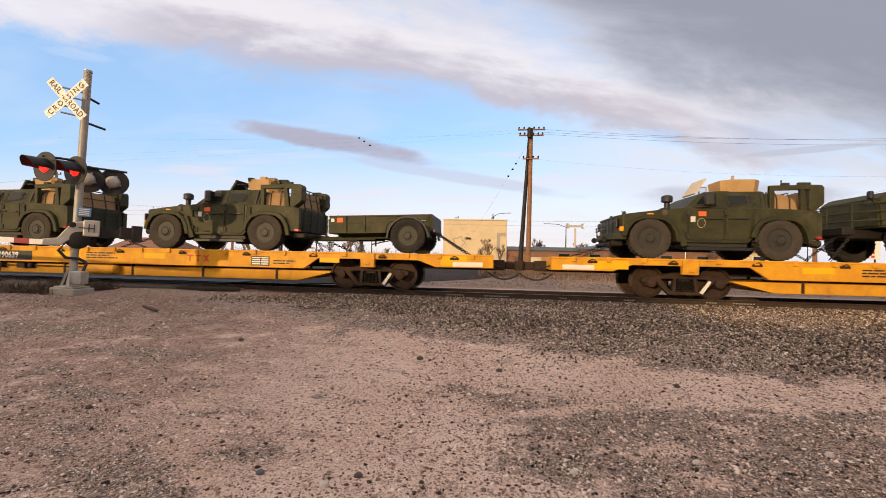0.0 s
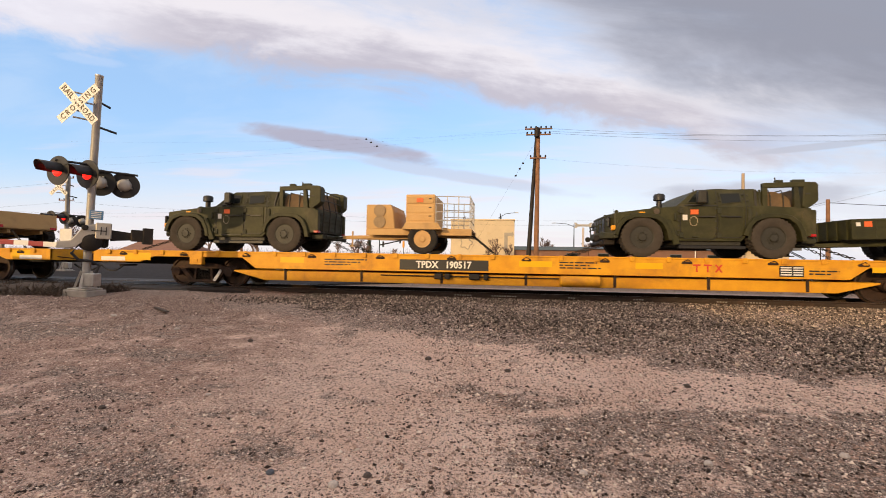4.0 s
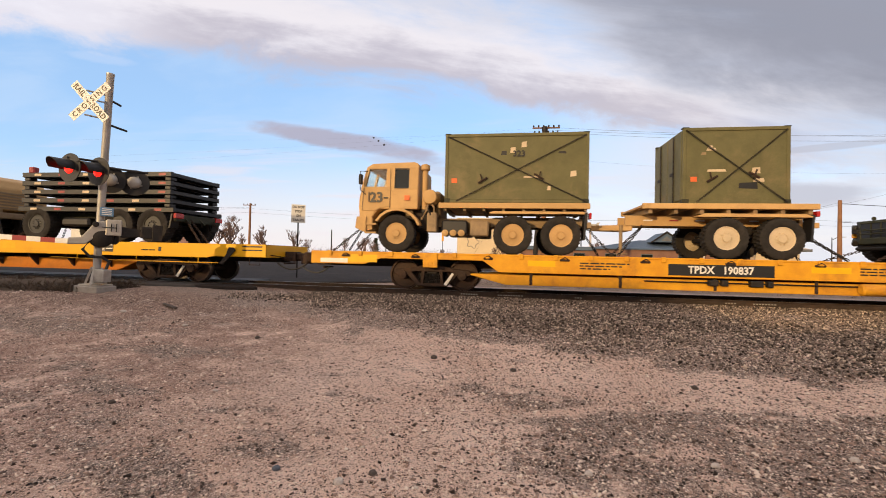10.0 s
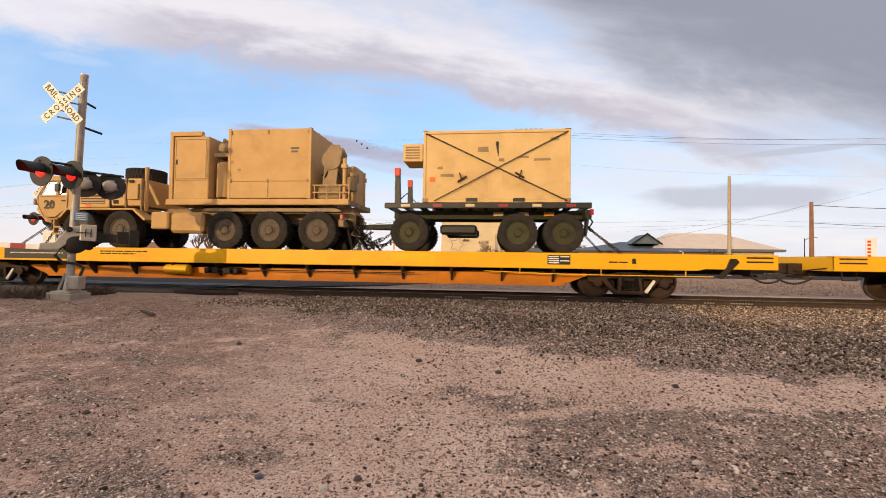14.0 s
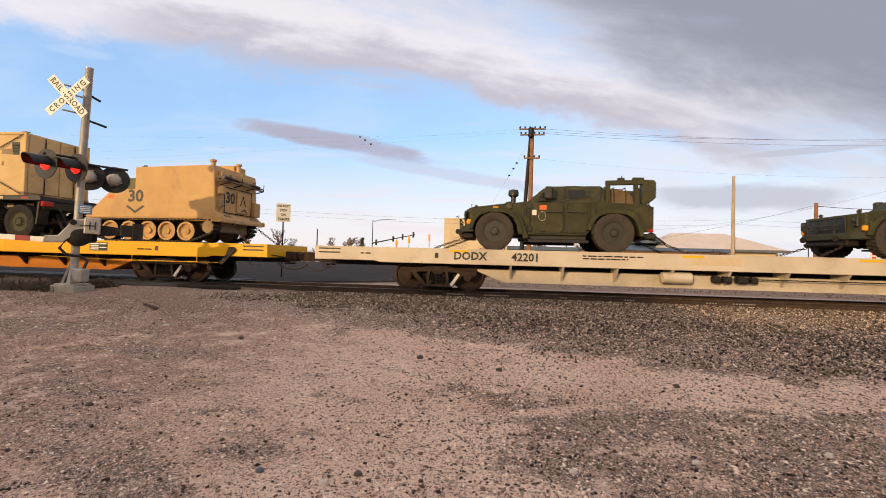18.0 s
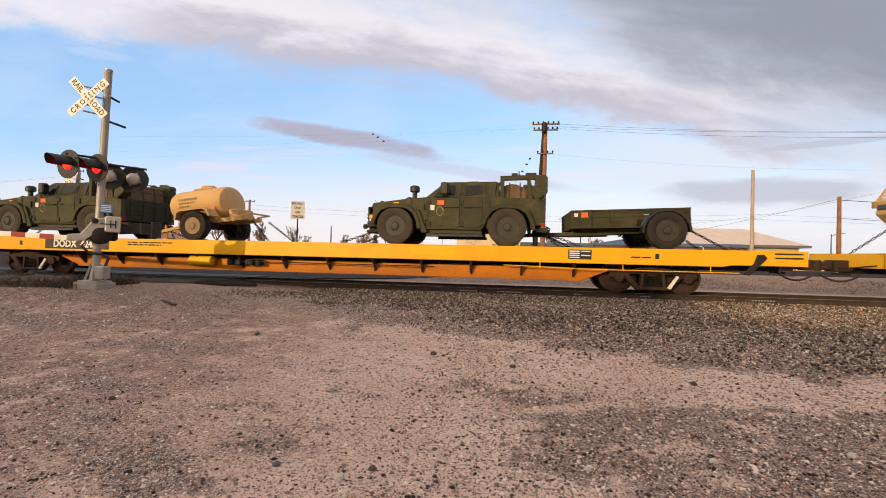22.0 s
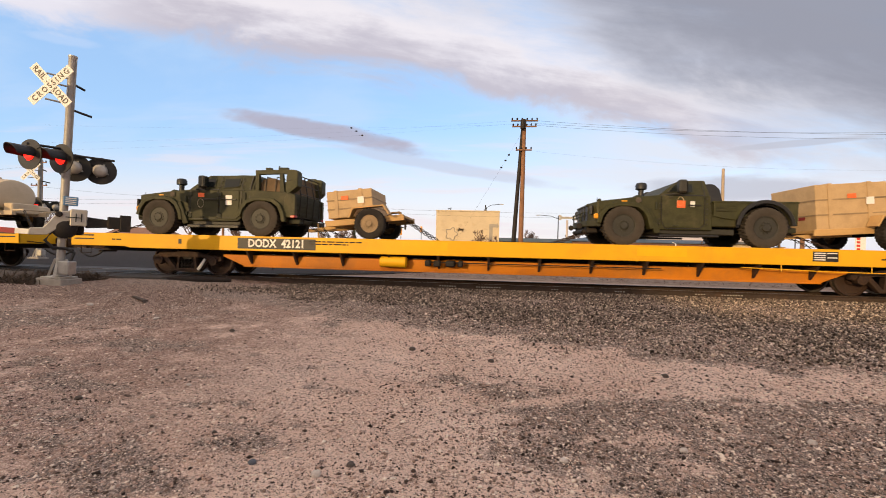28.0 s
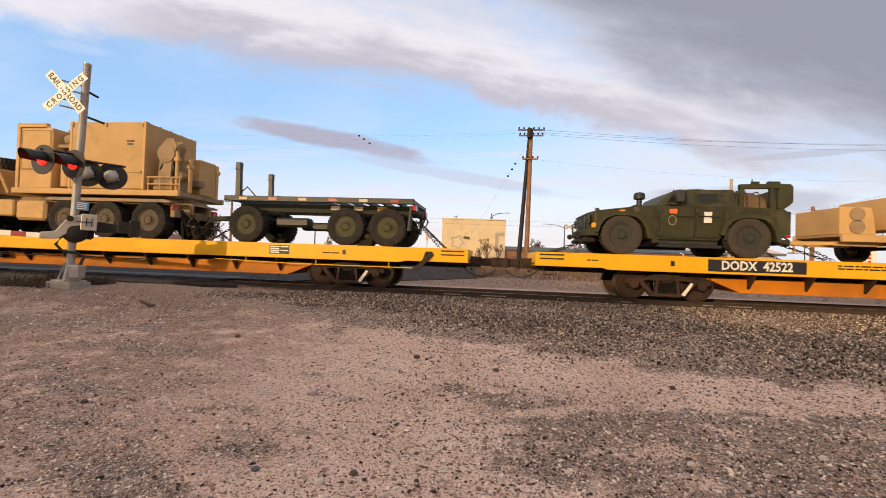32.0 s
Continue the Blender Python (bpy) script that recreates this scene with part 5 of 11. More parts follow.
    plate(v, "placard", 1.52, 1.17, 0.22, 0.2, -1.174, ORANGE_TAG, "orange paper tag")
    plate(v, "paper_tag", 1.60 if tags else 1.82, 1.00 if tags else 1.18, 0.12, 0.15, -1.174, WHITE, "white paper tag")
    bm = B()
    tube(bm, [(1.50 + 0.09 * math.cos(a), -1.177, 1.37 + 0.12 * math.sin(a) - 0.12) for a in [k * math.pi / 8 for k in range(17)]], 0.006, 4)
    part("painted_ring", bm, SAND_WHITE, v)
    tie_downs(v, [((-0.5, -0.5, 0.5), (-1.7, -0.95, 0.03)), ((-0.5, 0.5, 0.5), (-1.7, 0.95, 0.03)), ((4.6, -0.6, 0.45), (5.5, -0.95, 0.03)), ((4.6, 0.6, 0.45), (5.5, 0.95, 0.03))])
    return place(v, x, deck)


# ---- light two-wheel trailers ----
def lean(deg, z=0.46):
    TURN.append(Matrix.Translation((0, 0, z)) @ Matrix.Rotation(radians(-deg), 4, "Y") @ Matrix.Translation((0, 0, -z)))


def drawbar(v, x0, x1, z, material, foot=True):
    bm = B()
    for s in (-1, 1):
        prism(bm, [(x0, s * 0.03), (x0, s * 0.11), (x1, s * 0.62), (x1, s * 0.50)], z - 0.05, z + 0.05, "z")
    box(bm, x1, x1 + 1.2, -0.62, -0.5, z - 0.06, z + 0.06)
    box(bm, x1, x1 + 1.2, 0.5, 0.62, z - 0.06, z + 0.06)
    part("drawbar", bm, material, v)
    bm = B()
    lathe(bm, [(0.045, -0.02), (0.075, -0.02), (0.075, 0.02), (0.045, 0.02)], x0 - 0.06, 0, z, "z", 12)
    part("lunette_ring", bm, IRON, v)
    if foot:
        bm = B()
        tube(bm, [(x0 + 0.35, -0.16, z + 0.2), (x0 + 0.35, -0.16, max(z - 0.28, 0.04))], 0.03, 8)
        box(bm, x0 + 0.25, x0 + 0.45, -0.26, -0.06, max(z - 0.30, 0.02), max(z - 0.27, 0.05))
        part("parking_leg", bm, material, v)


def light_trailer(x, deck, paint, tilt, rear=0.84, front=-1.50, top=1.20, style="green"):
    tan = paint is TAN
    lab = {"green": "dark green two-wheel cargo trailer with an open box", "tan": "sand-tan two-wheel cargo trailer with an open box", "ribbed": "sand-tan cargo trailer with ribbed drop sides"}[style]
    v = thing("cargo_trailer", lab, "trailer", "light trailers")
    lean(tilt)
    lowz = 0.62
    for s in (-1, 1):
        bm = B()
        pts = [(front, top), (front, lowz)] + [(-0.72, lowz), (-0.66, 0.86), (-0.50, 0.98), (0.50, 0.98), (0.60, 0.86), (0.64, lowz + 0.04), (rear, lowz + 0.04), (rear, top)]
        prism(bm, pts, s * 1.03, s * 1.08, bev=0.008)
        box(bm, front, rear, s * 1.02, s * 1.10, top - 0.05, top, 0.008)
        part("side_panel", bm, paint, v)
        n = 5 if style == "ribbed" else 4
        for i in range(n):
            xr = front + 0.12 + i * (rear - front - 0.24) / (n - 1)
            if abs(xr) < 0.45 and style != "ribbed":
                continue
            bm = B()
            box(bm, xr - 0.035, xr + 0.035, s * 1.075, s * 1.11, (lowz + 0.04) if abs(xr) > 0.62 else 1.0, top + (0.10 if style == "ribbed" else 0.0), 0.008)
            part("rib", bm, paint, v)
        if style == "green":
            for zz in (0.92, 1.05):
                bm = B()
                box(bm, front + 0.55, rear - 0.03, s * 1.075, s * 1.095, zz, zz + 0.025)
                part("pressed_rib", bm, paint, v)
            bm = B()
            prism(bm, arch(0, 0.46, 0.64, 0, 180, 11) + arch(0, 0.46, 0.58, 0, 180, 11)[::-1], s * 1.05, s * 1.34, bev=0.005)
            part("wheel_guard", bm, BLACK, v)
        bm = B()
        box(bm, rear, rear + 0.03, s * 0.80, s * 1.02, lowz + 0.02, lowz + 0.12, 0.01)
        part("tail_lamp", bm, RED_DULL, v, "red lamp")
    bm = B()
    box(bm, front, front + 0.04, -1.03, 1.03, lowz, top)
    fp = part("front_panel", bm, paint, v)
    for i in range(6):
        yb = -0.90 + i * 0.36
        bm = B()
        box(bm, front - 0.03, front + 0.004, yb - 0.04, yb + 0.04, lowz, top - 0.02)
        part("panel_rib", bm, paint, fp)
    bm = B()
    box(bm, rear - 0.04, rear, -1.03, 1.03, lowz, top)
    part("tail_board", bm, paint, v)
    bm = B()
    box(bm, front, rear, -1.03, 1.03, lowz, lowz + 0.05)
    box(bm, front + 0.1, rear - 0.1, -0.6, -0.5, lowz - 0.14, lowz)
    box(bm, front + 0.1, rear - 0.1, 0.5, 0.6, lowz - 0.14, lowz)
    part("floor_frame", bm, paint, v)
    drawbar(v, front - 1.35, front + 0.1, 0.50, paint)
    if style == "green":
        bm = B()
        prism(bm, [(front - 0.02, lowz), (front - 0.02, top - 0.12), (front + 0.30, top), (front + 0.55, top), (front + 0.55, lowz)], -1.12, -1.04, bev=0.01)
        part("corner_panel", bm, paint, v)
    plate(v, "placard", front + 0.35 if style == "green" else rear - 0.75, top - 0.14, 0.18, 0.14, -1.125, ORANGE_TAG, "orange paper tag")
    plate(v, "paper_tag", front + 0.12, top - 0.14, 0.10, 0.10, -1.125, WHITE, "white paper tag")
    TURN.pop()
    r = 0.52 if style == "green" else 0.46
    for s in (-1, 1):
        wheel(v, 0, s * 1.18, r, 0.30, RIM_DARK if style == "green" else RIM_DUST, 20)
    bm = B()
    cyl(bm, 0.05, -1.1, 1.1, 0, 0, r, "y", 8)
    box(bm, -0.45, 0.45, -0.60, -0.52, r - 0.03, r + 0.10)
    box(bm, -0.45, 0.45, 0.52, 0.60, r - 0.03, r + 0.10)
    part("axle", bm, IRON, v)
    tie_downs(v, [((rear, -0.55, 0.66), (rear + 1.0, -0.85, 0.03)), ((rear, 0.55, 0.66), (rear + 1.0, 0.85, 0.03)), ((front - 0.8, -0.25, 0.42), (front - 0.3, -0.8, 0.03))])
    return place(v, x, deck)


def crate_trailer(x, deck, big, tilt):
    v = thing("crate_trailer", "tan two-wheel trailer carrying a large strapped crate", "trailer", "light trailers")
    lean(tilt)
    x0, x1, z0, z1 = (-1.80, 0.0, 0.66, 1.90) if big else (-1.35, 0.05, 0.74, 1.56)
    bm = B()
    box(bm, x0 - 0.1, 0.98, -0.95, 0.95, 0.58, 0.66, 0.01)
    box(bm, x0 - 0.1, 0.98, -0.98, -0.9, 0.50, 0.68, 0.01)
    box(bm, x0 - 0.1, 0.98, 0.9, 0.98, 0.50, 0.68, 0.01)
    part("floor_frame", bm, TAN, v)
    for s in (-1, 1):
        bm = B()
        prism(bm, [(-0.62, 0.70), (-0.48, 0.98), (0.48, 0.98), (0.62, 0.70), (0.58, 0.68), (0.44, 0.94), (-0.44, 0.94), (-0.58, 0.68)], s * 0.98, s * 1.34)
        part("wheel_guard", bm, TAN, v)
    bm = B()
    box(bm, x0, x1, -0.92, 0.92, z0, z1, 0.012)
    cr = part("crate", bm, CARDBOARD, v, "pale plywood crate")
    for zz in (0.33, 0.66):
        bm = B()
        h = z0 + (z1 - z0) * zz
        box(bm, x0 - 0.012, x1 + 0.012, -0.932, 0.932, h - 0.02, h + 0.02)
        part("strap", bm, TAN_DARK, cr)
    for xx in (0.2, 0.75):
        bm = B()
        k = x0 + (x1 - x0) * xx
        box(bm, k - 0.05, k + 0.05, -0.94, 0.94, z0, z1 + 0.02)
        part("batten", bm, CARDBOARD, cr)
    plate(v, "placard", x0 + (x1 - x0) * (0.5 if big else 0.4), z0 + (z1 - z0) * 0.72, 0.22, 0.12, -0.945, ORANGE_TAG, "orange paper tag")
    plate(v, "paper_tag", x0 + (x1 - x0) * 0.75, z0 + (z1 - z0) * 0.6, 0.2, 0.2, -0.945, WHITE, "white paper tag")
    bm = B()
    for k in (-0.5, -0.1, 0.4):
        box(bm, x0 - 0.006, x0, k, k + 0.25, z0 + 0.3, z0 + 0.42)
    part("stencil_marks", bm, RED_DARK, v)
    if big:
        bm = B()
        tube(bm, [(0.16, -0.8, 0.66), (0.16, -0.8, 2.12)], 0.045, 8)
        part("post", bm, WOOD_PALE, v)
    drawbar(v, x0 - (0.85 if big else 1.0), x0 - 0.1 if big else x0 + 0.2, 0.50, TAN)
    TURN.pop()
    for s in (-1, 1):
        wheel(v, 0, s * 1.16, 0.46, 0.30, TAN_DARK, 20)
    bm = B()
    cyl(bm, 0.05, -1.1, 1.1, 0, 0, 0.46, "y", 8)
    box(bm, -0.4, 0.4, -0.60, -0.52, 0.42, 0.56)
    box(bm, -0.4, 0.4, 0.52, 0.60, 0.42, 0.56)
    part("axle", bm, IRON, v)
    tie_downs(v, [((0.95, -0.6, 0.6), (1.85, -0.85, 0.03)), ((0.95, 0.6, 0.6), (1.85, 0.85, 0.03)), ((x0 - 0.5, -0.25, 0.42), (x0, -0.8, 0.03))])
    return place(v, x, deck)


def generator_trailer(x, deck):
    v = thing("generator_trailer", "sand-tan generator trailer with vent housing and wire cage", "trailer", "generator trailers")
    bm = B()
    box(bm, -1.80, 1.42, -0.95, -0.85, 0.56, 0.72, 0.01)
    box(bm, -1.80, 1.42, 0.85, 0.95, 0.56, 0.72, 0.01)
    box(bm, -1.80, 1.42, -0.95, 0.95, 0.70, 0.76, 0.01)
    part("floor_frame", bm, TAN, v)
    bm = B()
    prism(bm, [(-1.82, 0.76), (-1.82, 1.50), (-1.05, 1.50), (-0.98, 1.30), (-0.92, 0.76)], -0.88, 0.88, bev=0.02)
    u = part("cooling_unit", bm, TAN, v)
    for cz in (1.31, 0.97):
        bm = B()
        lathe(bm, [(0.13, -0.03), (0.185, -0.03), (0.185, 0.0), (0.13, 0.0)], -1.40, -0.885, cz, "y", 20)
        part("vent_ring", bm, TAN_DARK, u)
        bm = B()
        cyl(bm, 0.13, -0.004, 0.0, -1.40, -0.882, cz, "y", 20)
        part("vent_hole", bm, BLACK, u)
        for i in range(4):
            bm = B()
            zz = cz - 0.09 + i * 0.06
            box(bm, -1.52, -1.28, -0.90, -0.886, zz - 0.008, zz + 0.008)
            part("vent_slat", bm, TAN_DARK, u)
    bm = B()
    box(bm, -0.58, 0.30, -0.90, 0.90, 0.92, 1.80, 0.015)
    g = part("generator_housing", bm, TAN, v)
    for k in range(3):
        bm = B()
        box(bm, -0.54, 0.26, -0.915, -0.895, 1.0 + k * 0.26, 1.2 + k * 0.26, 0.008)
        d = part("service_panel", bm, TAN, g)
        bm = B()
        box(bm, 0.12, 0.20, -0.925, -0.913, 1.13 + k * 0.26, 1.16 + k * 0.26)
        part("latch", bm, BLACK, d)
    bm = B()
    prism(bm, [(-0.62, 0.72), (-0.50, 0.92), (0.46, 0.92), (0.58, 0.72)], -1.30, -0.9, bev=0.01)
    prism(bm, [(-0.62, 0.72), (-0.50, 0.92), (0.46, 0.92), (0.58, 0.72)], 0.9, 1.30, bev=0.01)
    part("wheel_guard", bm, TAN, v)
    bm = B()
    for s in (-1, 1):
        for zz in (1.02, 1.28, 1.52, 1.74):
            tube(bm, [(0.34, s * 0.92, zz), (1.36, s * 0.92, zz - 0.03)], 0.014, 5)
        for xx in (0.34, 0.68, 1.02, 1.36):
            tube(bm, [(xx, s * 0.92, 0.76), (xx, s * 0.92, 1.75)], 0.014, 5)
    for yy in (-0.46, 0, 0.46):
        tube(bm, [(1.36, yy, 0.76), (1.36, yy, 1.72)], 0.012, 5)
    for zz in (1.02, 1.28, 1.52, 1.72):
        tube(bm, [(1.36, -0.92, zz), (1.36, 0.92, zz)], 0.012, 5)
    part("wire_cage", bm, ALU, v, "pale wire cage")
    plate(v, "placard", -0.15, 1.62, 0.2, 0.12, -0.93, ORANGE_TAG, "orange paper tag")
    drawbar(v, -2.85, -1.75, 0.52, TAN)
    for s in (-1, 1):
        wheel(v, 0, s * 1.14, 0.44, 0.28, TAN, 20)
    bm = B()
    cyl(bm, 0.05, -1.1, 1.1, 0, 0, 0.44, "y", 8)
    box(bm, -0.4, 0.4, -0.9, -0.8, 0.40, 0.58)
    box(bm, -0.4, 0.4, 0.8, 0.9, 0.40, 0.58)
    part("axle", bm, IRON, v)
    tie_downs(v, [((1.4, -0.6, 0.6), (2.1, -0.85, 0.03)), ((1.4, 0.6, 0.6), (2.1, 0.85, 0.03)), ((-2.3, -0.25, 0.45), (-1.9, -0.8, 0.03))])
    return place(v, x, deck)


def water_trailer(x, deck, tilt, tone=None):
    paint = tone or TAN
    v = thing("water_trailer", "sand-tan two-wheel water tank trailer", "trailer", "water trailers")
    lean(tilt)
    bm = B()
    prof = [(0.05, -0.92), (0.42, -0.90), (0.54, -0.84), (0.57, -0.74), (0.57, 1.04), (0.54, 1.14), (0.42, 1.20), (0.05, 1.22)]
    lathe(bm, prof, 0, 0, 0, "x", 28)
    for k in bm.verts:
        k.co.x = k.co.x * 0.92 - 0.40
        k.co.y *= 1.32
        k.co.z += 1.26
    part("tank", bm, paint, v, smooth=True)
    bm = B()
    box(bm, -0.60, 0.15, -0.28, 0.28, 1.78, 1.86, 0.03)
    lathe(bm, [(0.20, 0.0), (0.22, 0.03), (0.22, 0.08), (0.05, 0.10)], -0.22, 0, 1.85, "z", 16)
    part("filler_hatch", bm, paint, v)
    bm = B()
    for xx in (-0.85, 0.40):
        prism(bm, [(-0.72, 0.66), (-0.72, 0.86), (0.72, 0.86), (0.72, 0.66)], xx - 0.06, xx + 0.06, "x")
    box(bm, -1.0, 1.3, -0.62, -0.50, 0.56, 0.70)
    box(bm, -1.0, 1.3, 0.50, 0.62, 0.56, 0.70)
    part("frame", bm, paint, v)
    for s in (-1, 1):
        bm = B()
        prism(bm, [(-0.60, 0.72), (-0.52, 0.94), (-0.40, 1.0), (0.46, 1.0), (0.58, 0.94), (0.66, 0.72), (0.62, 0.70), (0.52, 0.90), (0.42, 0.96), (-0.38, 0.96), (-0.48, 0.90), (-0.56, 0.70)], s * 0.86, s * 1.30)
        part("wheel_guard", bm, paint, v)
    bm = B()
    for i, w in enumerate((0.62, 0.5, 0.34)):
        k = -0.8
        while k < -0.8 + w:
            box(bm, k, k + 0.07, -0.762, -0.752, 1.40 - i * 0.12, 1.46 - i * 0.12)
            k += 0.10
    part("stencil_marks", bm, TAN_DARK, v)
    bm = B()
    box(bm, 0.75, 1.10, -0.45, 0.45, 0.62, 0.98, 0.03)
    tube(bm, [(1.2, -0.5, 0.72), (1.62, -0.55, 0.74), (1.62, 0.55, 0.74), (1.2, 0.5, 0.72)], 0.03, 6)
    part("tap_box", bm, paint, v)
    drawbar(v, -2.2, -0.95, 0.56, paint)
    plate(v, "placard", 0.42, 1.02, 0.12, 0.12, -0.76, ORANGE_TAG, "orange paper tag")
    TURN.pop()
    for s in (-1, 1):
        wheel(v, 0, s * 1.10, 0.47, 0.30, TAN if tone else TAN_DARK, 20)
    bm = B()
    cyl(bm, 0.05, -1.05, 1.05, 0, 0, 0.47, "y", 8)
    box(bm, -0.4, 0.4, -0.62, -0.50, 0.42, 0.60)
    box(bm, -0.4, 0.4, 0.50, 0.62, 0.42, 0.60)
    part("axle", bm, IRON, v)
    tie_downs(v, [((1.6, -0.5, 0.72), (2.4, -0.85, 0.03)), ((1.6, 0.5, 0.72), (2.4, 0.85, 0.03)), ((-1.6, -0.25, 0.42), (-1.0, -0.8, 0.03))])
    return place(v, x, deck)

# ---- cab-over cargo trucks and their trailers ----
def frame_rails(v, x0, x1, z0, z1, material, y=0.42, w=0.09):
    for s in (-1, 1):
        bm = B()
        box(bm, x0, x1, s * (y - w / 2), s * (y + w / 2), z0, z1, 0.008)
        part("frame_rail", bm, material, v)


def pane(v, name, pts, s, y, lean_from, slope, material, thick=0.012):
    """Flat pane on a side that leans in above lean_from."""
    bm = B()
    prism(bm, pts, 0.0, thick)
    for k in bm.verts:
        k.co.y = s * (y - max(k.co.z - lean_from, 0) * slope + k.co.y)
    o = part(name, bm, material, v)
    if material is GLASS_CLEAR:
        o.visible_shadow = False
    return o


def side_post(v, name, pts, s, y, lean_from, slope, material, depth=0.09):
    """Pillar of a cab side: an outline pushed inwards by depth, leaning with the side."""
    bm = B()
    prism(bm, pts, 0.0, -depth, bev=0.006)
    for k in bm.verts:
        k.co.y = s * (y - max(k.co.z - lean_from, 0) * slope + k.co.y)
    return part(name, bm, material, v)


def slanted_pane(v, a, b, y0, y1, n, off0, off1, k0, k1, material):
    """Windscreen pane between the heights k0 and k1 of a slanted front."""
    bm = B()
    vs = []
    for off in (off0, off1):
        for k in (k0, k1):
            for yy in (y0, y1):
                vs.append(bm.verts.new(a + (b - a) * k + n * off + Vector((0, yy * (1.0 - 0.05 * k), 0))))
    for q in ((0, 1, 3, 2), (4, 6, 7, 5), (0, 4, 5, 1), (2, 3, 7, 6), (0, 2, 6, 4), (1, 5, 7, 3)):
        bm.faces.new([vs[i] for i in q])
    bmesh.ops.recalc_face_normals(bm, faces=bm.faces)
    o = part("windscreen_pane", bm, material, v)
    if material is GLASS_CLEAR:
        o.visible_shadow = False
    return o


def cab_inside(v, x, z, half):
    """Two seats and a steering wheel behind the glass."""
    for yy in (-half, half):
        bm = B()
        box(bm, x, x + 0.14, yy - 0.24, yy + 0.24, z, z + 0.62, 0.04)
        box(bm, x + 0.01, x + 0.12, yy - 0.13, yy + 0.13, z + 0.62, z + 0.82, 0.03)
        part("seat_back", bm, BLACK, v)
    bm = B()
    ring = [(x - 0.62 + 0.06 * math.sin(a), half + 0.2 * math.cos(a), z + 0.30 + 0.2 * math.sin(a)) for a in [k * math.pi / 8 for k in range(17)]]
    tube(bm, ring, 0.016, 5)
    part("steering_wheel", bm, BLACK, v)


def cabover(x, deck, body, paint=None, number="", armoured=False, group="cargo trucks"):
    """Six-wheel cab-over truck: body is 'dropside', 'container' or 'flat'."""
    paint = paint or TAN
    lab = {"dropside": "sand-tan six-wheel cab-over truck with green drop-side bed", "container": "sand-tan six-wheel cab-over truck carrying a green container",
           "flat": "sand-tan six-wheel cab-over truck with a bare flat bed", "cover": "dark green six-wheel cargo truck"}[body]
    v = thing("cargo_truck", lab, "military truck", group)
    ax = (0.0, 3.42, 4.76)
    f = -1.16 if not armoured else -1.55
    rear = 0.62
    if not armoured:
        bm = B()
        loft(bm, [(f, 1.00, 1.14), (f - 0.04, 1.40, 1.14), (f - 0.02, 1.66, 1.14), (f + 0.04, 1.92, 1.12), (rear, 1.92, 1.12), (rear, 1.30, 1.14), (-0.55, 1.30, 1.14), (-0.66, 1.22, 1.14), (-0.80, 1.00, 1.14)], bev=0.025)
        part("cab", bm, paint, v)
        bm = B()
        loft(bm, [(f + 0.18, 2.50, 1.07), (f + 0.20, 2.58, 1.06), (f + 0.34, 2.68, 1.02), (rear - 0.12, 2.72, 1.02), (rear, 2.64, 1.05), (rear, 2.50, 1.07)], bev=0.02)
        part("cab_roof", bm, paint, v)
        bm = B()
        box(bm, rear - 0.05, rear, -1.05, 1.05, 1.88, 2.52)
        part("cab_back_wall", bm, paint, v)
        a, b = Vector((f + 0.03, 0, 1.90)), Vector((f + 0.19, 0, 2.54))
    else:
        bm = B()
        loft(bm, [(f + 0.06, 0.98, 1.10), (f - 0.08, 1.30, 1.12), (f - 0.06, 1.58, 1.12), (f + 0.08, 1.78, 1.12), (0.26, 1.78, 1.13), (0.26, 1.62, 1.14), (-0.02, 1.50, 1.14), (-0.50, 1.46, 1.14), (-0.66, 1.30, 1.14), (-0.78, 0.98, 1.14)], bev=0.025)
        part("cab", bm, paint, v)
        bm = B()
        loft(bm, [(f + 0.40, 2.44, 1.04), (f + 0.46, 2.62, 1.02), (f + 0.60, 2.70, 1.0), (0.06, 2.82, 1.0), (0.17, 2.74, 1.01), (0.20, 2.44, 1.04)], bev=0.02)
        part("cab_roof", bm, paint, v)
        bm = B()
        box(bm, 0.14, 0.20, -1.03, 1.03, 1.74, 2.48)
        part("cab_back_wall", bm, paint, v)
        a, b = Vector((f + 0.07, 0, 1.76)), Vector((f + 0.43, 0, 2.54))
        for k, (y0, y1, z0, z1) in enumerate(((-1.0, -0.45, 1.34, 1.62), (-0.40, 0.40, 1.30, 1.62), (0.45, 1.0, 1.34, 1.62), (-0.95, 0.95, 1.06, 1.24))):
            bm = B()
            box(bm, f - 0.10, f - 0.04, y0, y1, z0, z1, 0.02)
            part("nose_panel", bm, paint if k % 2 else TAN_DARK, v)
    n = Vector((-(b.z - a.z), 0, b.x - a.x)).normalized()
    for y0, y1 in ((-1.02, -0.04), (0.04, 1.02)):
        slanted_pane(v, a, b, y0, y1, n, 0.0, 0.014, 0.02, 0.98, GLASS_SKY if armoured else GLASS_CLEAR)
    for y0, y1 in ((-1.11, -1.01), (-0.05, 0.05), (1.01, 1.11)):
        slanted_pane(v, a, b, y0, y1, n, -0.05, 0.022, -0.04, 1.04, paint).name = "windscreen_post"
    cab_inside(v, -0.1 if not armoured else -0.45, 1.45, 0.52)
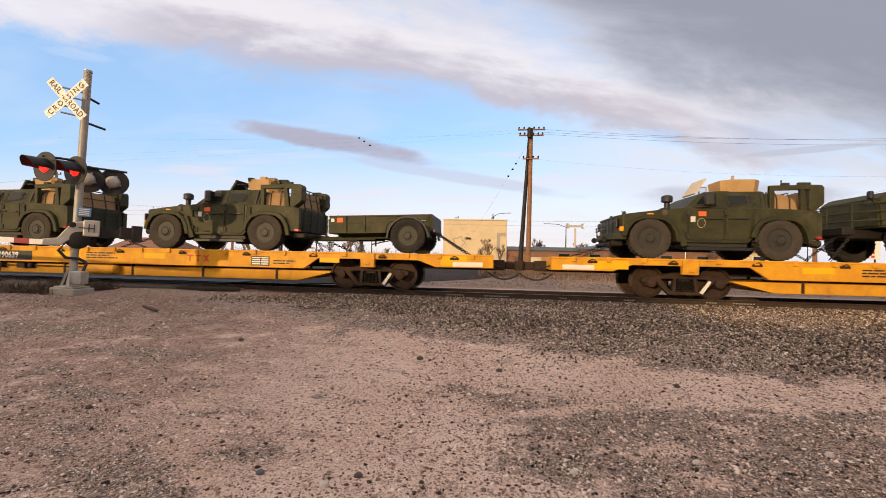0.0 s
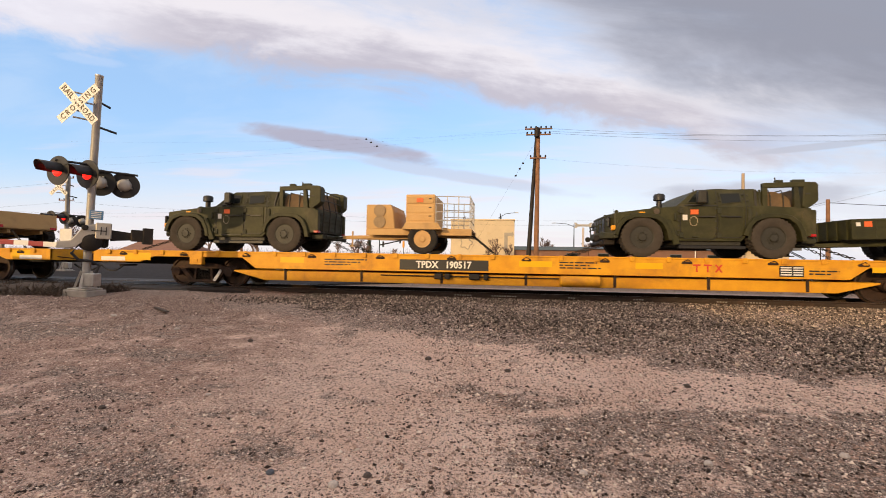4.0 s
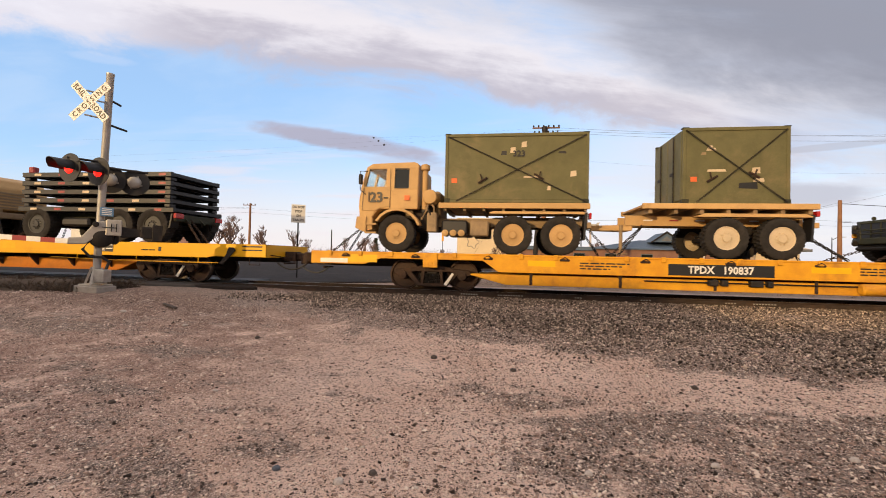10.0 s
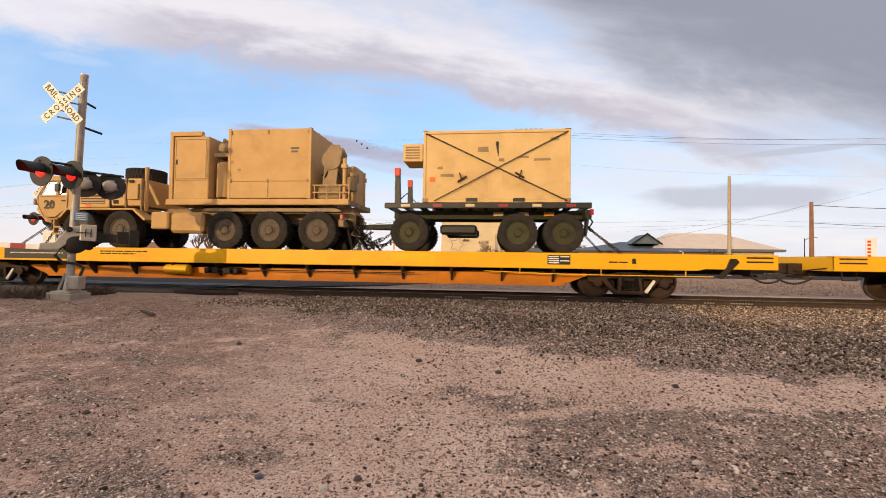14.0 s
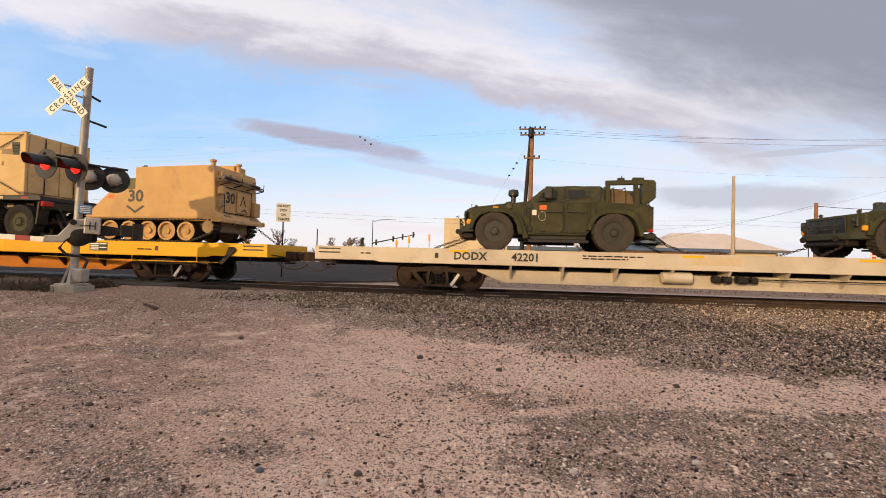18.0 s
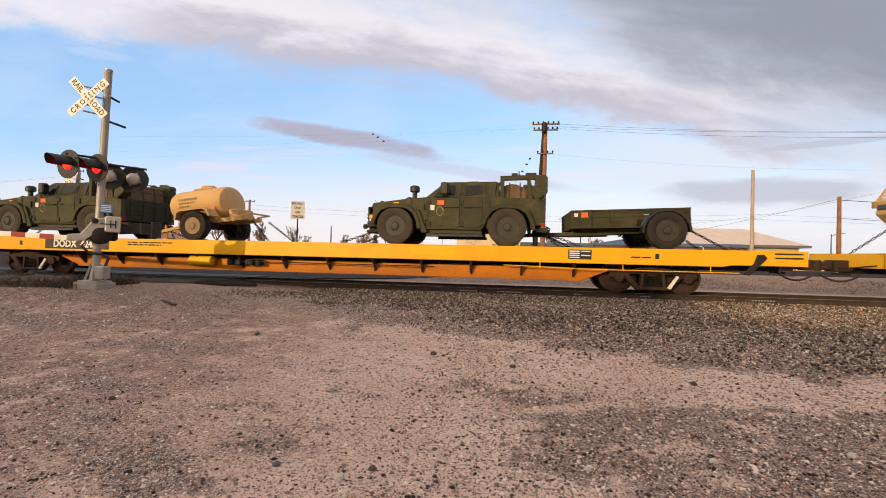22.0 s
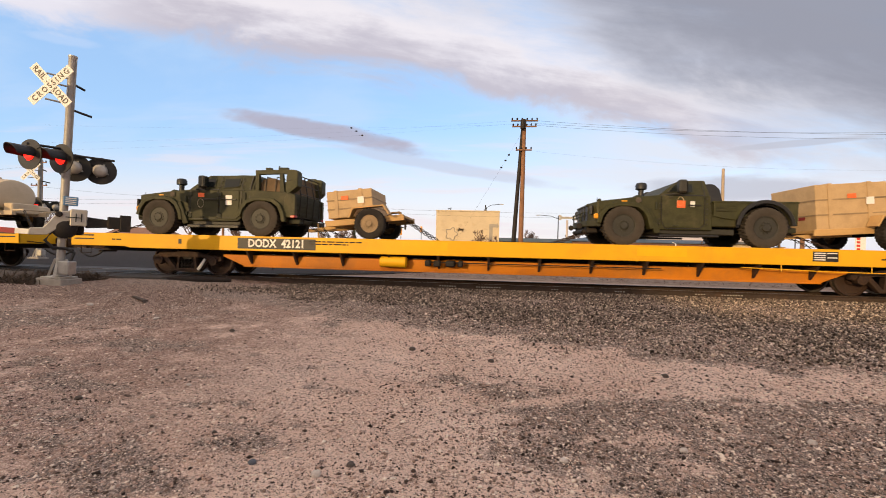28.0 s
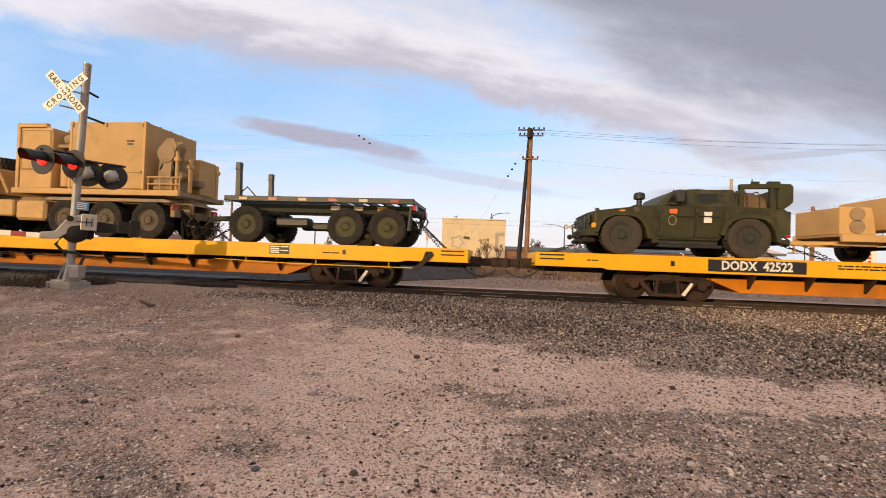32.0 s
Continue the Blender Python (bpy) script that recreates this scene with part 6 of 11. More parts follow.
    for s in (-1, 1):
        lean_in = (1.13, 1.88, 0.10)
        if not armoured:
            side_post(v, "front_pillar", [(f + 0.03, 1.88), (f + 0.17, 2.54), (f + 0.27, 2.54), (f + 0.14, 1.88)], s, *lean_in, paint)
            side_post(v, "door_pillar", [(-0.36, 1.88), (-0.36, 2.54), (-0.10, 2.54), (-0.10, 1.88)], s, *lean_in, paint)
            side_post(v, "rear_pillar", [(0.33, 1.88), (0.33, 2.54), (rear - 0.01, 2.54), (rear - 0.01, 1.88)], s, *lean_in, paint)
            d = side_post(v, "door", [(-1.10, 1.24), (-1.06, 1.96), (-0.22, 1.96), (-0.22, 1.36), (-0.50, 1.34), (-0.66, 1.24)], s, 1.158, *lean_in[1:], paint, 0.03)
            pane(v, "window_pane", [(f + 0.16, 1.93), (f + 0.25, 2.51), (-0.37, 2.51), (-0.37, 1.93)], s, 1.09, *lean_in[1:], GLASS_CLEAR)
            pane(v, "rear_pane", [(-0.09, 1.93), (-0.09, 2.51), (0.32, 2.51), (0.32, 1.93)], s, 1.09, *lean_in[1:], GLASS_DARK)
            gap_lines = [[(-0.23, 1.32), (-0.23, 2.50)], [(-1.08, 1.26), (-1.04, 1.92)], [(-0.10, 1.92), (-0.10, 2.52), (0.33, 2.52), (0.33, 1.92), (-0.10, 1.92)]]
        else:
            side_post(v, "front_pillar", [(f + 0.07, 1.74), (f + 0.42, 2.54), (f + 0.60, 2.54), (f + 0.34, 1.74)], s, *lean_in, paint)
            side_post(v, "door_pillar", [(-0.80, 1.74), (-0.80, 2.52), (-0.72, 2.52), (-0.72, 1.74)], s, *lean_in, RIM_DARK)
            side_post(v, "rear_panel", [(-0.42, 1.74), (-0.42, 2.52), (0.18, 2.52), (0.24, 1.74)], s, *lean_in, paint)
            side_post(v, "window_head", [(f + 0.54, 2.40), (f + 0.60, 2.54), (-0.42, 2.54), (-0.42, 2.42)], s, *lean_in, paint)
            d = side_post(v, "door", [(-1.12, 1.10), (-1.28, 1.58), (-1.18, 1.86), (-0.40, 1.86), (-0.36, 1.50), (-0.62, 1.36), (-0.74, 1.10)], s, 1.165, *lean_in[1:], paint, 0.04)
            for q in ([(f + 0.36, 1.86), (f + 0.56, 2.42), (-0.80, 2.42), (-0.80, 1.86)], [(-0.72, 1.86), (-0.72, 2.42), (-0.43, 2.42), (-0.43, 1.86)]):
                pane(v, "window_pane", q, s, 1.08, *lean_in[1:], GLASS_DARK)
            gap_lines = [[(-1.12, 1.10), (-1.28, 1.58), (-1.18, 1.84)], [(-0.40, 1.84), (-0.36, 1.50), (-0.62, 1.36), (-0.74, 1.10)], [(-0.30, 1.62), (0.10, 1.72)], [(-0.02, 2.0), (-0.02, 2.3)]]
            for k in range(5):
                bm = B()
                box(bm, -1.20 + k * 0.10, -1.15 + k * 0.10, s * 1.145, s * 1.16, 0.98 - 0.0 * k, 1.16, 0.006)
                part("step_slot", bm, BLACK, v)
        for line in gap_lines:
            seam_side(v, line, s, 1.168 if line[0][1] < 1.9 else 1.135, 1.88, 0.10)
        bm = B()
        box(bm, -0.42, -0.28, s * 1.158, s * 1.19, 1.60, 1.64, 0.006)
        part("door_handle", bm, BLACK, d)
        bm = B()
        box(bm, -0.90, -0.86, s * 1.158, s * 1.20, 1.50, 1.80, 0.008)
        part("grab_handle", bm, TAN_DARK, d)
        bm = B()
        box(bm, f + 0.02, f + 0.12, s * 1.24, s * 1.38, 2.0, 2.30, 0.02)
        tube(bm, [(f + 0.2, s * 1.05, 2.44), (f + 0.06, s * 1.32, 2.40), (f + 0.06, s * 1.32, 1.84), (f + 0.2, s * 1.12, 1.7)], 0.014, 6)
        part("mirror", bm, IRON, v)
        bm = B()
        pr = arch(0, 0.56, 0.76, 20, 150 if not armoured else 60, 9) + arch(0, 0.56, 0.68, 20, 150 if not armoured else 60, 9)[::-1]
        prism(bm, pr, s * 0.82, s * 1.20, bev=0.008)
        part("wheel_guard", bm, paint, v)
        bm = B()
        box(bm, f - 0.05, f + 0.02, s * 0.62, s * 0.92, 1.12, 1.30, 0.02)
        part("headlight", bm, LENS, v)
        bm = B()
        for k in range(2):
            box(bm, -0.95, -0.62, s * 1.08, s * 1.2, 0.55 + 0.26 * k, 0.60 + 0.26 * k)
        box(bm, -0.98, -0.94, s * 1.06, s * 1.2, 0.55, 1.05)
        part("cab_step", bm, paint, v)
    bm = B()
    if armoured:
        prism(bm, [(f - 0.35, 1.0), (f - 0.40, 0.78), (f - 0.05, 0.48), (f + 0.55, 0.48), (f + 0.6, 1.0)], -1.14, 1.14, bev=0.02)
    else:
        prism(bm, [(f - 0.10, 1.06), (f - 0.14, 0.72), (f + 0.10, 0.60), (f + 0.40, 0.66), (f + 0.40, 1.06)], -1.14, 1.14, bev=0.02)
    part("front_bumper", bm, paint, v)
    bm = B()
    for i in range(5):
        box(bm, f - 0.045, f - 0.01, -0.5, 0.5, 1.34 + i * 0.05, 1.36 + i * 0.05)
    part("grille", bm, BLACK, v)
    # stack, engine bits behind the cab
    bm = B()
    if armoured:
        tube(bm, [(0.50, -0.95, 1.90), (0.50, -0.95, 2.50), (0.54, -0.95, 2.66), (0.68, -0.95, 2.74)], [0.12, 0.11, 0.12, 0.10], 12)
        part("exhaust_pipe", bm, BLACK, v, smooth=True)
        bm = B()
        lathe(bm, [(0.08, -0.28), (0.22, -0.26), (0.25, -0.20), (0.25, 0.30), (0.10, 0.32)], 0.66, -0.90, 1.70, "y", 18)
        part("air_cleaner", bm, paint, v, smooth=True)
        for k, (xa, za, xb, zb) in enumerate(((0.20, 1.1, 0.42, 1.62), (0.42, 0.9, 0.60, 1.5), (0.02, 1.3, 0.40, 1.42), (0.72, 0.8, 0.82, 1.5))):
            bm = B()
            tube(bm, [(xa, -0.98, za), ((xa + xb) / 2 + 0.08, -1.06, (za + zb) / 2), (xb, -0.96, zb)], 0.045, 6)
            part("engine_hose", bm, IRON if k % 2 else TAN_DARK, v)
        bm = B()
        box(bm, 0.92, 1.22, -1.08, 0.9, 1.46, 2.02, 0.04)
    else:
        lathe(bm, [(0.10, -0.26), (0.20, -0.24), (0.22, -0.20), (0.22, 0.30), (0.10, 0.32)], 0.98, -0.92, 1.66, "y", 18)
        part("air_cleaner", bm, paint, v, smooth=True)
        bm = B()
        tube(bm, [(0.80, -0.95, 1.30), (0.80, -0.95, 2.40), (0.82, -0.95, 2.52)], 0.085, 10)
        lathe(bm, [(0.10, 0.0), (0.14, 0.03), (0.14, 0.16), (0.06, 0.20)], 0.80, -0.95, 2.46, "z", 12)
        part("air_intake", bm, paint, v, smooth=True)
        for k, (xa, za, xb, zb) in enumerate(((0.72, 1.0, 0.92, 1.5), (1.02, 0.9, 0.86, 1.4), (1.10, 1.2, 1.0, 1.5))):
            bm = B()
            tube(bm, [(xa, -1.02, za), ((xa + xb) / 2 + 0.06, -1.08, (za + zb) / 2), (xb, -1.0, zb)], 0.035, 6)
            part("engine_hose", bm, IRON if k % 2 else TAN_DARK, v)
        bm = B()
        box(bm, 0.92, 1.22, -0.6, 0.9, 1.1, 1.9, 0.05)
        box(bm, 0.90, 1.2, -1.1, -0.7, 0.62, 1.2, 0.03)
    part("engine_cover", bm, TAN_DARK, v)
    bm = B()
    box(bm, -0.70, 1.10, -0.72, 0.72, 0.70, 1.46, 0.05)
    part("engine_block", bm, IRON, v)
    for k, (xx, zz, rr) in enumerate(((0.30, 1.22, 0.12), (0.55, 1.05, 0.09), (0.05, 1.05, 0.08), (0.78, 1.28, 0.10))):
        bm = B()
        lathe(bm, [(rr * 0.5, -0.16), (rr, -0.14), (rr, 0.0)], xx, -0.74, zz, "y", 12)
        part("engine_fitting", bm, (TAN_DARK, RUST, TAN_DARK, BLACK)[k], v, smooth=True)
    if armoured:
        w = wheel(v, 1.0, 0.3, 0.56, 0.38, TAN_DARK, 22, 2.05)
        w.name = "spare_wheel"
        w.matrix_basis = Matrix.Translation((1.02, 0.35, 2.05)) @ Matrix.Rotation(radians(90), 4, "Z")
        for yy in (-0.10, 0.80):
            bm = B()
            tube(bm, [(1.30, yy, 1.40), (1.32, yy, 2.30), (1.10, yy, 2.66)], 0.035, 6)
            part("spare_carrier", bm, RIM_DARK, v)
    frame_rails(v, f + 0.3, 5.55, 0.82, 1.08, TAN_DARK)
    for i, (xs, w, hh, m) in enumerate(((1.35, 0.75, 0.42, BLACK), (2.18, 0.55, 0.46, TAN_DARK))):
        for s in (-1, 1):
            bm = B()
            box(bm, xs, xs + w, s * 0.6, s * 1.08, 0.98 - hh, 0.98, 0.04)
            part("fuel_tank" if i == 0 else "tool_box", bm, m if s < 0 else TAN_DARK, v)
    for k in range(3):
        bm = B()
        lathe(bm, [(0.06, -0.02), (0.10, 0.0), (0.10, 0.42), (0.06, 0.44)], 1.45 + 0.24 * k, -1.1, 0.60, "y", 12)
        part("air_reservoir", bm, paint, v, smooth=True)
    for xa in ax:
        for s in (-1, 1):
            wheel(v, xa, s * 1.02, 0.56, 0.38, {"dropside": GREEN_DARK, "cover": GREEN_DARK}.get(body, TAN), 22)
        bm = B()
        cyl(bm, 0.08, -0.9, 0.9, xa, 0, 0.56, "y", 8)
        lathe(bm, [(0.08, -0.22), (0.22, -0.1), (0.22, 0.1), (0.08, 0.22)], xa, 0, 0.56, "y", 10)
        part("axle", bm, IRON, v)
    # body
    z = 1.42
    bm = B()
    box(bm, 1.28, 5.52, -1.18, 1.18, z - 0.05, z + 0.02, 0.008)
    part("bed", bm, paint, v)
    for i in range(8):
        bm = B()
        xx = 1.4 + i * 0.57
        box(bm, xx, xx + 0.08, -1.10, 1.10, z - 0.16, z - 0.05)
        part("bed_beam", bm, TAN_DARK, v)
    for s in (-1, 1):
        bm = B()
        box(bm, 1.26, 5.54, s * 1.10, s * 1.21, z - 0.10, z + 0.06, 0.01)
        part("bed_rail", bm, paint, v)
    for s in (-1, 1):
        bm = B()
        prism(bm, [(2.75, 1.20), (2.85, 1.24), (5.35, 1.24), (5.45, 1.20), (5.45, 1.17), (2.75, 1.17)], s * 0.8, s * 1.2)
        part("wheel_guard", bm, paint, v)
    if body in ("dropside", "cover"):
        for s in (-1, 1):
            for xa, xb in ((1.30, 3.02), (3.06, 5.50)):
                for k in range(3):
                    bm = B()
                    box(bm, xa, xb, s * 1.17, s * 1.20, z + 0.05 + k * 0.165, z + 0.20 + k * 0.165, 0.006)
                    part("side_board", bm, GREEN_DARK, v, "dark green slatted board")
                for xx in (xa + 0.05, (xa + xb) / 2, xb - 0.05):
                    bm = B()
                    box(bm, xx - 0.03, xx + 0.03, s * 1.195, s * 1.225, z, z + 0.54)
                    part("stake", bm, GREEN_DARK, v)
        for xx in (1.30, 5.50):
            bm = B()
            box(bm, xx - 0.02, xx + 0.02, -1.17, 1.17, z + 0.04, z + 0.54, 0.006)
            part("end_board", bm, GREEN_DARK, v)
        bm = B()
        for s in (-1, 1):
            tube(bm, [(3.06, s * 1.15, z + 0.5), (3.06, s * 1.15, 2.42), (5.45, s * 1.15, 2.42), (5.45, s * 1.15, z + 0.5)], 0.025, 6)
        for i in range(4):
            box(bm, 3.06, 5.45, -1.15 + i * 0.02, -1.13 + i * 0.02, 2.34, 2.44)
        part("bow_rail", bm, GREEN_DARK, v)
    bm = B()
    box(bm, 5.46, 5.58, -1.15, 1.15, 0.78, 0.95, 0.015)
    box(bm, 5.50, 5.60, -0.5, 0.5, 0.98, 1.3, 0.015)
    part("rear_crossmember", bm, TAN_DARK, v)
    for s in (-1, 1):
        bm = B()
        box(bm, 5.54, 5.60, s * 0.85, s * 1.1, 1.05, 1.22, 0.01)
        part("tail_lamp", bm, RED_DULL, v, "red lamp")
        bm = B()
        prism(bm, [(5.36, 0.45), (5.42, 0.45), (5.46, 1.2), (5.40, 1.2)], s * 0.84, s * 1.2)
        part("mud_flap", bm, BLACK, v)
    if number:
        lettering("tactical_number", number, 0.42, BLACK, v, pose(-0.64, -1.176, 1.62))
    plate(v, "placard", 0.30 if number else -0.72, 1.62, 0.16, 0.14, -1.176, ORANGE_TAG, "orange paper tag")
    fx = f - 0.1
    tie_downs(v, [((fx, -0.6, 0.75), (fx - 0.75, -0.95, 0.03)), ((fx, 0.6, 0.75), (fx - 0.75, 0.95, 0.03)), ((fx, -0.45, 0.75), (fx - 0.55, -0.2, 0.03)), ((5.55, -0.5, 0.85), (6.2, -0.95, 0.03)), ((5.55, 0.5, 0.85), (6.2, 0.95, 0.03))])
    return place(v, x, deck)


def cargo_trailer_tandem(x, deck, sides):
    v = thing("tandem_trailer", "sand-tan tandem cargo trailer with slatted sides" if sides else "sand-tan tandem flatbed trailer", "trailer", "tandem trailers")
    z = 1.46
    bm = B()
    box(bm, -2.10, 2.20, -1.18, 1.18, z - 0.06, z, 0.008)
    for s in (-1, 1):
        box(bm, -2.12, 2.22, s * 1.08, s * 1.21, z - 0.12, z + 0.03, 0.01)
    part("bed", bm, TAN, v)
    for i in range(7):
        bm = B()
        xx = -1.95 + i * 0.66
        box(bm, xx, xx + 0.10, -1.1, 1.1, z - 0.24, z - 0.06)
        part("cross_beam", bm, TAN_DARK, v)
    frame_rails(v, -2.4, 2.15, 0.92, 1.22, TAN)
    bm = B()
    prism(bm, [(-3.3, -0.08), (-3.3, 0.08), (-2.2, 0.46), (-2.2, -0.46)], 0.78, 0.94, "z", 0.01)
    part("drawbar", bm, TAN, v)
    bm = B()
    tube(bm, [(-2.5, -0.4, 0.95), (-2.5, -0.4, 0.12)], 0.05, 8)
    box(bm, -2.65, -2.35, -0.55, -0.25, 0.08, 0.12)
    part("landing_leg", bm, TAN_DARK, v)
    for s in (-1, 1):
        bm = B()
        prism(bm, [(-0.70, 1.16), (-0.55, 1.22), (1.90, 1.22), (2.05, 1.16), (2.05, 1.13), (-0.70, 1.13)], s * 0.78, s * 1.2)
        part("wheel_guard", bm, TAN, v)
        bm = B()
        box(bm, 2.18, 2.26, s * 0.85, s * 1.15, 1.16, 1.30, 0.01)
        part("tail_lamp", bm, RED_DULL, v, "red lamp")
        bm = B()
        prism(bm, [(2.02, 0.5), (2.07, 0.5), (2.12, 1.2), (2.06, 1.2)], s * 0.80, s * 1.18)
        part("mud_flap", bm, BLACK, v)
        for k in range(6):
            bm = B()
            box(bm, -1.9 + k * 0.7, -1.66 + k * 0.7, s * 0.47, s * 0.485, 1.06, 1.10)
            part("reflective_tape", bm, RED_DARK if k % 2 else WHITE, v)
        bm = B()
        box(bm, 0.45, 0.9, s * 0.5, s * 0.62, 0.68, 0.90, 0.02)
        tube(bm, [(-0.1, s * 0.55, 0.66), (0.66, s * 0.55, 0.86), (1.45, s * 0.55, 0.66)], 0.05, 6)
        part("leaf_spring", bm, IRON, v)
    bm = B()
    box(bm, 2.10, 2.24, -1.15, 1.15, 0.86, 1.0, 0.015)
    for yy in (-0.9, -0.5, 0.5, 0.9):
        box(bm, 2.12, 2.2, yy - 0.05, yy + 0.05, 0.9, 1.4)
    part("rear_crossmember", bm, TAN, v)
    if sides:
        for s in (-1, 1):
            for xa, xb in ((-2.10, 0.03), (0.07, 2.20)):
                for k in range(4):
                    bm = B()
                    box(bm, xa, xb, s * 1.17, s * 1.20, z + 0.04 + k * 0.128, z + 0.16 + k * 0.128, 0.006)
                    part("side_board", bm, TAN, v)
                for xx in (xa + 0.04, xb - 0.04):
                    bm = B()
                    box(bm, xx - 0.03, xx + 0.03, s * 1.195, s * 1.225, z, z + 0.56)
                    part("stake", bm, TAN, v)
        for xx in (-2.10, 2.18):
            for k in range(4):
                bm = B()
                box(bm, xx - 0.015, xx + 0.015, -1.17, 1.17, z + 0.04 + k * 0.128, z + 0.16 + k * 0.128, 0.006)
                part("end_board", bm, TAN, v)
    for xa in (0.0, 1.35):
        for s in (-1, 1):
            wheel(v, xa, s * 1.02, 0.56, 0.36, SAND_WHITE, 22)
        bm = B()
        cyl(bm, 0.07, -0.9, 0.9, xa, 0, 0.56, "y", 8)
        part("axle", bm, IRON, v)
    tie_downs(v, [((2.15, -0.5, 0.8), (3.0, -0.95, 0.03)), ((2.15, 0.5, 0.8), (3.0, 0.95, 0.03)), ((2.15, -0.35, 0.8), (3.15, -0.8, 0.03)), ((-1.9, -0.45, 0.95), (-2.7, -0.95, 0.03)), ((-1.7, 0.45, 0.95), (-2.5, 0.95, 0.03))])
    return place(v, x, deck)


# ---- containers ----
def container(x, deck, x0, x1, z0, z1, paint, label, half=1.15, marks="", ac=False, forks=True, cross=True):
    """Steel shelter box from x0 to x1 along the truck it rides on."""
    v = thing("container", label, "container", "containers")
    L, H = x1 - x0, z1 - z0
    base = z0
    bm = B()
    box(bm, x0 + 0.03, x1 - 0.03, -half + 0.03, half - 0.03, 0.03, H - 0.03)
    part("shell", bm, paint, v)
    for s in (-1, 1):
        for xx in (x0, x1 - 0.09):
            bm = B()
            box(bm, xx, xx + 0.09, s * half, s * (half - 0.09), 0.0, H, 0.012)
            part("corner_post", bm, paint, v)
        for zz in (0.0, H - 0.09):
            bm = B()
            box(bm, x0 + 0.08, x1 - 0.08, s * half, s * (half - 0.07), zz, zz + 0.09, 0.01)
            part("side_rail", bm, paint, v)
        bm = B()
        box(bm, x0 + 0.09, x1 - 0.09, s * (half - 0.028), s * (half - 0.024), 0.10, H - 0.10)
        part("side_panel", bm, paint, v)
        if forks:
            for k in (0.34, 0.66):
                bm = B()
                xx = x0 + L * k
                box(bm, xx - 0.17, xx + 0.17, s * (half + 0.003), s * (half - 0.05), 0.02, 0.13)
                part("fork_pocket", bm, BLACK, v)
        for xx in (x0, x1):
            for zz in (0.0, H):
                bm = B()
                box(bm, xx - 0.012 if xx == x0 else xx - 0.16, xx + 0.16 if xx == x0 else xx + 0.012, s * (half + 0.012), s * (half - 0.15), zz - 0.012 if zz else 0.0, zz + 0.012 if zz else 0.12, 0.01)
                part("corner_casting", bm, TAN_DARK if paint is SHELTER_TAN else GREEN_DARK, v)
    # doors and lock bars at both ends
    for xx, d in ((x1, 1), (x0, -1)):
        for y0, y1 in ((-half + 0.12, -0.02), (0.02, half - 0.12)):
            bm = B()
            box(bm, xx - 0.03 * d, xx + 0.008 * d, y0, y1, 0.10, H - 0.10, 0.01)
            e = part("end_door", bm, paint, v)
            bm = B()
            ym = (y0 + y1) / 2
            tube(bm, [(xx + 0.03 * d, ym, 0.08), (xx + 0.03 * d, ym, H - 0.08)], 0.018, 6)
            box(bm, xx + 0.01 * d, xx + 0.05 * d, ym - 0.02, ym + 0.22, H * 0.42, H * 0.46)
            part("lock_bar", bm, IRON, e)
    if ac:
        bm = B()
        box(bm, x0 - 0.62, x0 - 0.02, -half + 0.06, -0.1, H - 0.88, H - 0.36, 0.02)
        u = part("air_conditioner", bm, paint, v)
        for i in range(5):
            bm = B()
            box(bm, x0 - 0.54, x0 - 0.12, -half + 0.045, -half + 0.06, H - 0.80 + i * 0.08, H - 0.76 + i * 0.08)
            part("louvre", bm, TAN_DARK, u)
    yf = -half - 0.016
    if cross:
        for (xa, za), (xb, zb) in (((x0 + 0.08, H - 0.08), (x1 - 0.10, 0.04)), ((x1 - 0.08, H - 0.08), (x0 + 0.35, 0.04))):
            bm = B()
            chain(bm, (xa, yf, za), (xb, yf - 0.03, zb), 0.055, 0.0055)
            part("lashing_chain", bm, IRON, v)
        for k, dd in ((0.27, -0.06), (0.66, 0.06)):
            bm = B()
            xx, zz = x0 + L * k, H * (0.33 if k < 0.5 else 0.36)
            tube(bm, [(xx, yf - 0.03, zz - 0.05), (xx + dd, yf - 0.05, zz + 0.16)], 0.02, 6)
            tube(bm, [(xx - 0.12, yf - 0.02, zz - 0.10 * (1 if k < 0.5 else -1)), (xx + 0.14, yf - 0.02, zz + 0.06 * (1 if k < 0.5 else -1))], 0.03, 6)
            part("chain_binder", bm, RUST, v)
    if marks == "323":
        lettering("stencil_number", "323", 0.24, BLACK, v, pose((x0 + x1) / 2 + 0.1, -half - 0.002, H * 0.70))
    rnd = random.Random(int(x * 10))
    for k in range(7):
        w, h = rnd.uniform(0.08, 0.5), rnd.uniform(0.05, 0.18)
        m = rnd.choice([SAND_WHITE, BLACK, SAND_WHITE, TAN_DARK]) if paint is BOX_GREEN else rnd.choice([TAN_DARK, SAND_WHITE, TAN_DARK])
        xx, zz = rnd.uniform(x0 + 0.4, x1 - 0.5), rnd.uniform(0.3, H - 0.3)
        bm = B()
        ang = rnd.uniform(-0.2, 0.2)
        prism(bm, [(xx, zz), (xx + w, zz + ang * 0.1), (xx + w * 0.95, zz + h), (xx + 0.02, zz + h * 0.9)], -half + 0.018, -half + 0.022)
        part("paint_patch", bm, m, v)
    if paint is SHELTER_TAN:
        bm = B()
        for i in range(4):
            box(bm, (x1 - 0.55 if marks != "mid" else (x0 + x1) / 2) + 0.02 * i, (x1 - 0.25 if marks != "mid" else (x0 + x1) / 2 + 0.09), -half + 0.014, -half + 0.018, H * 0.78 - i * 0.10, H * 0.84 - i * 0.10)
        part("stencil_marks", bm, BLACK, v)
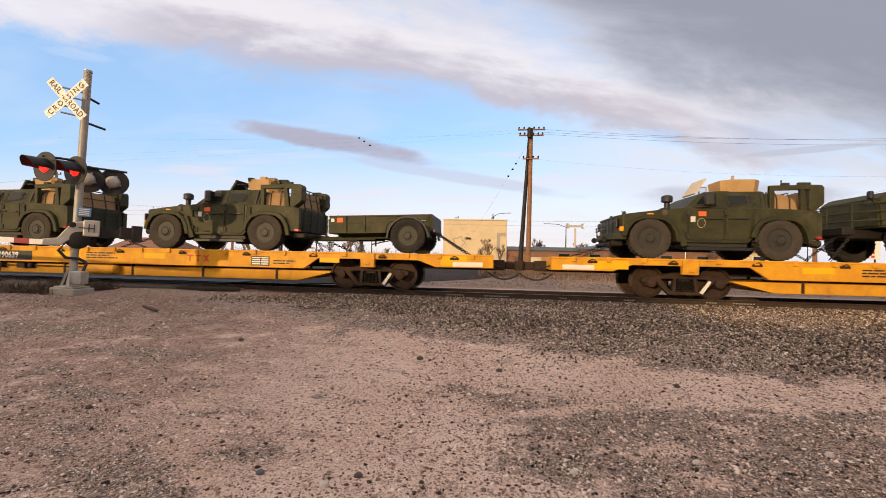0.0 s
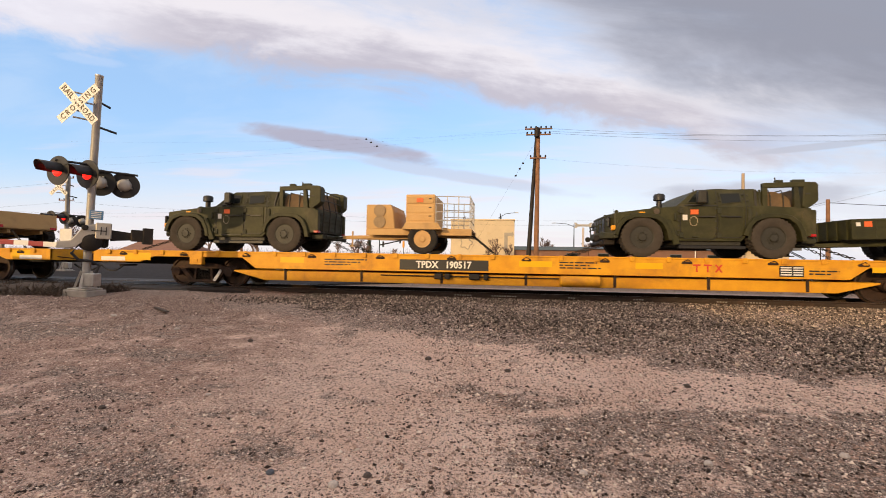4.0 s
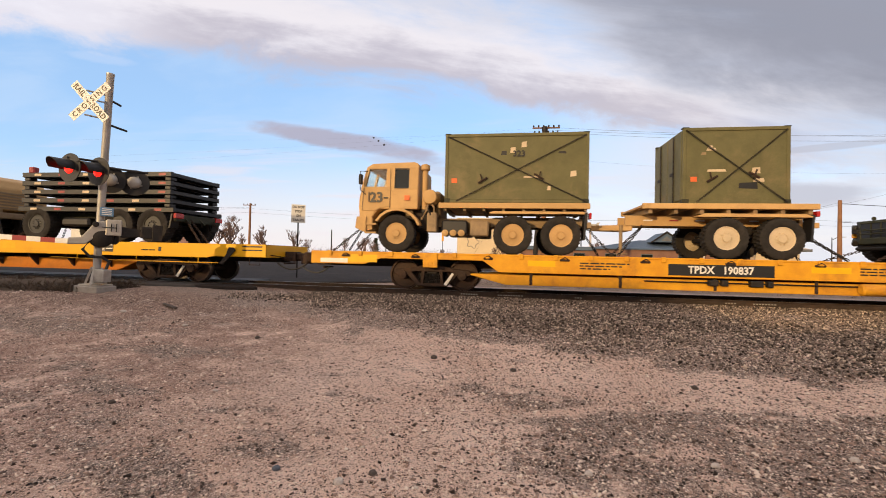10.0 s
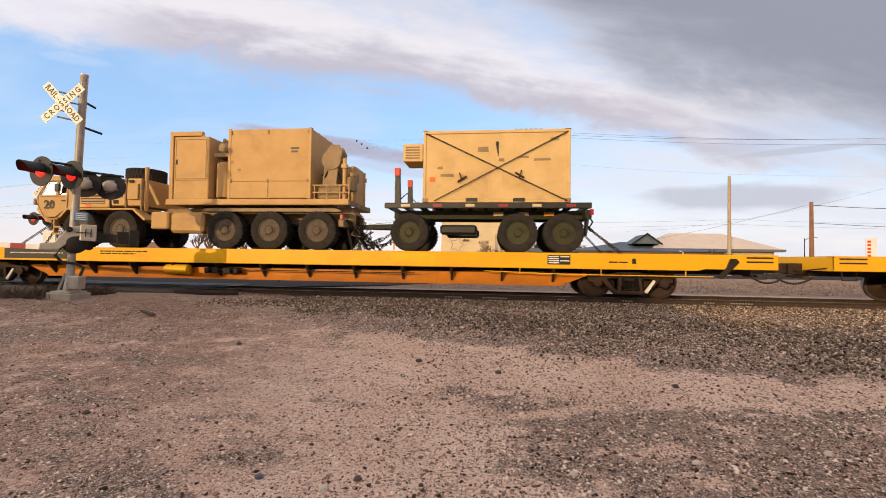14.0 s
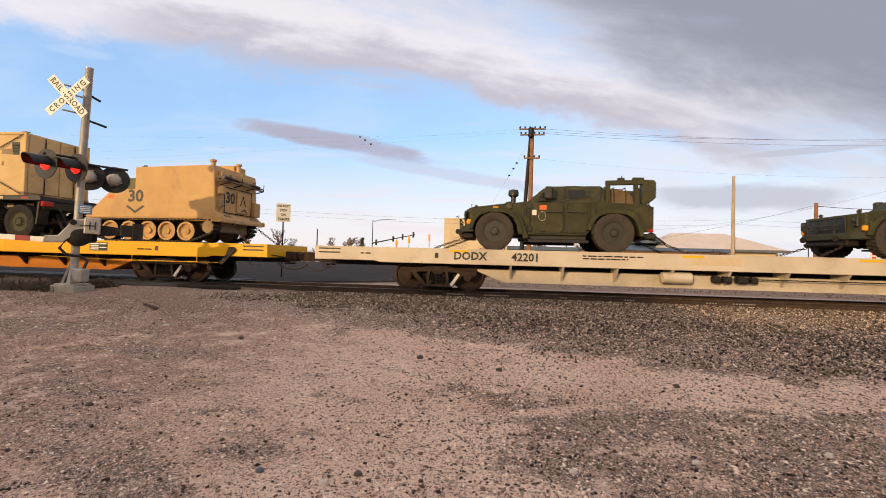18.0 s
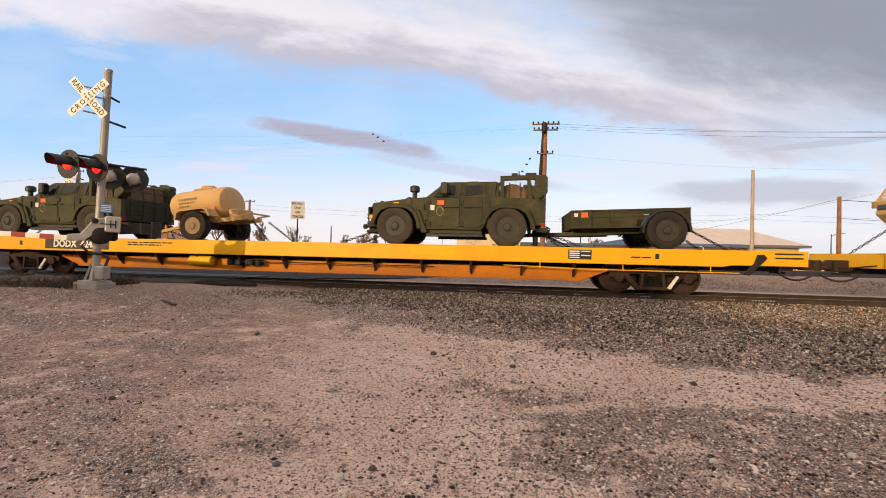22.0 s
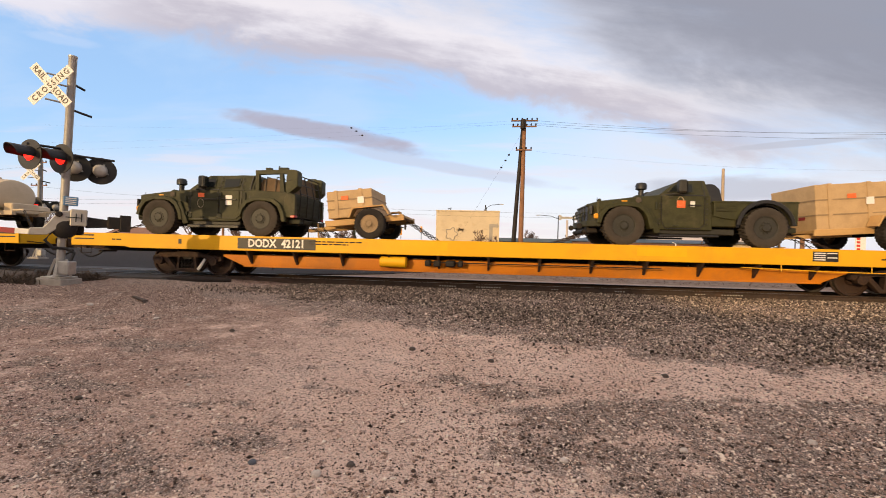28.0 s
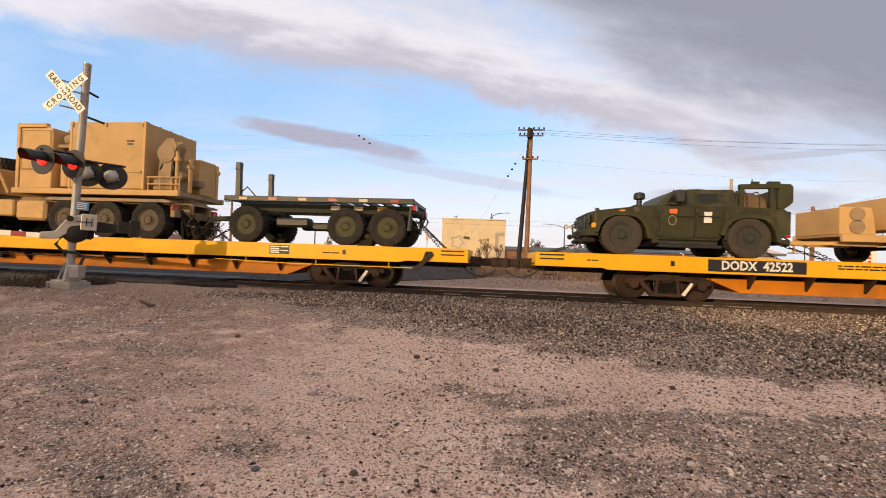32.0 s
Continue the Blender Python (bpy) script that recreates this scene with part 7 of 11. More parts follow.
    plate(v, "placard", x0 + 0.28, 0.32 * H, 0.16, 0.13, -half + 0.012, ORANGE_TAG, "orange paper tag")
    return place(v, x, deck + base)


# ---- heavy trailer with flat rack ----
def flatrack_bed(v, z, x0=-0.75, x1=5.20, material=None):
    material = material or GREEN_DARK
    for s in (-1, 1):
        bm = B()
        box(bm, x0, x1, s * 1.06, s * 1.20, z - 0.16, z, 0.012)
        part("rack_rail", bm, material, v)
        for k in range(6):
            bm = B()
            xx = x0 + 0.5 + k * 0.95
            box(bm, xx, xx + 0.26, s * 1.201, s * 1.205, z - 0.12, z - 0.04)
            part("reflective_tape", bm, RED_DARK if k % 2 else SAND_WHITE, v)
    for i in range(13):
        bm = B()
        xx = x0 + i * (x1 - x0 - 0.1) / 12
        box(bm, xx, xx + 0.10, -1.08, 1.08, z - 0.13, z - 0.02)
        part("rack_beam", bm, material, v)


def heavy_trailer(x, deck, load="container", green=True):
    lab = {"container": "dark green three-axle flat-rack trailer under a container", "stack": "dark green three-axle trailer carrying stacked steel flat racks", "bare": "dark green three-axle flat-rack trailer, empty"}[load]
    v = thing("flat_rack_trailer", lab, "trailer", "heavy trailers")
    z = 1.44 if load != "stack" else 1.16
    flatrack_bed(v, z, material=BLACK)
    frame_rails(v, -0.6, 5.1, z - 0.42, z - 0.16, GREEN_DARK, 0.48, 0.10)
    for s in (-1, 1):
        if load != "stack":
            bm = B()
            prism(bm, [(-0.48, z - 0.1), (-0.30, z - 0.1), (-0.34, z + 1.04), (-0.48, z + 1.04)], s * 0.92, s * 1.06, bev=0.01)
            part("lifting_frame", bm, BLACK, v)
            bm = B()
            box(bm, -0.49, -0.33, s * 0.91, s * 1.07, z + 0.82, z + 1.06, 0.01)
            part("red_cap", bm, RED if load != "bare" else BLACK, v)
            bm = B()
            tube(bm, [(-0.40, s * 0.99, z + 0.05), (-0.12, s * 0.99, z + 0.30), (0.16, s * 0.99, z + 0.02)], 0.02, 6)
            part("frame_stay", bm, BLACK, v)
        bm = B()
        box(bm, 0.90, 1.98, s * 0.72, s * 1.12, 0.52, 0.80, 0.06)
        part("spare_locker", bm, BLACK, v)
        bm = B()
        prism(bm, [(2.35, z - 0.16), (2.5, 1.08), (2.9, 1.16), (5.0, 1.16), (5.15, z - 0.16)], s * 0.5, s * 0.56)
        part("bogie_plate", bm, GREEN, v)
        for k in range(3):
            bm = B()
            xx = 2.45 + k * 0.75
            box(bm, xx, xx + 0.3, s * 0.575, s * 0.60, z - 0.33, z - 0.20, 0.01)
            part("data_plate", bm, SAND_WHITE if k < 2 else AMBER, v)
        bm = B()
        box(bm, 5.16, 5.26, s * 0.8, s * 1.15, z - 0.34, z - 0.18, 0.01)
        part("tail_lamp", bm, RED_DULL, v, "red lamp")
        bm = B()
        prism(bm, [(5.02, 0.5), (5.07, 0.5), (5.16, z - 0.2), (5.10, z - 0.2)], s * 0.82, s * 1.18)
        part("mud_flap", bm, BLACK, v)
    bm = B()
    prism(bm, [(-1.9, -0.06), (-1.9, 0.06), (-0.5, 0.55), (-0.5, -0.55)], 0.72, 0.86, "z", 0.01)
    lathe(bm, [(0.05, -0.03), (0.09, -0.03), (0.09, 0.03), (0.05, 0.03)], -1.98, 0, 0.79, "z", 12)
    part("drawbar", bm, GREEN_DARK, v)
    bm = B()
    lathe(bm, [(0.55, 0.0), (0.62, 0.02), (0.62, 0.10), (0.55, 0.12)], 0, 0, z - 0.56, "z", 20)
    box(bm, -0.4, 0.4, -0.6, 0.6, 0.74, z - 0.5, 0.02)
    part("turntable", bm, IRON, v)
    bm = B()
    box(bm, 5.05, 5.22, -1.1, 1.1, z - 0.44, z - 0.2, 0.02)
    for yy in (-0.7, 0.0, 0.7):
        tube(bm, [(5.2, yy, z - 0.3), (5.35, yy + 0.1, z - 0.5), (5.25, yy + 0.2, 0.75)], 0.025, 6)
    part("rear_crossmember", bm, GREEN_DARK, v)
    for xa in (0.0, 3.15, 4.43):
        for s in (-1, 1):
            wheel(v, xa, s * 1.0, 0.57, 0.40, GREEN if load != "stack" else BLACK, 22)
        bm = B()
        cyl(bm, 0.08, -0.85, 0.85, xa, 0, 0.57, "y", 8)
        box(bm, xa - 0.5, xa + 0.5, -0.56, -0.46, 0.62, 0.74)
        box(bm, xa - 0.5, xa + 0.5, 0.46, 0.56, 0.62, 0.74)
        part("axle", bm, IRON, v)
    tie_downs(v, [((5.15, -0.6, 0.85), (6.0, -0.95, 0.03)), ((5.15, 0.6, 0.85), (6.0, 0.95, 0.03)), ((5.15, -0.4, 0.85), (6.15, -0.75, 0.03)), ((-0.5, -0.5, 0.7), (-1.3, -0.95, 0.03)), ((-0.6, 0.4, 0.7), (-1.5, 0.95, 0.03))])
    return place(v, x, deck)


def rack_stack(x, deck, z0):
    for k in range(4):
        v = thing("flat_rack", "black steel flat rack with striped reflective tape", "flat rack", "stacked flat racks")
        z = 0.28
        flatrack_bed(v, z, -0.62, 5.08, BLACK)
        bm = B()
        box(bm, -0.5, 5.0, -1.05, 1.05, z - 0.06, z - 0.03)
        part("rack_floor", bm, BLACK, v)
        for xx in (-0.58, 4.82):
            for s in (-1, 1):
                bm = B()
                box(bm, xx, xx + 0.22, s * 0.9, s * 1.16, 0.0, z - 0.16, 0.02)
                part("rack_foot", bm, BLACK, v)
        if k == 3:
            bm = B()
            box(bm, -0.52, -0.30, -1.1, -0.9, z, z + 0.22, 0.03)
            part("red_cap", bm, RED_DARK, v)
        place(v, x, deck + z0 + k * 0.29)


# ---- eight and ten-wheel heavy trucks ----
def heavy_cab(v, paint, number, tank):
    f = -2.28 if tank else -1.95
    o = f + 1.95
    bm = B()
    side = [(o - 1.76, 1.30), (o - 1.78, 1.58), (o - 1.68, 1.68), (o - 0.14, 1.68), (o - 0.12, 1.34), (o - 0.52, 1.22), (o - 0.92, 0.90), (o - 1.38, 0.88)]
    wid = [1.0, 1.08, 1.12, 1.14, 1.15, 1.15, 1.13, 1.05]
    loft(bm, [(a, b, w) for (a, b), w in zip(side, wid)], bev=0.02)
    part("cab", bm, paint, v)
    bm = B()
    loft(bm, [(o - 1.38, 2.14, 1.11), (o - 1.32, 2.28, 1.10), (o - 1.22, 2.34, 1.06), (o - 0.22, 2.36, 1.06), (o - 0.13, 2.30, 1.10), (o - 0.12, 2.14, 1.12)], bev=0.02)
    part("cab_roof", bm, paint, v)
    bm = B()
    box(bm, o - 0.20, o - 0.13, -1.10, 1.10, 1.66, 2.16)
    part("cab_back_wall", bm, paint, v)
    a, b = Vector((o - 1.68, 0, 1.66)), Vector((o - 1.36, 0, 2.18))
    n = Vector((-(b.z - a.z), 0, b.x - a.x)).normalized()
    for y0, y1 in ((-1.02, -0.04), (0.04, 1.02)):
        slanted_pane(v, a, b, y0, y1, n, 0.0, 0.014, 0.0, 1.0, GLASS_CLEAR)
    for y0, y1 in ((-1.10, -1.01), (-0.04, 0.04), (1.01, 1.10)):
        slanted_pane(v, a, b, y0, y1, n, -0.05, 0.022, -0.04, 1.04, paint).name = "windscreen_post"
    cab_inside(v, o - 0.62, 1.40, 0.55)
    for s in (-1, 1):
        lean_in = (1.135, 1.68, 0.06)
        side_post(v, "front_pillar", [(o - 1.68, 1.64), (o - 1.37, 2.18), (o - 1.30, 2.18), (o - 1.58, 1.64)], s, *lean_in, paint)
        side_post(v, "door_pillar", [(o - 0.98, 1.64), (o - 0.98, 2.18), (o - 0.88, 2.18), (o - 0.88, 1.64)], s, *lean_in, paint)
        side_post(v, "rear_panel", [(o - 0.60, 1.64), (o - 0.60, 2.18), (o - 0.14, 2.18), (o - 0.14, 1.64)], s, *lean_in, paint)
        d = side_post(v, "door", [(o - 1.34, 0.98), (o - 1.58, 1.38), (o - 1.58, 1.70), (o - 0.52, 1.70), (o - 0.52, 1.28), (o - 0.94, 0.98)], s, 1.16, *lean_in[1:], paint, 0.03)
        pane(v, "window_pane", [(o - 1.56, 1.69), (o - 1.30, 2.15), (o - 0.98, 2.15), (o - 0.98, 1.69)], s, 1.10, *lean_in[1:], GLASS_CLEAR)
        pane(v, "window_pane", [(o - 0.88, 1.69), (o - 0.88, 2.15), (o - 0.60, 2.15), (o - 0.60, 1.69)], s, 1.10, *lean_in[1:], GLASS_CLEAR)
        for line in ([(o - 1.34, 0.98), (o - 1.58, 1.38), (o - 1.58, 1.68), (o - 1.30, 2.17), (o - 0.52, 2.17), (o - 0.52, 1.28), (o - 0.94, 0.98), (o - 1.34, 0.98)], [(o - 1.5, 1.66), (o - 0.60, 1.66)]):
            seam_side(v, line, s, 1.166, 1.68, 0.06)
        bm = B()
        box(bm, o - 0.72, o - 0.58, s * 1.158, s * 1.19, 1.50, 1.54, 0.006)
        part("door_handle", bm, BLACK, d)
        bm = B()
        box(bm, o - 1.84, o - 1.76, s * 0.96, s * 1.10, 1.40, 1.60, 0.015)
        part("corner_lamp", bm, TAN_DARK, v)
        bm = B()
        box(bm, o - 0.92, o - 0.72, s * 1.18, s * 1.26, 1.80, 2.06, 0.03)
        tube(bm, [(o - 0.86, s * 1.12, 1.72), (o - 0.82, s * 1.2, 1.84), (o - 0.82, s * 1.2, 2.0)], 0.018, 6)
        part("mirror", bm, BLACK, v)
        bm = B()
        box(bm, o - 1.82, o - 1.74, s * 0.62, s * 0.92, 1.34, 1.48, 0.02)
        part("headlight", bm, LENS, v)
        bm = B()
        for k in range(2):
            box(bm, o - 0.98, o - 0.72, s * 1.02, s * 1.16, 0.42 + 0.22 * k, 0.47 + 0.22 * k)
        box(bm, o - 1.0, o - 0.96, s * 1.02, s * 1.16, 0.42, 0.9)
        part("cab_step", bm, paint, v)
    bm = B()
    prism(bm, [(o - 1.78, 1.32), (o - 1.78, 1.20), (o - 1.42, 0.84), (o - 1.2, 0.80), (o - 1.3, 1.30)], -1.03, 1.03, bev=0.02)
    part("front_bumper", bm, paint, v)
    if tank:
        bm = B()
        tube(bm, [(o - 1.52, -1.18, 1.62), (o - 1.20, -1.18, 1.80), (o - 0.86, -1.18, 1.62)], 0.018, 4)
        part("painted_chevron", bm, BLACK, v)
        bm = B()
        box(bm, o - 1.30, o - 1.08, -1.176, -1.171, 1.40, 1.52)
        part("painted_patch", bm, RED, v)
    if number:
        lettering("tactical_number", number, 0.38, BLACK, v, pose(o - 1.16, -1.178, 1.38))
    tie_downs(v, [((o - 1.6, -0.6, 0.85), (o - 2.5, -0.95, 0.03)), ((o - 1.6, 0.6, 0.85), (o - 2.5, 0.95, 0.03)), ((o - 1.6, -0.4, 0.85), (o - 2.3, -0.3, 0.03))])
    return o


def heavy_chassis(v, axles, x0, x1, paint):
    frame_rails(v, x0, x1, 0.84, 1.14, TAN_DARK, 0.44, 0.10)
    for xa in axles:
        for s in (-1, 1):
            wheel(v, xa, s * 1.0, 0.60, 0.42, RIM_DUST, 22)
        bm = B()
        cyl(bm, 0.09, -0.9, 0.9, xa, 0, 0.60, "y", 8)
        lathe(bm, [(0.09, -0.25), (0.26, -0.1), (0.26, 0.1), (0.09, 0.25)], xa, 0, 0.60, "y", 10)
        part("axle", bm, IRON, v)
    for s in (-1, 1):
        bm = B()
        xa, xb = axles[0], axles[1]
        prism(bm, [(xa - 0.78, 1.0), (xa - 0.52, 1.27), (xb + 0.45, 1.27), (xb + 0.86, 0.92), (xb + 0.80, 0.88), (xb + 0.40, 1.22), (xa - 0.48, 1.22), (xa - 0.72, 0.96)], s * 0.78, s * 1.20)
        part("wheel_guard", bm, paint, v)


def spare_tyre(v, x, y, z):
    w = wheel(v, x, y, 0.60, 0.42, TAN_DARK, 22, z)
    w.name = "spare_wheel"
    w.matrix_basis = Matrix.Translation((x, y, z)) @ Matrix.Rotation(radians(90), 4, "X")
    return w


def tanker(x, deck):
    v = thing("tanker_truck", "sand-tan eight-wheel fuel tanker with a rounded tank", "military truck", "heavy trucks")
    ax = (0.0, 1.52, 5.55, 7.05)
    o = heavy_cab(v, TAN, "2", True)
    heavy_chassis(v, ax, o - 1.3, 8.45, TAN)
    bm = B()
    box(bm, -0.30, 0.66, -1.14, 1.14, 1.30, 2.32, 0.02)
    part("engine_cover", bm, TAN, v)
    bm = B()
    box(bm, 0.66, 1.02, -0.95, 0.95, 1.20, 2.15, 0.03)
    tube(bm, [(0.72, -1.0, 1.3), (0.78, -1.02, 1.8), (0.9, -1.0, 2.2)], 0.05, 8)
    tube(bm, [(0.95, -1.02, 1.25), (0.9, -1.05, 1.6), (0.7, -1.0, 2.0)], 0.04, 8)
    part("engine", bm, IRON, v)
    for s in (-1, 1):
        bm = B()
        box(bm, -0.30, 0.60, s * 1.14, s * 1.16, 1.38, 2.20, 0.01)
        part("side_panel", bm, TAN_DARK, v)
    spare_tyre(v, 0.15, 0.2, 2.46)
    bm = B()
    lathe(bm, [(0.13, 0.0), (0.13, 0.62), (0.09, 0.66)], 0.92, -0.88, 1.30, "z", 12)
    part("exhaust_pipe", bm, ALU, v, smooth=True)
    bm = B()
    box(bm, 1.02, 1.96, -1.05, 1.05, 1.20, 2.36, 0.03)
    part("pump_cabinet", bm, TAN, v)
    bm = B()
    tube(bm, [(0.72, -0.3, 1.9), (1.0, -0.5, 2.35), (1.28, -0.7, 2.62), (1.50, -0.7, 2.66)], 0.10, 8)
    box(bm, 1.20, 1.52, -0.85, -0.55, 2.60, 2.74, 0.03)
    part("crane_arm", bm, TAN_DARK, v)
    bm = B()
    n = 24
    rings = []
    for xx, k in ((1.98, 0.80), (2.03, 0.95), (2.12, 1.0), (7.15, 1.0), (7.22, 0.96)):
        ring = []
        for i in range(n):
            a = 2 * math.pi * i / n
            cy, cz = math.cos(a), math.sin(a)
            ring.append(bm.verts.new((xx, 1.16 * k * math.copysign(abs(cy) ** 0.62, cy), 1.84 + 0.62 * k * math.copysign(abs(cz) ** 0.62, cz))))
        rings.append(ring)
    fs = [bm.faces.new(rings[0]), bm.faces.new(rings[-1][::-1])]
    for p, q in zip(rings, rings[1:]):
        for i in range(n):
            fs.append(bm.faces.new((p[i], p[(i + 1) % n], q[(i + 1) % n], q[i])))
    bmesh.ops.recalc_face_normals(bm, faces=fs)
    part("tank", bm, TAN, v, smooth=True)
    bm = B()
    prism(bm, [(7.16, 1.10), (7.16, 2.42), (7.7, 2.40), (8.25, 2.22), (8.44, 1.92), (8.46, 1.10)], -1.16, 1.16, bev=0.04)
    part("hose_cabinet", bm, TAN, v)
    bm = B()
    box(bm, 7.20, 7.75, -1.175, -1.155, 1.62, 2.06, 0.01)
    part("side_panel", bm, BOX_GREEN, v, "dark olive panel")
    bm = B()
    for i in range(6):
        box(bm, 8.45, 8.47, -1.0, 1.0, 1.16 + i * 0.11, 1.22 + i * 0.11)
    part("roller_shutter", bm, TAN_DARK, v)
    bm = B()
    lathe(bm, [(0.10, -0.005), (0.13, 0.0), (0.13, 0.01)], 7.95, -1.18, 1.45, "y", 14)
    part("placard", bm, RED_DARK, v)
    for s in (-1, 1):
        bm = B()
        lathe(bm, [(0.30, 0.0), (0.36, 0.04), (0.36, 1.90), (0.30, 1.94)], 2.86, s * 0.92, 0.78, "x", 20)
        part("fuel_tank", bm, BOX_GREEN, v, "olive cylindrical tank", smooth=True)
        for k in (0.35, 1.0, 1.6):
            bm = B()
            lathe(bm, [(0.355, 0.0), (0.375, 0.0), (0.375, 0.08), (0.355, 0.08)], 2.86 + k, s * 0.92, 0.78, "x", 20)
            part("tank_strap", bm, TAN, v)
    bm = B()
    for k in range(5):
        box(bm, 2.4 + k, 2.48 + k, -1.0, 1.0, 1.12, 1.26)
    box(bm, 2.0, 8.4, -1.1, 1.1, 1.14, 1.20)
    part("sub_frame", bm, TAN_DARK, v)
    bm = B()
    box(bm, 8.2, 8.5, -1.1, 1.1, 0.80, 1.02, 0.02)
    part("rear_crossmember", bm, TAN_DARK, v)
    tie_downs(v, [((8.4, -0.5, 0.85), (9.3, -0.95, 0.03)), ((8.4, 0.5, 0.85), (9.3, 0.95, 0.03))])
    return place(v, x, deck)


def load_truck(x, deck, number):
    """Ten-wheel truck; the equipment module that it carries is a thing of its own."""
    v = thing("heavy_truck", "sand-tan ten-wheel heavy truck carrying an equipment module", "military truck", "heavy trucks")
    ax = (0.0, 1.43, 4.98, 6.42, 7.94)
    heavy_cab(v, TAN, number, False)
    heavy_chassis(v, ax, -1.2, 8.9, TAN)
    bm = B()
    box(bm, -0.20, 0.95, -1.12, 1.12, 1.30, 2.32, 0.025)
    e = part("engine_cover", bm, TAN, v)
    for s in (-1, 1):
        bm = B()
        box(bm, -0.06, 0.78, s * 1.115, s * 1.128, 1.42, 2.22)
        part("radiator_opening", bm, BLACK, e)
        for i in range(9):
            bm = B()
            box(bm, -0.08, 0.80, s * 1.125, s * 1.145, 1.43 + i * 0.09, 1.465 + i * 0.09)
            part("radiator_slat", bm, TAN, e)
    bm = B()
    box(bm, 1.02, 1.50, -1.12, -0.2, 1.36, 2.12, 0.02)
    part("battery_box", bm, TAN, v)
    bm = B()
    box(bm, 1.54, 2.02, -1.08, 1.08, 1.36, 2.24, 0.02)
    part("air_cleaner_box", bm, TAN, v)
    bm = B()
    tube(bm, [(2.10, -0.95, 1.2), (2.10, -0.95, 2.62)], 0.06, 8)
    tube(bm, [(2.10, 0.95, 1.2), (2.10, 0.95, 2.62)], 0.06, 8)
    tube(bm, [(2.12, -0.9, 2.1), (2.5, -0.9, 1.4)], 0.05, 6)
    part("spare_carrier", bm, TAN, v)
    spare_tyre(v, 1.40, -0.15, 2.46)
    for k, (xx, zz, ww, hh, m) in enumerate(((1.06, 1.62, 0.36, 0.34, TAN_DARK), (1.58, 1.56, 0.38, 0.50, TAN), (1.62, 2.10, 0.16, 0.08, IRON), (1.10, 1.42, 0.18, 0.12, IRON))):
        bm = B()
        box(bm, xx, xx + ww, -1.145, -1.10, zz, zz + hh, 0.012)
        part("service_box", bm, m, v)
    for xx in (0.98, 1.52, 2.06):
        bm = B()
        tube(bm, [(xx, -1.10, 1.20), (xx, -1.12, 1.70), (xx - 0.03, -1.08, 2.24)], 0.024, 6)
        part("service_pipe", bm, IRON if xx < 1 else TAN_DARK, v)
    for s in (-1, 1):
        bm = B()
        box(bm, 2.42, 3.02, s * 0.70, s * 1.14, 0.62, 1.16, 0.04)
        part("tool_box", bm, TAN, v)
        bm = B()
        box(bm, 3.10, 4.22, s * 0.60, s * 1.16, 0.50, 1.14, 0.08)
        part("fuel_tank", bm, TAN, v)
        bm = B()
        prism(bm, [(4.20, 1.20), (4.35, 1.27), (8.5, 1.27), (8.66, 1.20), (8.66, 1.17), (4.20, 1.17)], s * 0.8, s * 1.2)
        part("wheel_guard", bm, TAN_DARK, v)
        bm = B()
        box(bm, 8.62, 8.70, s * 0.85, s * 1.12, 0.95, 1.10, 0.01)
        part("tail_lamp", bm, RED_DULL, v, "red lamp")
    bm = B()
    prism(bm, [(2.1, 1.14), (2.5, 1.34), (8.7, 1.34), (8.9, 1.16)], -0.42, 0.42)
    part("load_hook_frame", bm, TAN_DARK, v)
    bm = B()
    box(bm, 8.55, 8.72, -1.05, 1.05, 0.72, 0.96, 0.02)
    for yy in (-0.6, -0.2, 0.3, 0.7):
        tube(bm, [(8.7, yy, 0.95), (8.92, yy + 0.1, 0.75), (8.85, yy - 0.1, 0.5), (9.1, yy, 0.45)], 0.022, 5)
    part("rear_crossmember", bm, TAN_DARK, v)
    plate(v, "placard", 0.2, 1.36, 0.16, 0.1, -1.13, ORANGE_TAG, "orange paper tag")
    chain_heap(v, 8.75, 0.95, int(-x))
    tie_downs(v, [((8.7, -0.5, 0.8), (9.4, -0.95, 0.03)), ((8.7, 0.5, 0.8), (9.4, 0.95, 0.03)), ((8.7, -0.2, 0.8), (9.6, -0.6, 0.03)), ((8.7, -0.7, 0.8), (9.0, -1.0, 0.03))])
    place(v, x, deck)
    # equipment module on a flat rack
    m = thing("equipment_module", "sand-tan water purification module with pipes and cabinets", "module", "equipment modules")
    z0 = 1.36
    for s in (-1, 1):
        bm = B()
        box(bm, 2.95, 8.90, s * 1.04, s * 1.18, 0.02, 0.20, 0.012)
        part("rack_rail", bm, TAN, m)
    for i in range(12):
        bm = B()
        xx = 3.0 + i * 0.53
        box(bm, xx, xx + 0.08, -1.05, 1.05, 0.03, 0.17)
        part("rack_beam", bm, TAN_DARK, m)
    bm = B()
    box(bm, 5.02, 7.70, -1.17, 1.17, 0.22, 2.36, 0.02)
    h = part("main_cabinet", bm, TAN, m)
    for s in (-1, 1):
        bm = B()
        box(bm, 5.05, 7.67, s * 1.172, s * 1.182, 0.74, 0.755)
        part("seam", bm, TAN_DARK, h)
        for xx in (5.02, 7.62):
            bm = B()
            box(bm, xx - 0.006, xx + 0.085, s * 1.10, s * 1.186, 0.20, 2.38, 0.008)
            part("corner_post", bm, TAN, h)
    for xx in (5.10, 6.30, 7.58):
        for zz in (0.70, 2.20):
            bm = B()
            box(bm, xx, xx + 0.05, -1.20, -1.17, zz, zz + 0.12, 0.006)
            part("panel_latch", bm, TAN_DARK, h)
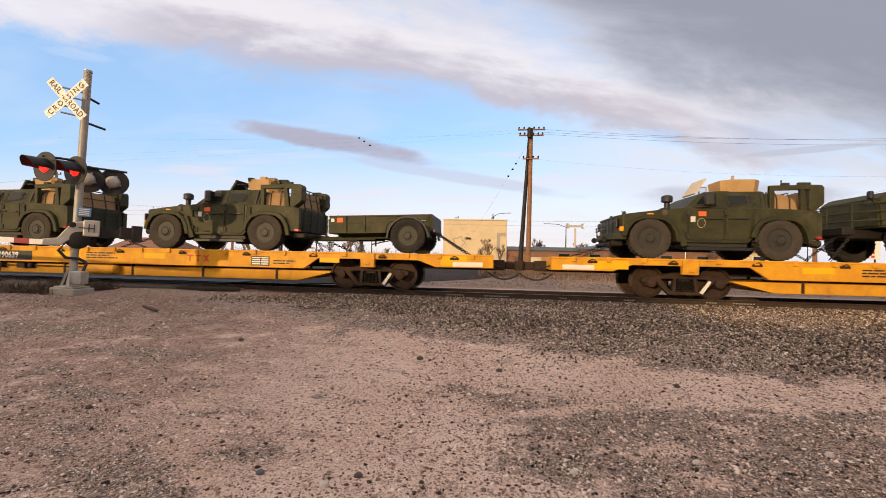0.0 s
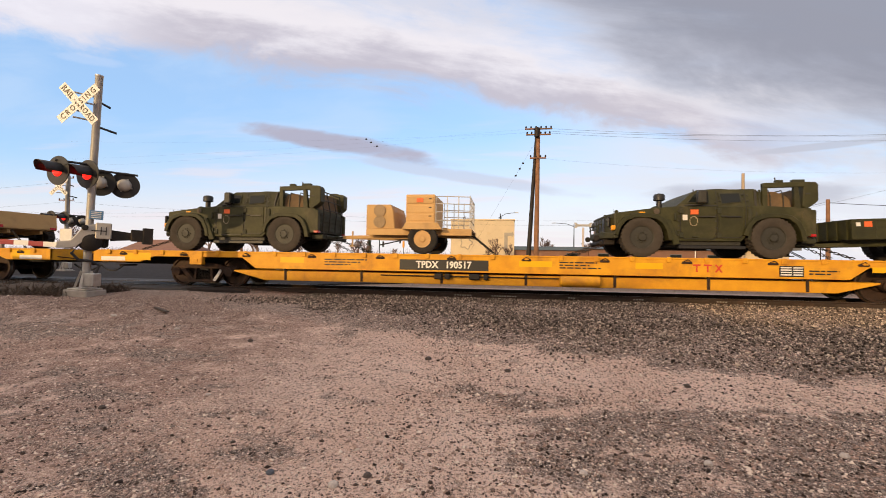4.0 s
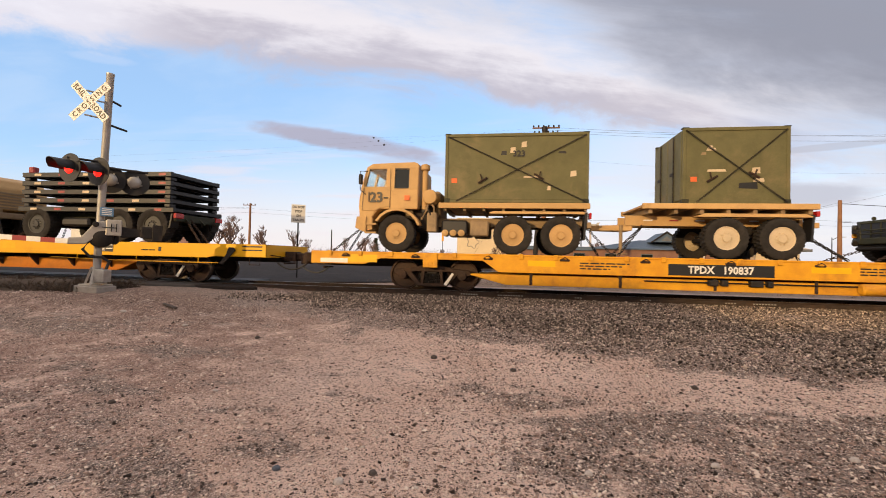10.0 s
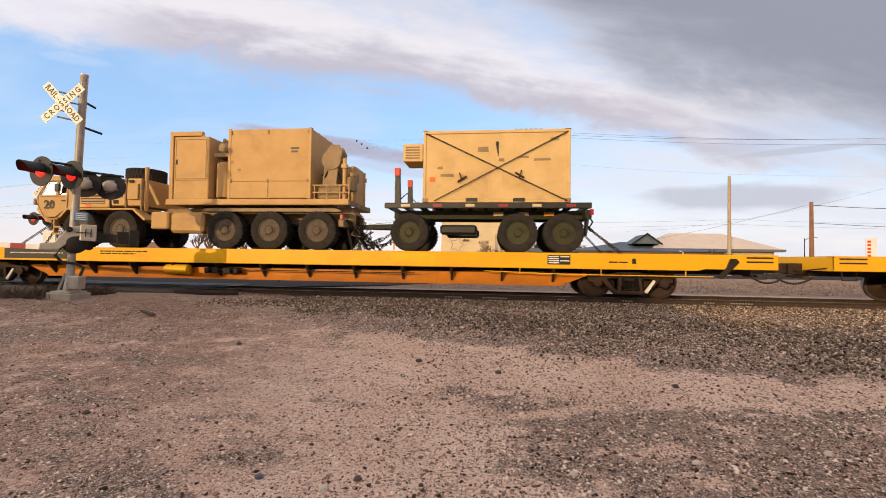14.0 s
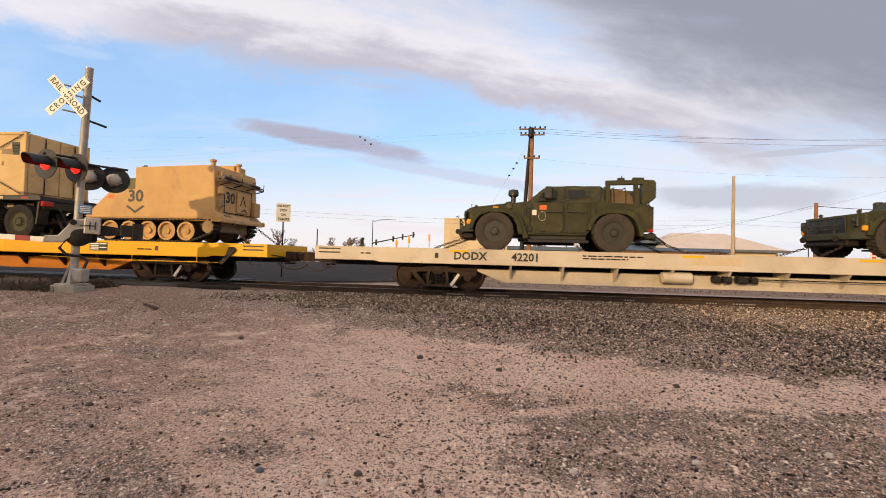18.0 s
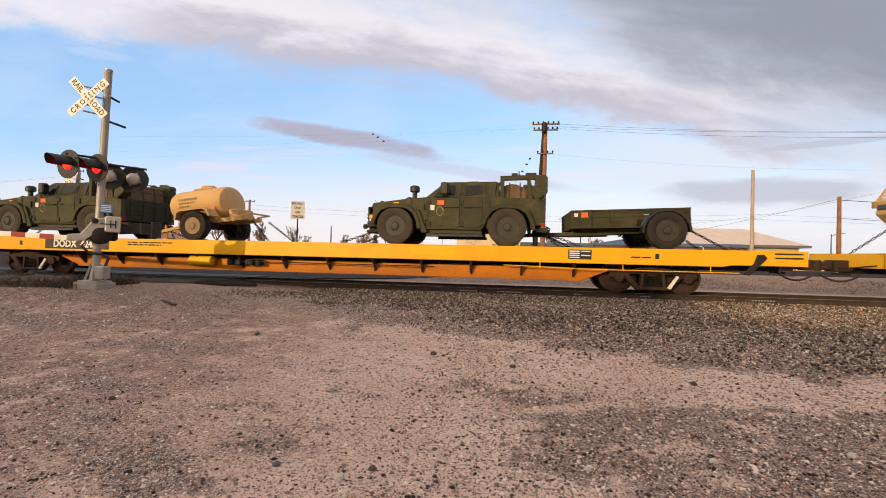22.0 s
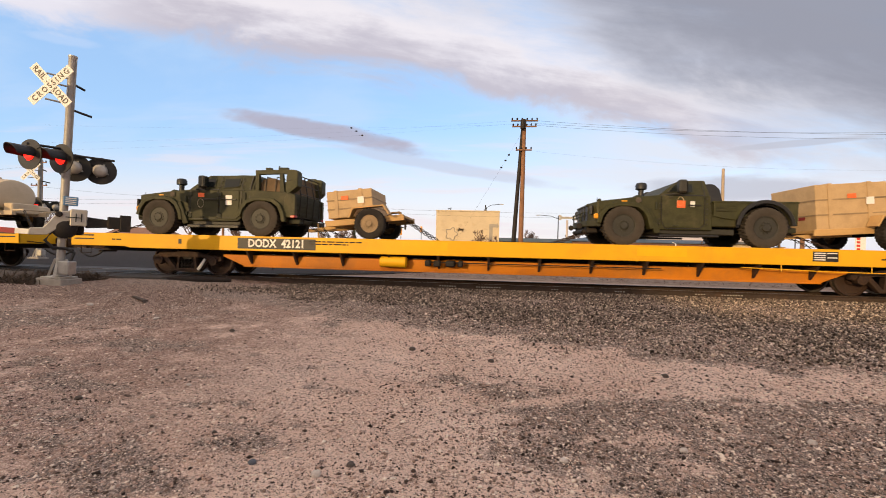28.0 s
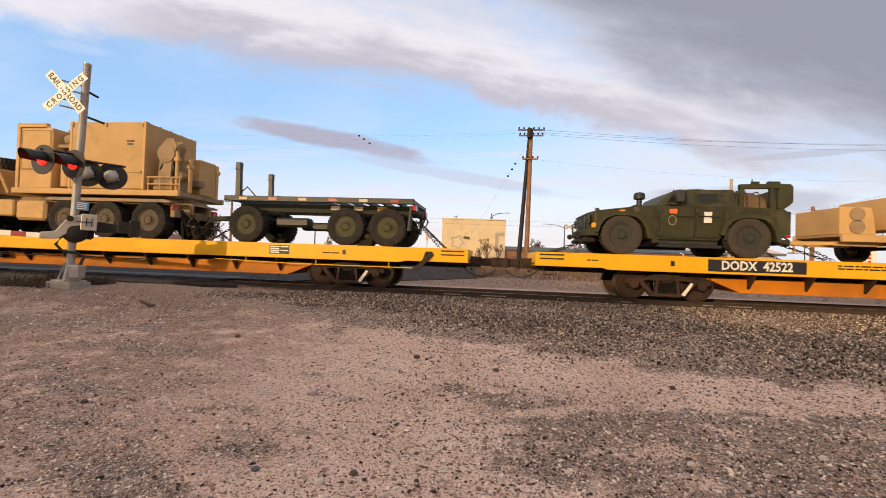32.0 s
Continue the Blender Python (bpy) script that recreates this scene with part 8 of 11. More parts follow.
    seam_side(h, [(6.34, 0.26), (6.34, 0.73)], -1, 1.176, 9, 0)
    for xx in (5.10, 5.34):
        bm = B()
        box(bm, xx, xx + 0.10, -1.178, -1.172, 1.30 - (xx - 5.1), 1.38 - (xx - 5.1))
        part("painted_patch", bm, TAN_DARK, h)
    for i in range(5):
        bm = B()
        box(bm, 5.02, 7.70, -1.1 + i * 0.5, -1.02 + i * 0.5, 2.36, 2.375)
        part("roof_rib", bm, TAN, h)
    bm = B()
    for i in range(2):
        box(bm, 7.05 + 0.02 * i, 7.32 - 0.04 * i, -1.178, -1.174, 1.72 - i * 0.10, 1.78 - i * 0.10)
    part("stencil_marks", bm, BLACK, h)
    bm = B()
    box(bm, 3.16, 4.34, -1.12, 1.12, 0.20, 2.18, 0.02)
    c = part("control_cabinet", bm, TAN, m)
    bm = B()
    box(bm, 3.20, 4.30, -1.14, -1.115, 0.80, 2.12, 0.01)
    d = part("cabinet_door", bm, TAN, c)
    seam_side(c, [(3.24, 0.84), (3.24, 2.08), (4.26, 2.08), (4.26, 0.84), (3.24, 0.84)], -1, 1.142, 9, 0)
    bm = B()
    box(bm, 3.26, 3.30, -1.155, -1.138, 1.3, 1.45)
    part("latch", bm, IRON, d)
    bm = B()
    box(bm, 3.02, 3.14, -1.14, -1.0, 0.20, 2.34, 0.01)
    box(bm, 3.02, 3.14, 1.0, 1.14, 0.20, 2.34, 0.01)
    box(bm, 3.02, 4.10, -1.14, -1.0, 2.20, 2.34, 0.01)
    box(bm, 3.02, 4.10, 1.0, 1.14, 2.20, 2.34, 0.01)
    box(bm, 3.02, 3.14, -1.14, 1.14, 2.22, 2.34, 0.01)
    tube(bm, [(4.06, -1.07, 2.24), (4.30, -1.07, 1.98)], 0.05, 6)
    part("lifting_frame", bm, TAN, m)
    for yy in (-0.80, -0.1, 0.6):
        bm = B()
        lathe(bm, [(0.10, 0.0), (0.25, 0.06), (0.25, 1.10), (0.18, 1.18), (0.05, 1.20)], 4.70, yy, 0.22, "z", 16)
        part("filter_vessel", bm, TAN, m, smooth=True)
    bm = B()
    box(bm, 4.44, 4.98, -1.02, -0.3, 1.56, 1.66)
    lathe(bm, [(0.08, -0.2), (0.19, -0.18), (0.19, 0.22), (0.10, 0.26)], 4.72, -0.75, 1.86, "x", 12)
    tube(bm, [(4.44, -0.8, 1.6), (4.44, -0.8, 0.2)], 0.035, 6)
    tube(bm, [(4.96, -1.0, 1.6), (4.96, -1.0, 0.2)], 0.03, 6)
    tube(bm, [(4.5, -0.6, 2.05), (4.7, -0.9, 2.12), (4.95, -0.8, 1.95)], 0.05, 7)
    part("pump_and_pipes", bm, TAN_DARK, m)
    # hoist behind the main cabinet
    for yy in (-0.95, -0.55):
        bm = B()
        prism(bm, [(7.95, 0.30), (8.02, 1.10), (8.10, 1.72), (8.22, 1.90), (8.48, 1.90), (8.60, 1.66), (8.46, 1.20), (8.40, 0.30)], yy, yy + 0.08, bev=0.01)
        part("hoist_plate", bm, TAN_DARK, m)
    bm = B()
    lathe(bm, [(0.10, -0.04), (0.30, -0.03), (0.30, 0.02), (0.17, 0.03), (0.17, 0.40), (0.30, 0.41), (0.30, 0.46), (0.10, 0.47)], 8.26, -0.95, 1.42, "y", 18)
    part("hose_reel", bm, TAN_DARK, m, smooth=True)
    bm = B()
    for k, (xa, za, xb, zb) in enumerate(((7.86, 0.55, 8.24, 1.36), (8.62, 0.50, 8.30, 1.30), (7.84, 1.00, 8.30, 1.62))):
        tube(bm, [(xa, -0.88 + 0.14 * k, za), ((xa + xb) / 2 + 0.05, -0.95 + 0.14 * k, (za + zb) / 2), (xb, -0.86 + 0.14 * k, zb)], 0.035, 6)
    part("hydraulic_hoses", bm, IRON, m)
    bm = B()
    box(bm, 7.84, 8.55, -0.98, -0.30, 0.22, 0.62, 0.03)
    lathe(bm, [(0.05, 0.0), (0.15, 0.02), (0.15, 0.34), (0.05, 0.36)], 8.05, -0.7, 0.62, "z", 12)
    part("pump_unit", bm, TAN_DARK, m)
    bm = B()
    box(bm, 7.74, 8.70, 0.1, 0.95, 0.22, 1.45, 0.03)
    part("rear_cabinet", bm, TAN, m)
    for yy, hh in ((-1.0, 1.46), (-0.55, 1.30), (1.0, 1.4)):
        bm = B()
        xx = 8.70 if yy != -0.55 else 8.82
        tube(bm, [(xx, yy, 0.2), (xx, yy, hh)], 0.06, 8)
        box(bm, xx - 0.09, xx + 0.09, yy - 0.08, yy + 0.08, hh - 0.32, hh - 0.18, 0.02)
        part("boom_post", bm, TAN, m)
    bm = B()
    for zz in (0.40, 0.62):
        tube(bm, [(7.74, -1.1, zz), (8.9, -1.1, zz)], 0.022, 5)
    for xx in (7.8, 8.2, 8.6, 8.88):
        tube(bm, [(xx, -1.1, 0.18), (xx, -1.1, 0.64)], 0.02, 5)
    part("hand_rail", bm, TAN, m)
    rnd = random.Random(int(-x))
    for k in range(9):
        bm = B()
        xx, yy, zz = rnd.uniform(7.8, 8.7), rnd.uniform(-0.8, 0.9), rnd.uniform(0.2, 0.9)
        if k % 3:
            box(bm, xx, xx + rnd.uniform(0.15, 0.35), yy, yy + 0.3, zz, zz + rnd.uniform(0.2, 0.6), 0.03)
            part("pump_housing", bm, TAN_DARK, m)
        else:
            lathe(bm, [(0.08, 0.0), (0.16, 0.03), (0.16, 0.35), (0.08, 0.38)], xx, yy, zz + 0.3, "y", 12)
            part("hose_reel", bm, TAN_DARK, m, smooth=True)
    place(m, x, deck + z0)


# ---- tracked command carrier ----
def tracked_carrier(x, deck):
    v = thing("tracked_carrier", "sand-tan tracked command carrier with a tall boxy rear", "tracked vehicle")
    bm = B()
    prism(bm, [(-0.90, 0.62), (-0.86, 0.84), (-0.52, 1.16), (0.02, 1.66), (0.84, 1.68), (0.84, 2.38), (3.52, 2.46), (3.60, 1.02), (3.86, 0.78), (3.86, 0.66), (3.3, 0.70), (-0.4, 0.70)], -1.20, 1.20, bev=0.02)
    part("hull", bm, TAN, v)
    bm = B()
    box(bm, -0.8, 3.5, -0.80, 0.80, 0.36, 0.72, 0.04)
    part("lower_hull", bm, TAN_DARK, v)
    # tracks as single shoes
    loop = []
    wheels_x = [0.0, 0.66, 1.32, 1.97, 2.63]
    pts = [(-0.10, 0.045), (2.75, 0.045), (3.40, 0.30)] + arch(3.36, 0.52, 0.24, -60, 90, 5) + [(2.2, 0.72), (0.8, 0.74), (-0.45, 0.70)] + arch(-0.62, 0.46, 0.25, 90, 230, 5)
    for s in (-1, 1):
        n = len(pts)
        for i in range(n):
            a, b = Vector((pts[i][0], 0, pts[i][1])), Vector((pts[(i + 1) % n][0], 0, pts[(i + 1) % n][1]))
            k = max(1, round((b - a).length / 0.125))
            for j in range(k):
                c = a.lerp(b, (j + 0.5) / k)
                ang = math.atan2(b.z - a.z, b.x - a.x)
                loop.append((s, c, ang))
    shoe = B()
    box(shoe, -0.052, 0.052, -0.19, 0.19, -0.03, 0.03, 0.008)
    box(shoe, -0.018, 0.018, -0.17, 0.17, -0.05, -0.028)
    me = bpy.data.meshes.new("track_shoe")
    shoe.to_mesh(me)
    shoe.free()
    me.materials.append(IRON)
    for s, c, ang in loop:
        o = new("track_shoe", me)
        o.parent = v
        o.matrix_basis = Matrix.Translation((c.x, s * 1.02, c.z)) @ Matrix.Rotation(-ang, 4, "Y")
    for s in (-1, 1):
        for xx in wheels_x:
            bm = B()
            lathe(bm, [(0.30, -0.14), (0.30, 0.14), (0.24, 0.15), (0.22, 0.08), (0.10, 0.06), (0.09, 0.12), (0.02, 0.13)] if s > 0 else [(0.02, -0.13), (0.09, -0.12), (0.10, -0.06), (0.22, -0.08), (0.24, -0.15), (0.30, -0.14), (0.30, 0.14)], xx, s * 1.04, 0.37, "y", 22)
            for f in bm.faces:
                c = f.calc_center_median()
                f.material_index = 1 if math.hypot(c.x - xx, c.z - 0.37) > 0.27 else 0
            part("road_wheel", bm, [TAN, RUBBER], v, smooth=True)
        for xx, zz, r in ((-0.62, 0.46, 0.21), (3.36, 0.52, 0.20)):
            bm = B()
            lathe(bm, [(r, -0.12), (r, 0.12), (0.05, 0.14)] if s > 0 else [(0.05, -0.14), (r, -0.12), (r, 0.12)], xx, s * 1.04, zz, "y", 14)
            part("sprocket" if xx < 0 else "idler_wheel", bm, TAN_DARK, v)
        bm = B()
        prism(bm, [(-0.88, 0.80), (3.88, 0.84), (3.92, 0.70), (3.7, 0.66), (3.5, 0.76), (-0.6, 0.74)], s * 1.19, s * 1.25, bev=0.01)
        part("track_skirt", bm, TAN, v)
    bm = B()
    box(bm, 0.06, 0.80, -1.05, -0.35, 1.68, 1.98, 0.03)
    box(bm, 0.10, 0.7, -1.0, -0.4, 1.98, 2.06, 0.02)
    part("stowed_box", bm, BOX_GREEN, v)
    bm = B()
    lathe(bm, [(0.34, 0.0), (0.36, 0.06), (0.30, 0.14), (0.04, 0.16)], 0.30, 0.5, 1.66, "z", 18)
    part("driver_hatch", bm, TAN, v)
    bm = B()
    box(bm, 3.54, 3.66, -1.0, 1.0, 0.9, 2.3, 0.02)
    part("rear_ramp", bm, TAN, v)
    for k, (y0, y1, z0, z1, dp, mt) in enumerate(((-1.12, -0.98, 1.55, 1.80, 0.16, TAN), (-1.14, -0.96, 1.95, 2.12, 0.20, TAN_DARK), (-1.10, -0.98, 1.15, 1.38, 0.12, TAN_DARK), (0.72, 1.08, 1.0, 1.5, 0.16, TAN), (-0.95, -0.60, 0.72, 0.92, 0.14, TAN_DARK), (0.5, 0.95, 0.70, 0.92, 0.14, TAN_DARK))):
        bm = B()
        box(bm, 3.60, 3.64 + dp, y0, y1, z0, z1, 0.02)
        part("rear_fitting", bm, mt, v)
    # rolled poles and netting on the rear rack
    for k in range(6):
        bm = B()
        tube(bm, [(3.74 + 0.06 * (k % 3), -1.24 + 0.05 * k, 2.02 + 0.05 * (k // 2)), (3.76 + 0.05 * (k % 2), 0.1, 2.0 + 0.05 * (k // 2)), (3.74 + 0.06 * (k % 3), 1.30 - 0.08 * k, 1.98 + 0.05 * (k // 2))], 0.026, 6)
        part("stowed_pole", bm, TAN_DARK if k % 2 else IRON, v)
    for yy in (-1.0, -0.35, 0.35, 1.0):
        bm = B()
        tube(bm, [(3.62, yy, 1.86), (3.95, yy, 1.94), (3.95, yy, 2.16)], 0.02, 6)
        part("rack_bracket", bm, IRON, v)
    bm = B()
    tube(bm, [(3.69, -0.86, 1.0), (3.69, -0.86, 1.82), (3.69, 0.66, 1.82), (3.69, 0.66, 1.0), (3.69, -0.86, 1.0)], 0.016, 5)
    part("ramp_seal", bm, IRON, v)
    bm = B()
    box(bm, 3.66, 3.72, -0.2, 0.45, 1.05, 1.75, 0.02)
    part("ramp_door", bm, TAN, v)
    lettering("tactical_number", "30", 0.50, BLACK, v, pose(3.668, -0.52, 1.48, 0, 0, 90))
    bm = B()
    tube(bm, [(3.73, -0.05, 1.3), (3.73, 0.1, 1.62), (3.73, 0.25, 1.3)], 0.018, 4)
    tube(bm, [(3.73, 0.02, 1.12), (3.73, 0.2, 1.2), (3.73, 0.35, 1.1)], 0.018, 4)
    part("painted_marks", bm, BLACK, v)
    for yy, hh in ((-1.05, 0.14), (0.3, 0.28)):
        bm = B()
        lathe(bm, [(0.07, 0.0), (0.07, hh), (0.10, hh + 0.02), (0.10, hh + 0.08), (0.02, hh + 0.10)], 3.40, yy, 2.42, "z", 10)
        part("roof_vent", bm, TAN, v)
    bm = B()
    box(bm, 2.6, 3.3, 0.2, 0.9, 2.42, 2.72, 0.02)
    part("roof_box", bm, TAN, v)
    bm = B()
    for xx in (1.0, 3.0):
        tube(bm, [(xx, -1.1, 2.38), (xx + 0.06, -1.1, 2.43), (xx + 0.16, -1.1, 2.43)], 0.02, 5)
    part("lifting_eye", bm, IRON, v)
    bm = B()
    box(bm, -0.60, -0.46, -1.05, -0.75, 0.98, 1.10, 0.02)
    box(bm, -0.60, -0.46, 0.75, 1.05, 0.98, 1.10, 0.02)
    part("headlight", bm, TAN_DARK, v)
    lettering("tactical_number", "30", 0.52, BLACK, v, pose(0.88, -1.205, 1.44), 1.05)
    bm = B()
    prism(bm, [(0.56, 1.12), (0.62, 1.16), (0.88, 0.98), (1.14, 1.16), (1.20, 1.12), (0.88, 0.90)], -1.206, -1.200)
    part("painted_chevron", bm, BLACK, v)
    plate(v, "placard", 0.02, 1.42, 0.22, 0.10, -1.202, ORANGE_TAG, "orange paper tag")
    tie_downs(v, [((-0.85, -0.6, 0.6), (-1.7, -0.95, 0.03)), ((-0.85, 0.6, 0.6), (-1.7, 0.95, 0.03)), ((-0.85, -0.3, 0.6), (-1.6, -0.6, 0.03)), ((3.8, -0.6, 0.7), (4.6, -0.95, 0.03)), ((3.8, 0.6, 0.7), (4.6, 0.95, 0.03))])
    return place(v, x, deck)


def guarded_truck(x, deck):
    """Squat dark green vehicle with bars in front of its cab."""
    v = thing("guarded_truck", "dark green squat army truck with tubular front guard", "military truck", "heavy trucks")
    bm = B()
    loft(bm, [(0.0, 0.95, 1.10), (-0.02, 1.70, 1.06), (0.25, 1.90, 1.02), (3.4, 2.02, 1.02), (3.5, 0.95, 1.10)], bev=0.05)
    part("body", bm, GREEN, v)
    bm = B()
    box(bm, -0.75, 5.5, -0.55, 0.55, 0.66, 0.92, 0.03)
    box(bm, -0.85, -0.55, -1.05, 1.05, 0.72, 0.95, 0.03)
    part("chassis", bm, IRON, v)
    for zz in (1.12, 1.35, 1.58):
        bm = B()
        tube(bm, [(0.6, -1.16, zz + 0.06), (-0.35, -1.14, zz), (-0.52, -0.9, zz), (-0.52, 0.9, zz), (-0.35, 1.14, zz), (0.6, 1.16, zz + 0.06)], 0.02, 6)
        part("guard_rail", bm, GREEN_DARK, v)
    for yy in (-0.9, 0.0, 0.9):
        bm = B()
        tube(bm, [(-0.52, yy, 0.9), (-0.52, yy, 1.6)], 0.02, 6)
        part("guard_post", bm, GREEN_DARK, v)
    bm = B()
    tube(bm, [(-0.1, -1.1, 1.5), (-0.3, -1.2, 1.7)], 0.015, 6)
    box(bm, -0.36, -0.26, -1.28, -1.12, 1.66, 1.88, 0.03)
    part("mirror", bm, BLACK, v)
    bm = B()
    lathe(bm, [(0.10, 0.0), (0.10, 0.25), (0.16, 0.27), (0.16, 0.45), (0.04, 0.5)], 0.75, -0.8, 1.92, "z", 14)
    part("air_intake", bm, GREEN_DARK, v, smooth=True)
    for xx in (0.85, 4.4):
        for s in (-1, 1):
            wheel(v, xx, s * 1.06, 0.60, 0.40, GREEN_DARK)
    bm = B()
    box(bm, 3.5, 6.0, -1.1, 1.1, 1.0, 1.5, 0.03)
    part("load_bed", bm, GREEN, v)
    tie_downs(v, [((-0.7, -0.7, 0.75), (-1.7, -0.95, 0.03)), ((-0.7, 0.7, 0.75), (-1.7, 0.95, 0.03)), ((-0.6, -1.0, 0.75), (-1.2, -1.1, 0.03))])
    return place(v, x, deck)

# ---- what stands on each flatcar ----
guarded_truck(10.0, DECK_A)
jltv(4.22, DECK_A, 1)
light_trailer(-2.55, DECK_A, GREEN, 1.5, 0.70, -2.45, 1.16, "green")
jltv(-10.3, DECK_A, 2, tags=1)
jltv(-18.2, DECK_A, 2, tags=1)
jltv(-24.95, DECK_A, 1, tags=1)
light_trailer(-31.92, DECK_A, GREEN, 2.0, 0.70, -2.45, 1.16, "green")
jltv(-39.63, DECK_A, 0, tags=1)
generator_trailer(-45.74, DECK_A)
jltv(-53.35, DECK_A, 0, tags=1)
light_trailer(-61.5, DECK_A, TAN, 6.0, 0.84, -1.45, 1.22, "tan")
jltv_pickup(-68.62, DECK_A, 1)
cargo_trailer_tandem(-73.6, DECK_A, True)
cabover(-82.65, DECK_A, "dropside")
light_trailer(-90.43, DECK_A, TAN, 5.5, 0.84, -1.45, 1.22, "tan")
jltv_pickup(-97.48, DECK_A)
cargo_trailer_tandem(-102.85, DECK_A, False)
container(-102.85, DECK_A, -1.10, 1.55, 1.49, 3.55, BOX_GREEN, "dark olive steel container chained to a trailer", forks=False)
cabover(-111.90, DECK_A, "container", number="23")
container(-111.90, DECK_A, 1.42, 5.50, 1.49, 3.50, BOX_GREEN, "large worn olive container lashed to a truck bed", marks="323", forks=False)
heavy_trailer(-124.50, DECK_D, "stack")
rack_stack(-124.50, DECK_D, 1.17)
tanker(-135.42, DECK_D)
heavy_trailer(-154.57, DECK_D)
container(-154.57, DECK_D, 0.38, 4.62, 1.45, 3.56, SHELTER_TAN, "sand-tan steel container with crossed lashing chains", marks="mid", ac=True)
load_truck(-165.33, DECK_D, "20")
light_trailer(-178.10, DECK_D, TAN, 5.0, 0.84, -1.45, 1.30, "ribbed")
jltv_pickup(-185.14, DECK_D)
jltv(-195.52, DECK_D, 0, tags=0)
tracked_carrier(-207.76, DECK_D)
heavy_trailer(-215.52, DECK_D)
container(-215.52, DECK_D, 0.28, 4.52, 1.45, 3.56, SHELTER_TAN, "sand-tan steel container with crossed lashing chains", ac=True)
load_truck(-226.36, DECK_D, "")
light_trailer(-234.77, DECK_D, GREEN, 2.0, 0.70, -2.45, 1.14, "green")
jltv(-242.33, DECK_D, 0, tags=1)
water_trailer(-248.95, DECK_D, 7.0)
jltv(-255.98, DECK_D, 0, tags=1)
jltv_pickup(-266.83, DECK_D, 1)
heavy_trailer(-274.05, DECK_D)
container(-274.05, DECK_D, 0.10, 4.34, 1.45, 3.56, BOX_GREEN, "olive steel container with crossed lashing chains", ac=True)
load_truck(-284.98, DECK_D, "")
crate_trailer(-293.40, DECK_D, True, 4.0)
jltv_pickup(-300.38, DECK_D)
crate_trailer(-307.60, DECK_D, False, 6.0)
jltv(-314.30, DECK_D, 0, tags=2)
water_trailer(-321.40, DECK_D, 0.5, SAND_WHITE)
cabover(-330.39, DECK_D, "flat", armoured=True)
generator_trailer(-336.38, DECK_D)
jltv(-343.95, DECK_D, 0, tags=2)
heavy_trailer(-355.04, DECK_D, "bare")
load_truck(-366.25, DECK_D, "")

# ---- ground, track ----
def ground_height(x, y):
    """Flat yard, rising to the ballast, to the road at the crossing, and level beyond."""
    s = min(max((y - 5.2) / 6.0, 0.0), 1.0)
    h = 0.40 * s * s * (3 - 2 * s)
    k = min(max((-x - 4.0) / 6.5, 0.0), 1.0) * min(max((y - 5.5) / 4.0, 0.0), 1.0)
    h = h + (0.53 - h) * k * k * (3 - 2 * k) if y < 16 else h
    if y > 15.5:
        t = min((y - 15.5) / 4.0, 1.0)
        h = h * (1 - t) + 0.45 * t
    return h


GRAVEL_PATCHES = ((0.34, 5.05, 0.7, 0.35, 1.0), (1.5, 4.3, 1.4, 0.55, 1.0), (0.46, 3.5, 0.6, 0.35, 0.9), (2.7, 3.6, 2.0, 1.0, 1.15), (-8.5, 7.1, 1.5, 0.5, 0.9),
                  (-1.96, 3.2, 0.45, 0.25, 0.9), (-2.5, 2.8, 1.3, 0.35, 0.45), (4.2, 5.2, 1.3, 0.40, 0.9), (-1.4, 6.0, 0.35, 0.2, 0.8), (-3.9, 3.3, 2.0, 0.8, 0.3), (3.6, 4.5, 1.9, 0.7, 1.0), (-6.5, 5.2, 1.6, 0.4, 0.3), (-8.4, 10.4, 3.2, 1.3, 0.2), (-5.0, 6.2, 1.2, 0.4, 0.6), (-5.5, 4.0, 2.0, 0.6, 0.3))


def apron_edge(x):
    """Where the loose ballast gives out on the yard's side."""
    return 7.0 - (0.20 if x > 0 else 0.36) * x


def gravel_share(x, y):
    """How much loose grey gravel covers the dirt, 0 to 1."""
    g = 0.0
    for cx, cy, rx, ry, amount in GRAVEL_PATCHES:
        g = max(g, amount * math.exp(-((x - cx) / rx) ** 2 - ((y - cy) / ry) ** 2))
    g = max(g * 0.72, min(max((y - apron_edge(x)) / 1.3, 0.0), 1.0))
    n = noise.noise(Vector((x * 0.9, y * 1.7, 2))) + noise.noise(Vector((x * 2.3, y * 4.0, 12))) + 0.8 * noise.noise(Vector((x * 6.5, y * 9.0, 5)))
    rough = 0.03 * min(max((-x - 1.5) / 2.0, 0.0), 1.0)
    pale = 0.7 * math.exp(-((x + 0.6) / 0.9) ** 2 - ((y - 3.7) / 0.7) ** 2) + math.exp(-((y - 6.1 + 0.12 * x) / 0.48) ** 2) * min(max((x + 5.0) / 3.0, 0.0), 1.0)
    return min(max(g * 1.15 + 0.50 * n + 0.08 + rough - 0.45 * pale, 0.0), 1.0)


def surface(x, y):
    """Ground with ruts and clods."""
    h = ground_height(x, y)
    if -5 < y < 15:
        h += noise.noise(Vector((x * 0.7, y * 0.7, 0))) * 0.03 + noise.noise(Vector((x * 2.1, y * 2.1, 3))) * 0.016
        if y < 9:
            h += noise.noise(Vector((x * 6.5, y * 6.5, 3))) * 0.010 + noise.noise(Vector((x * 14, y * 14, 8))) * 0.006
    return h


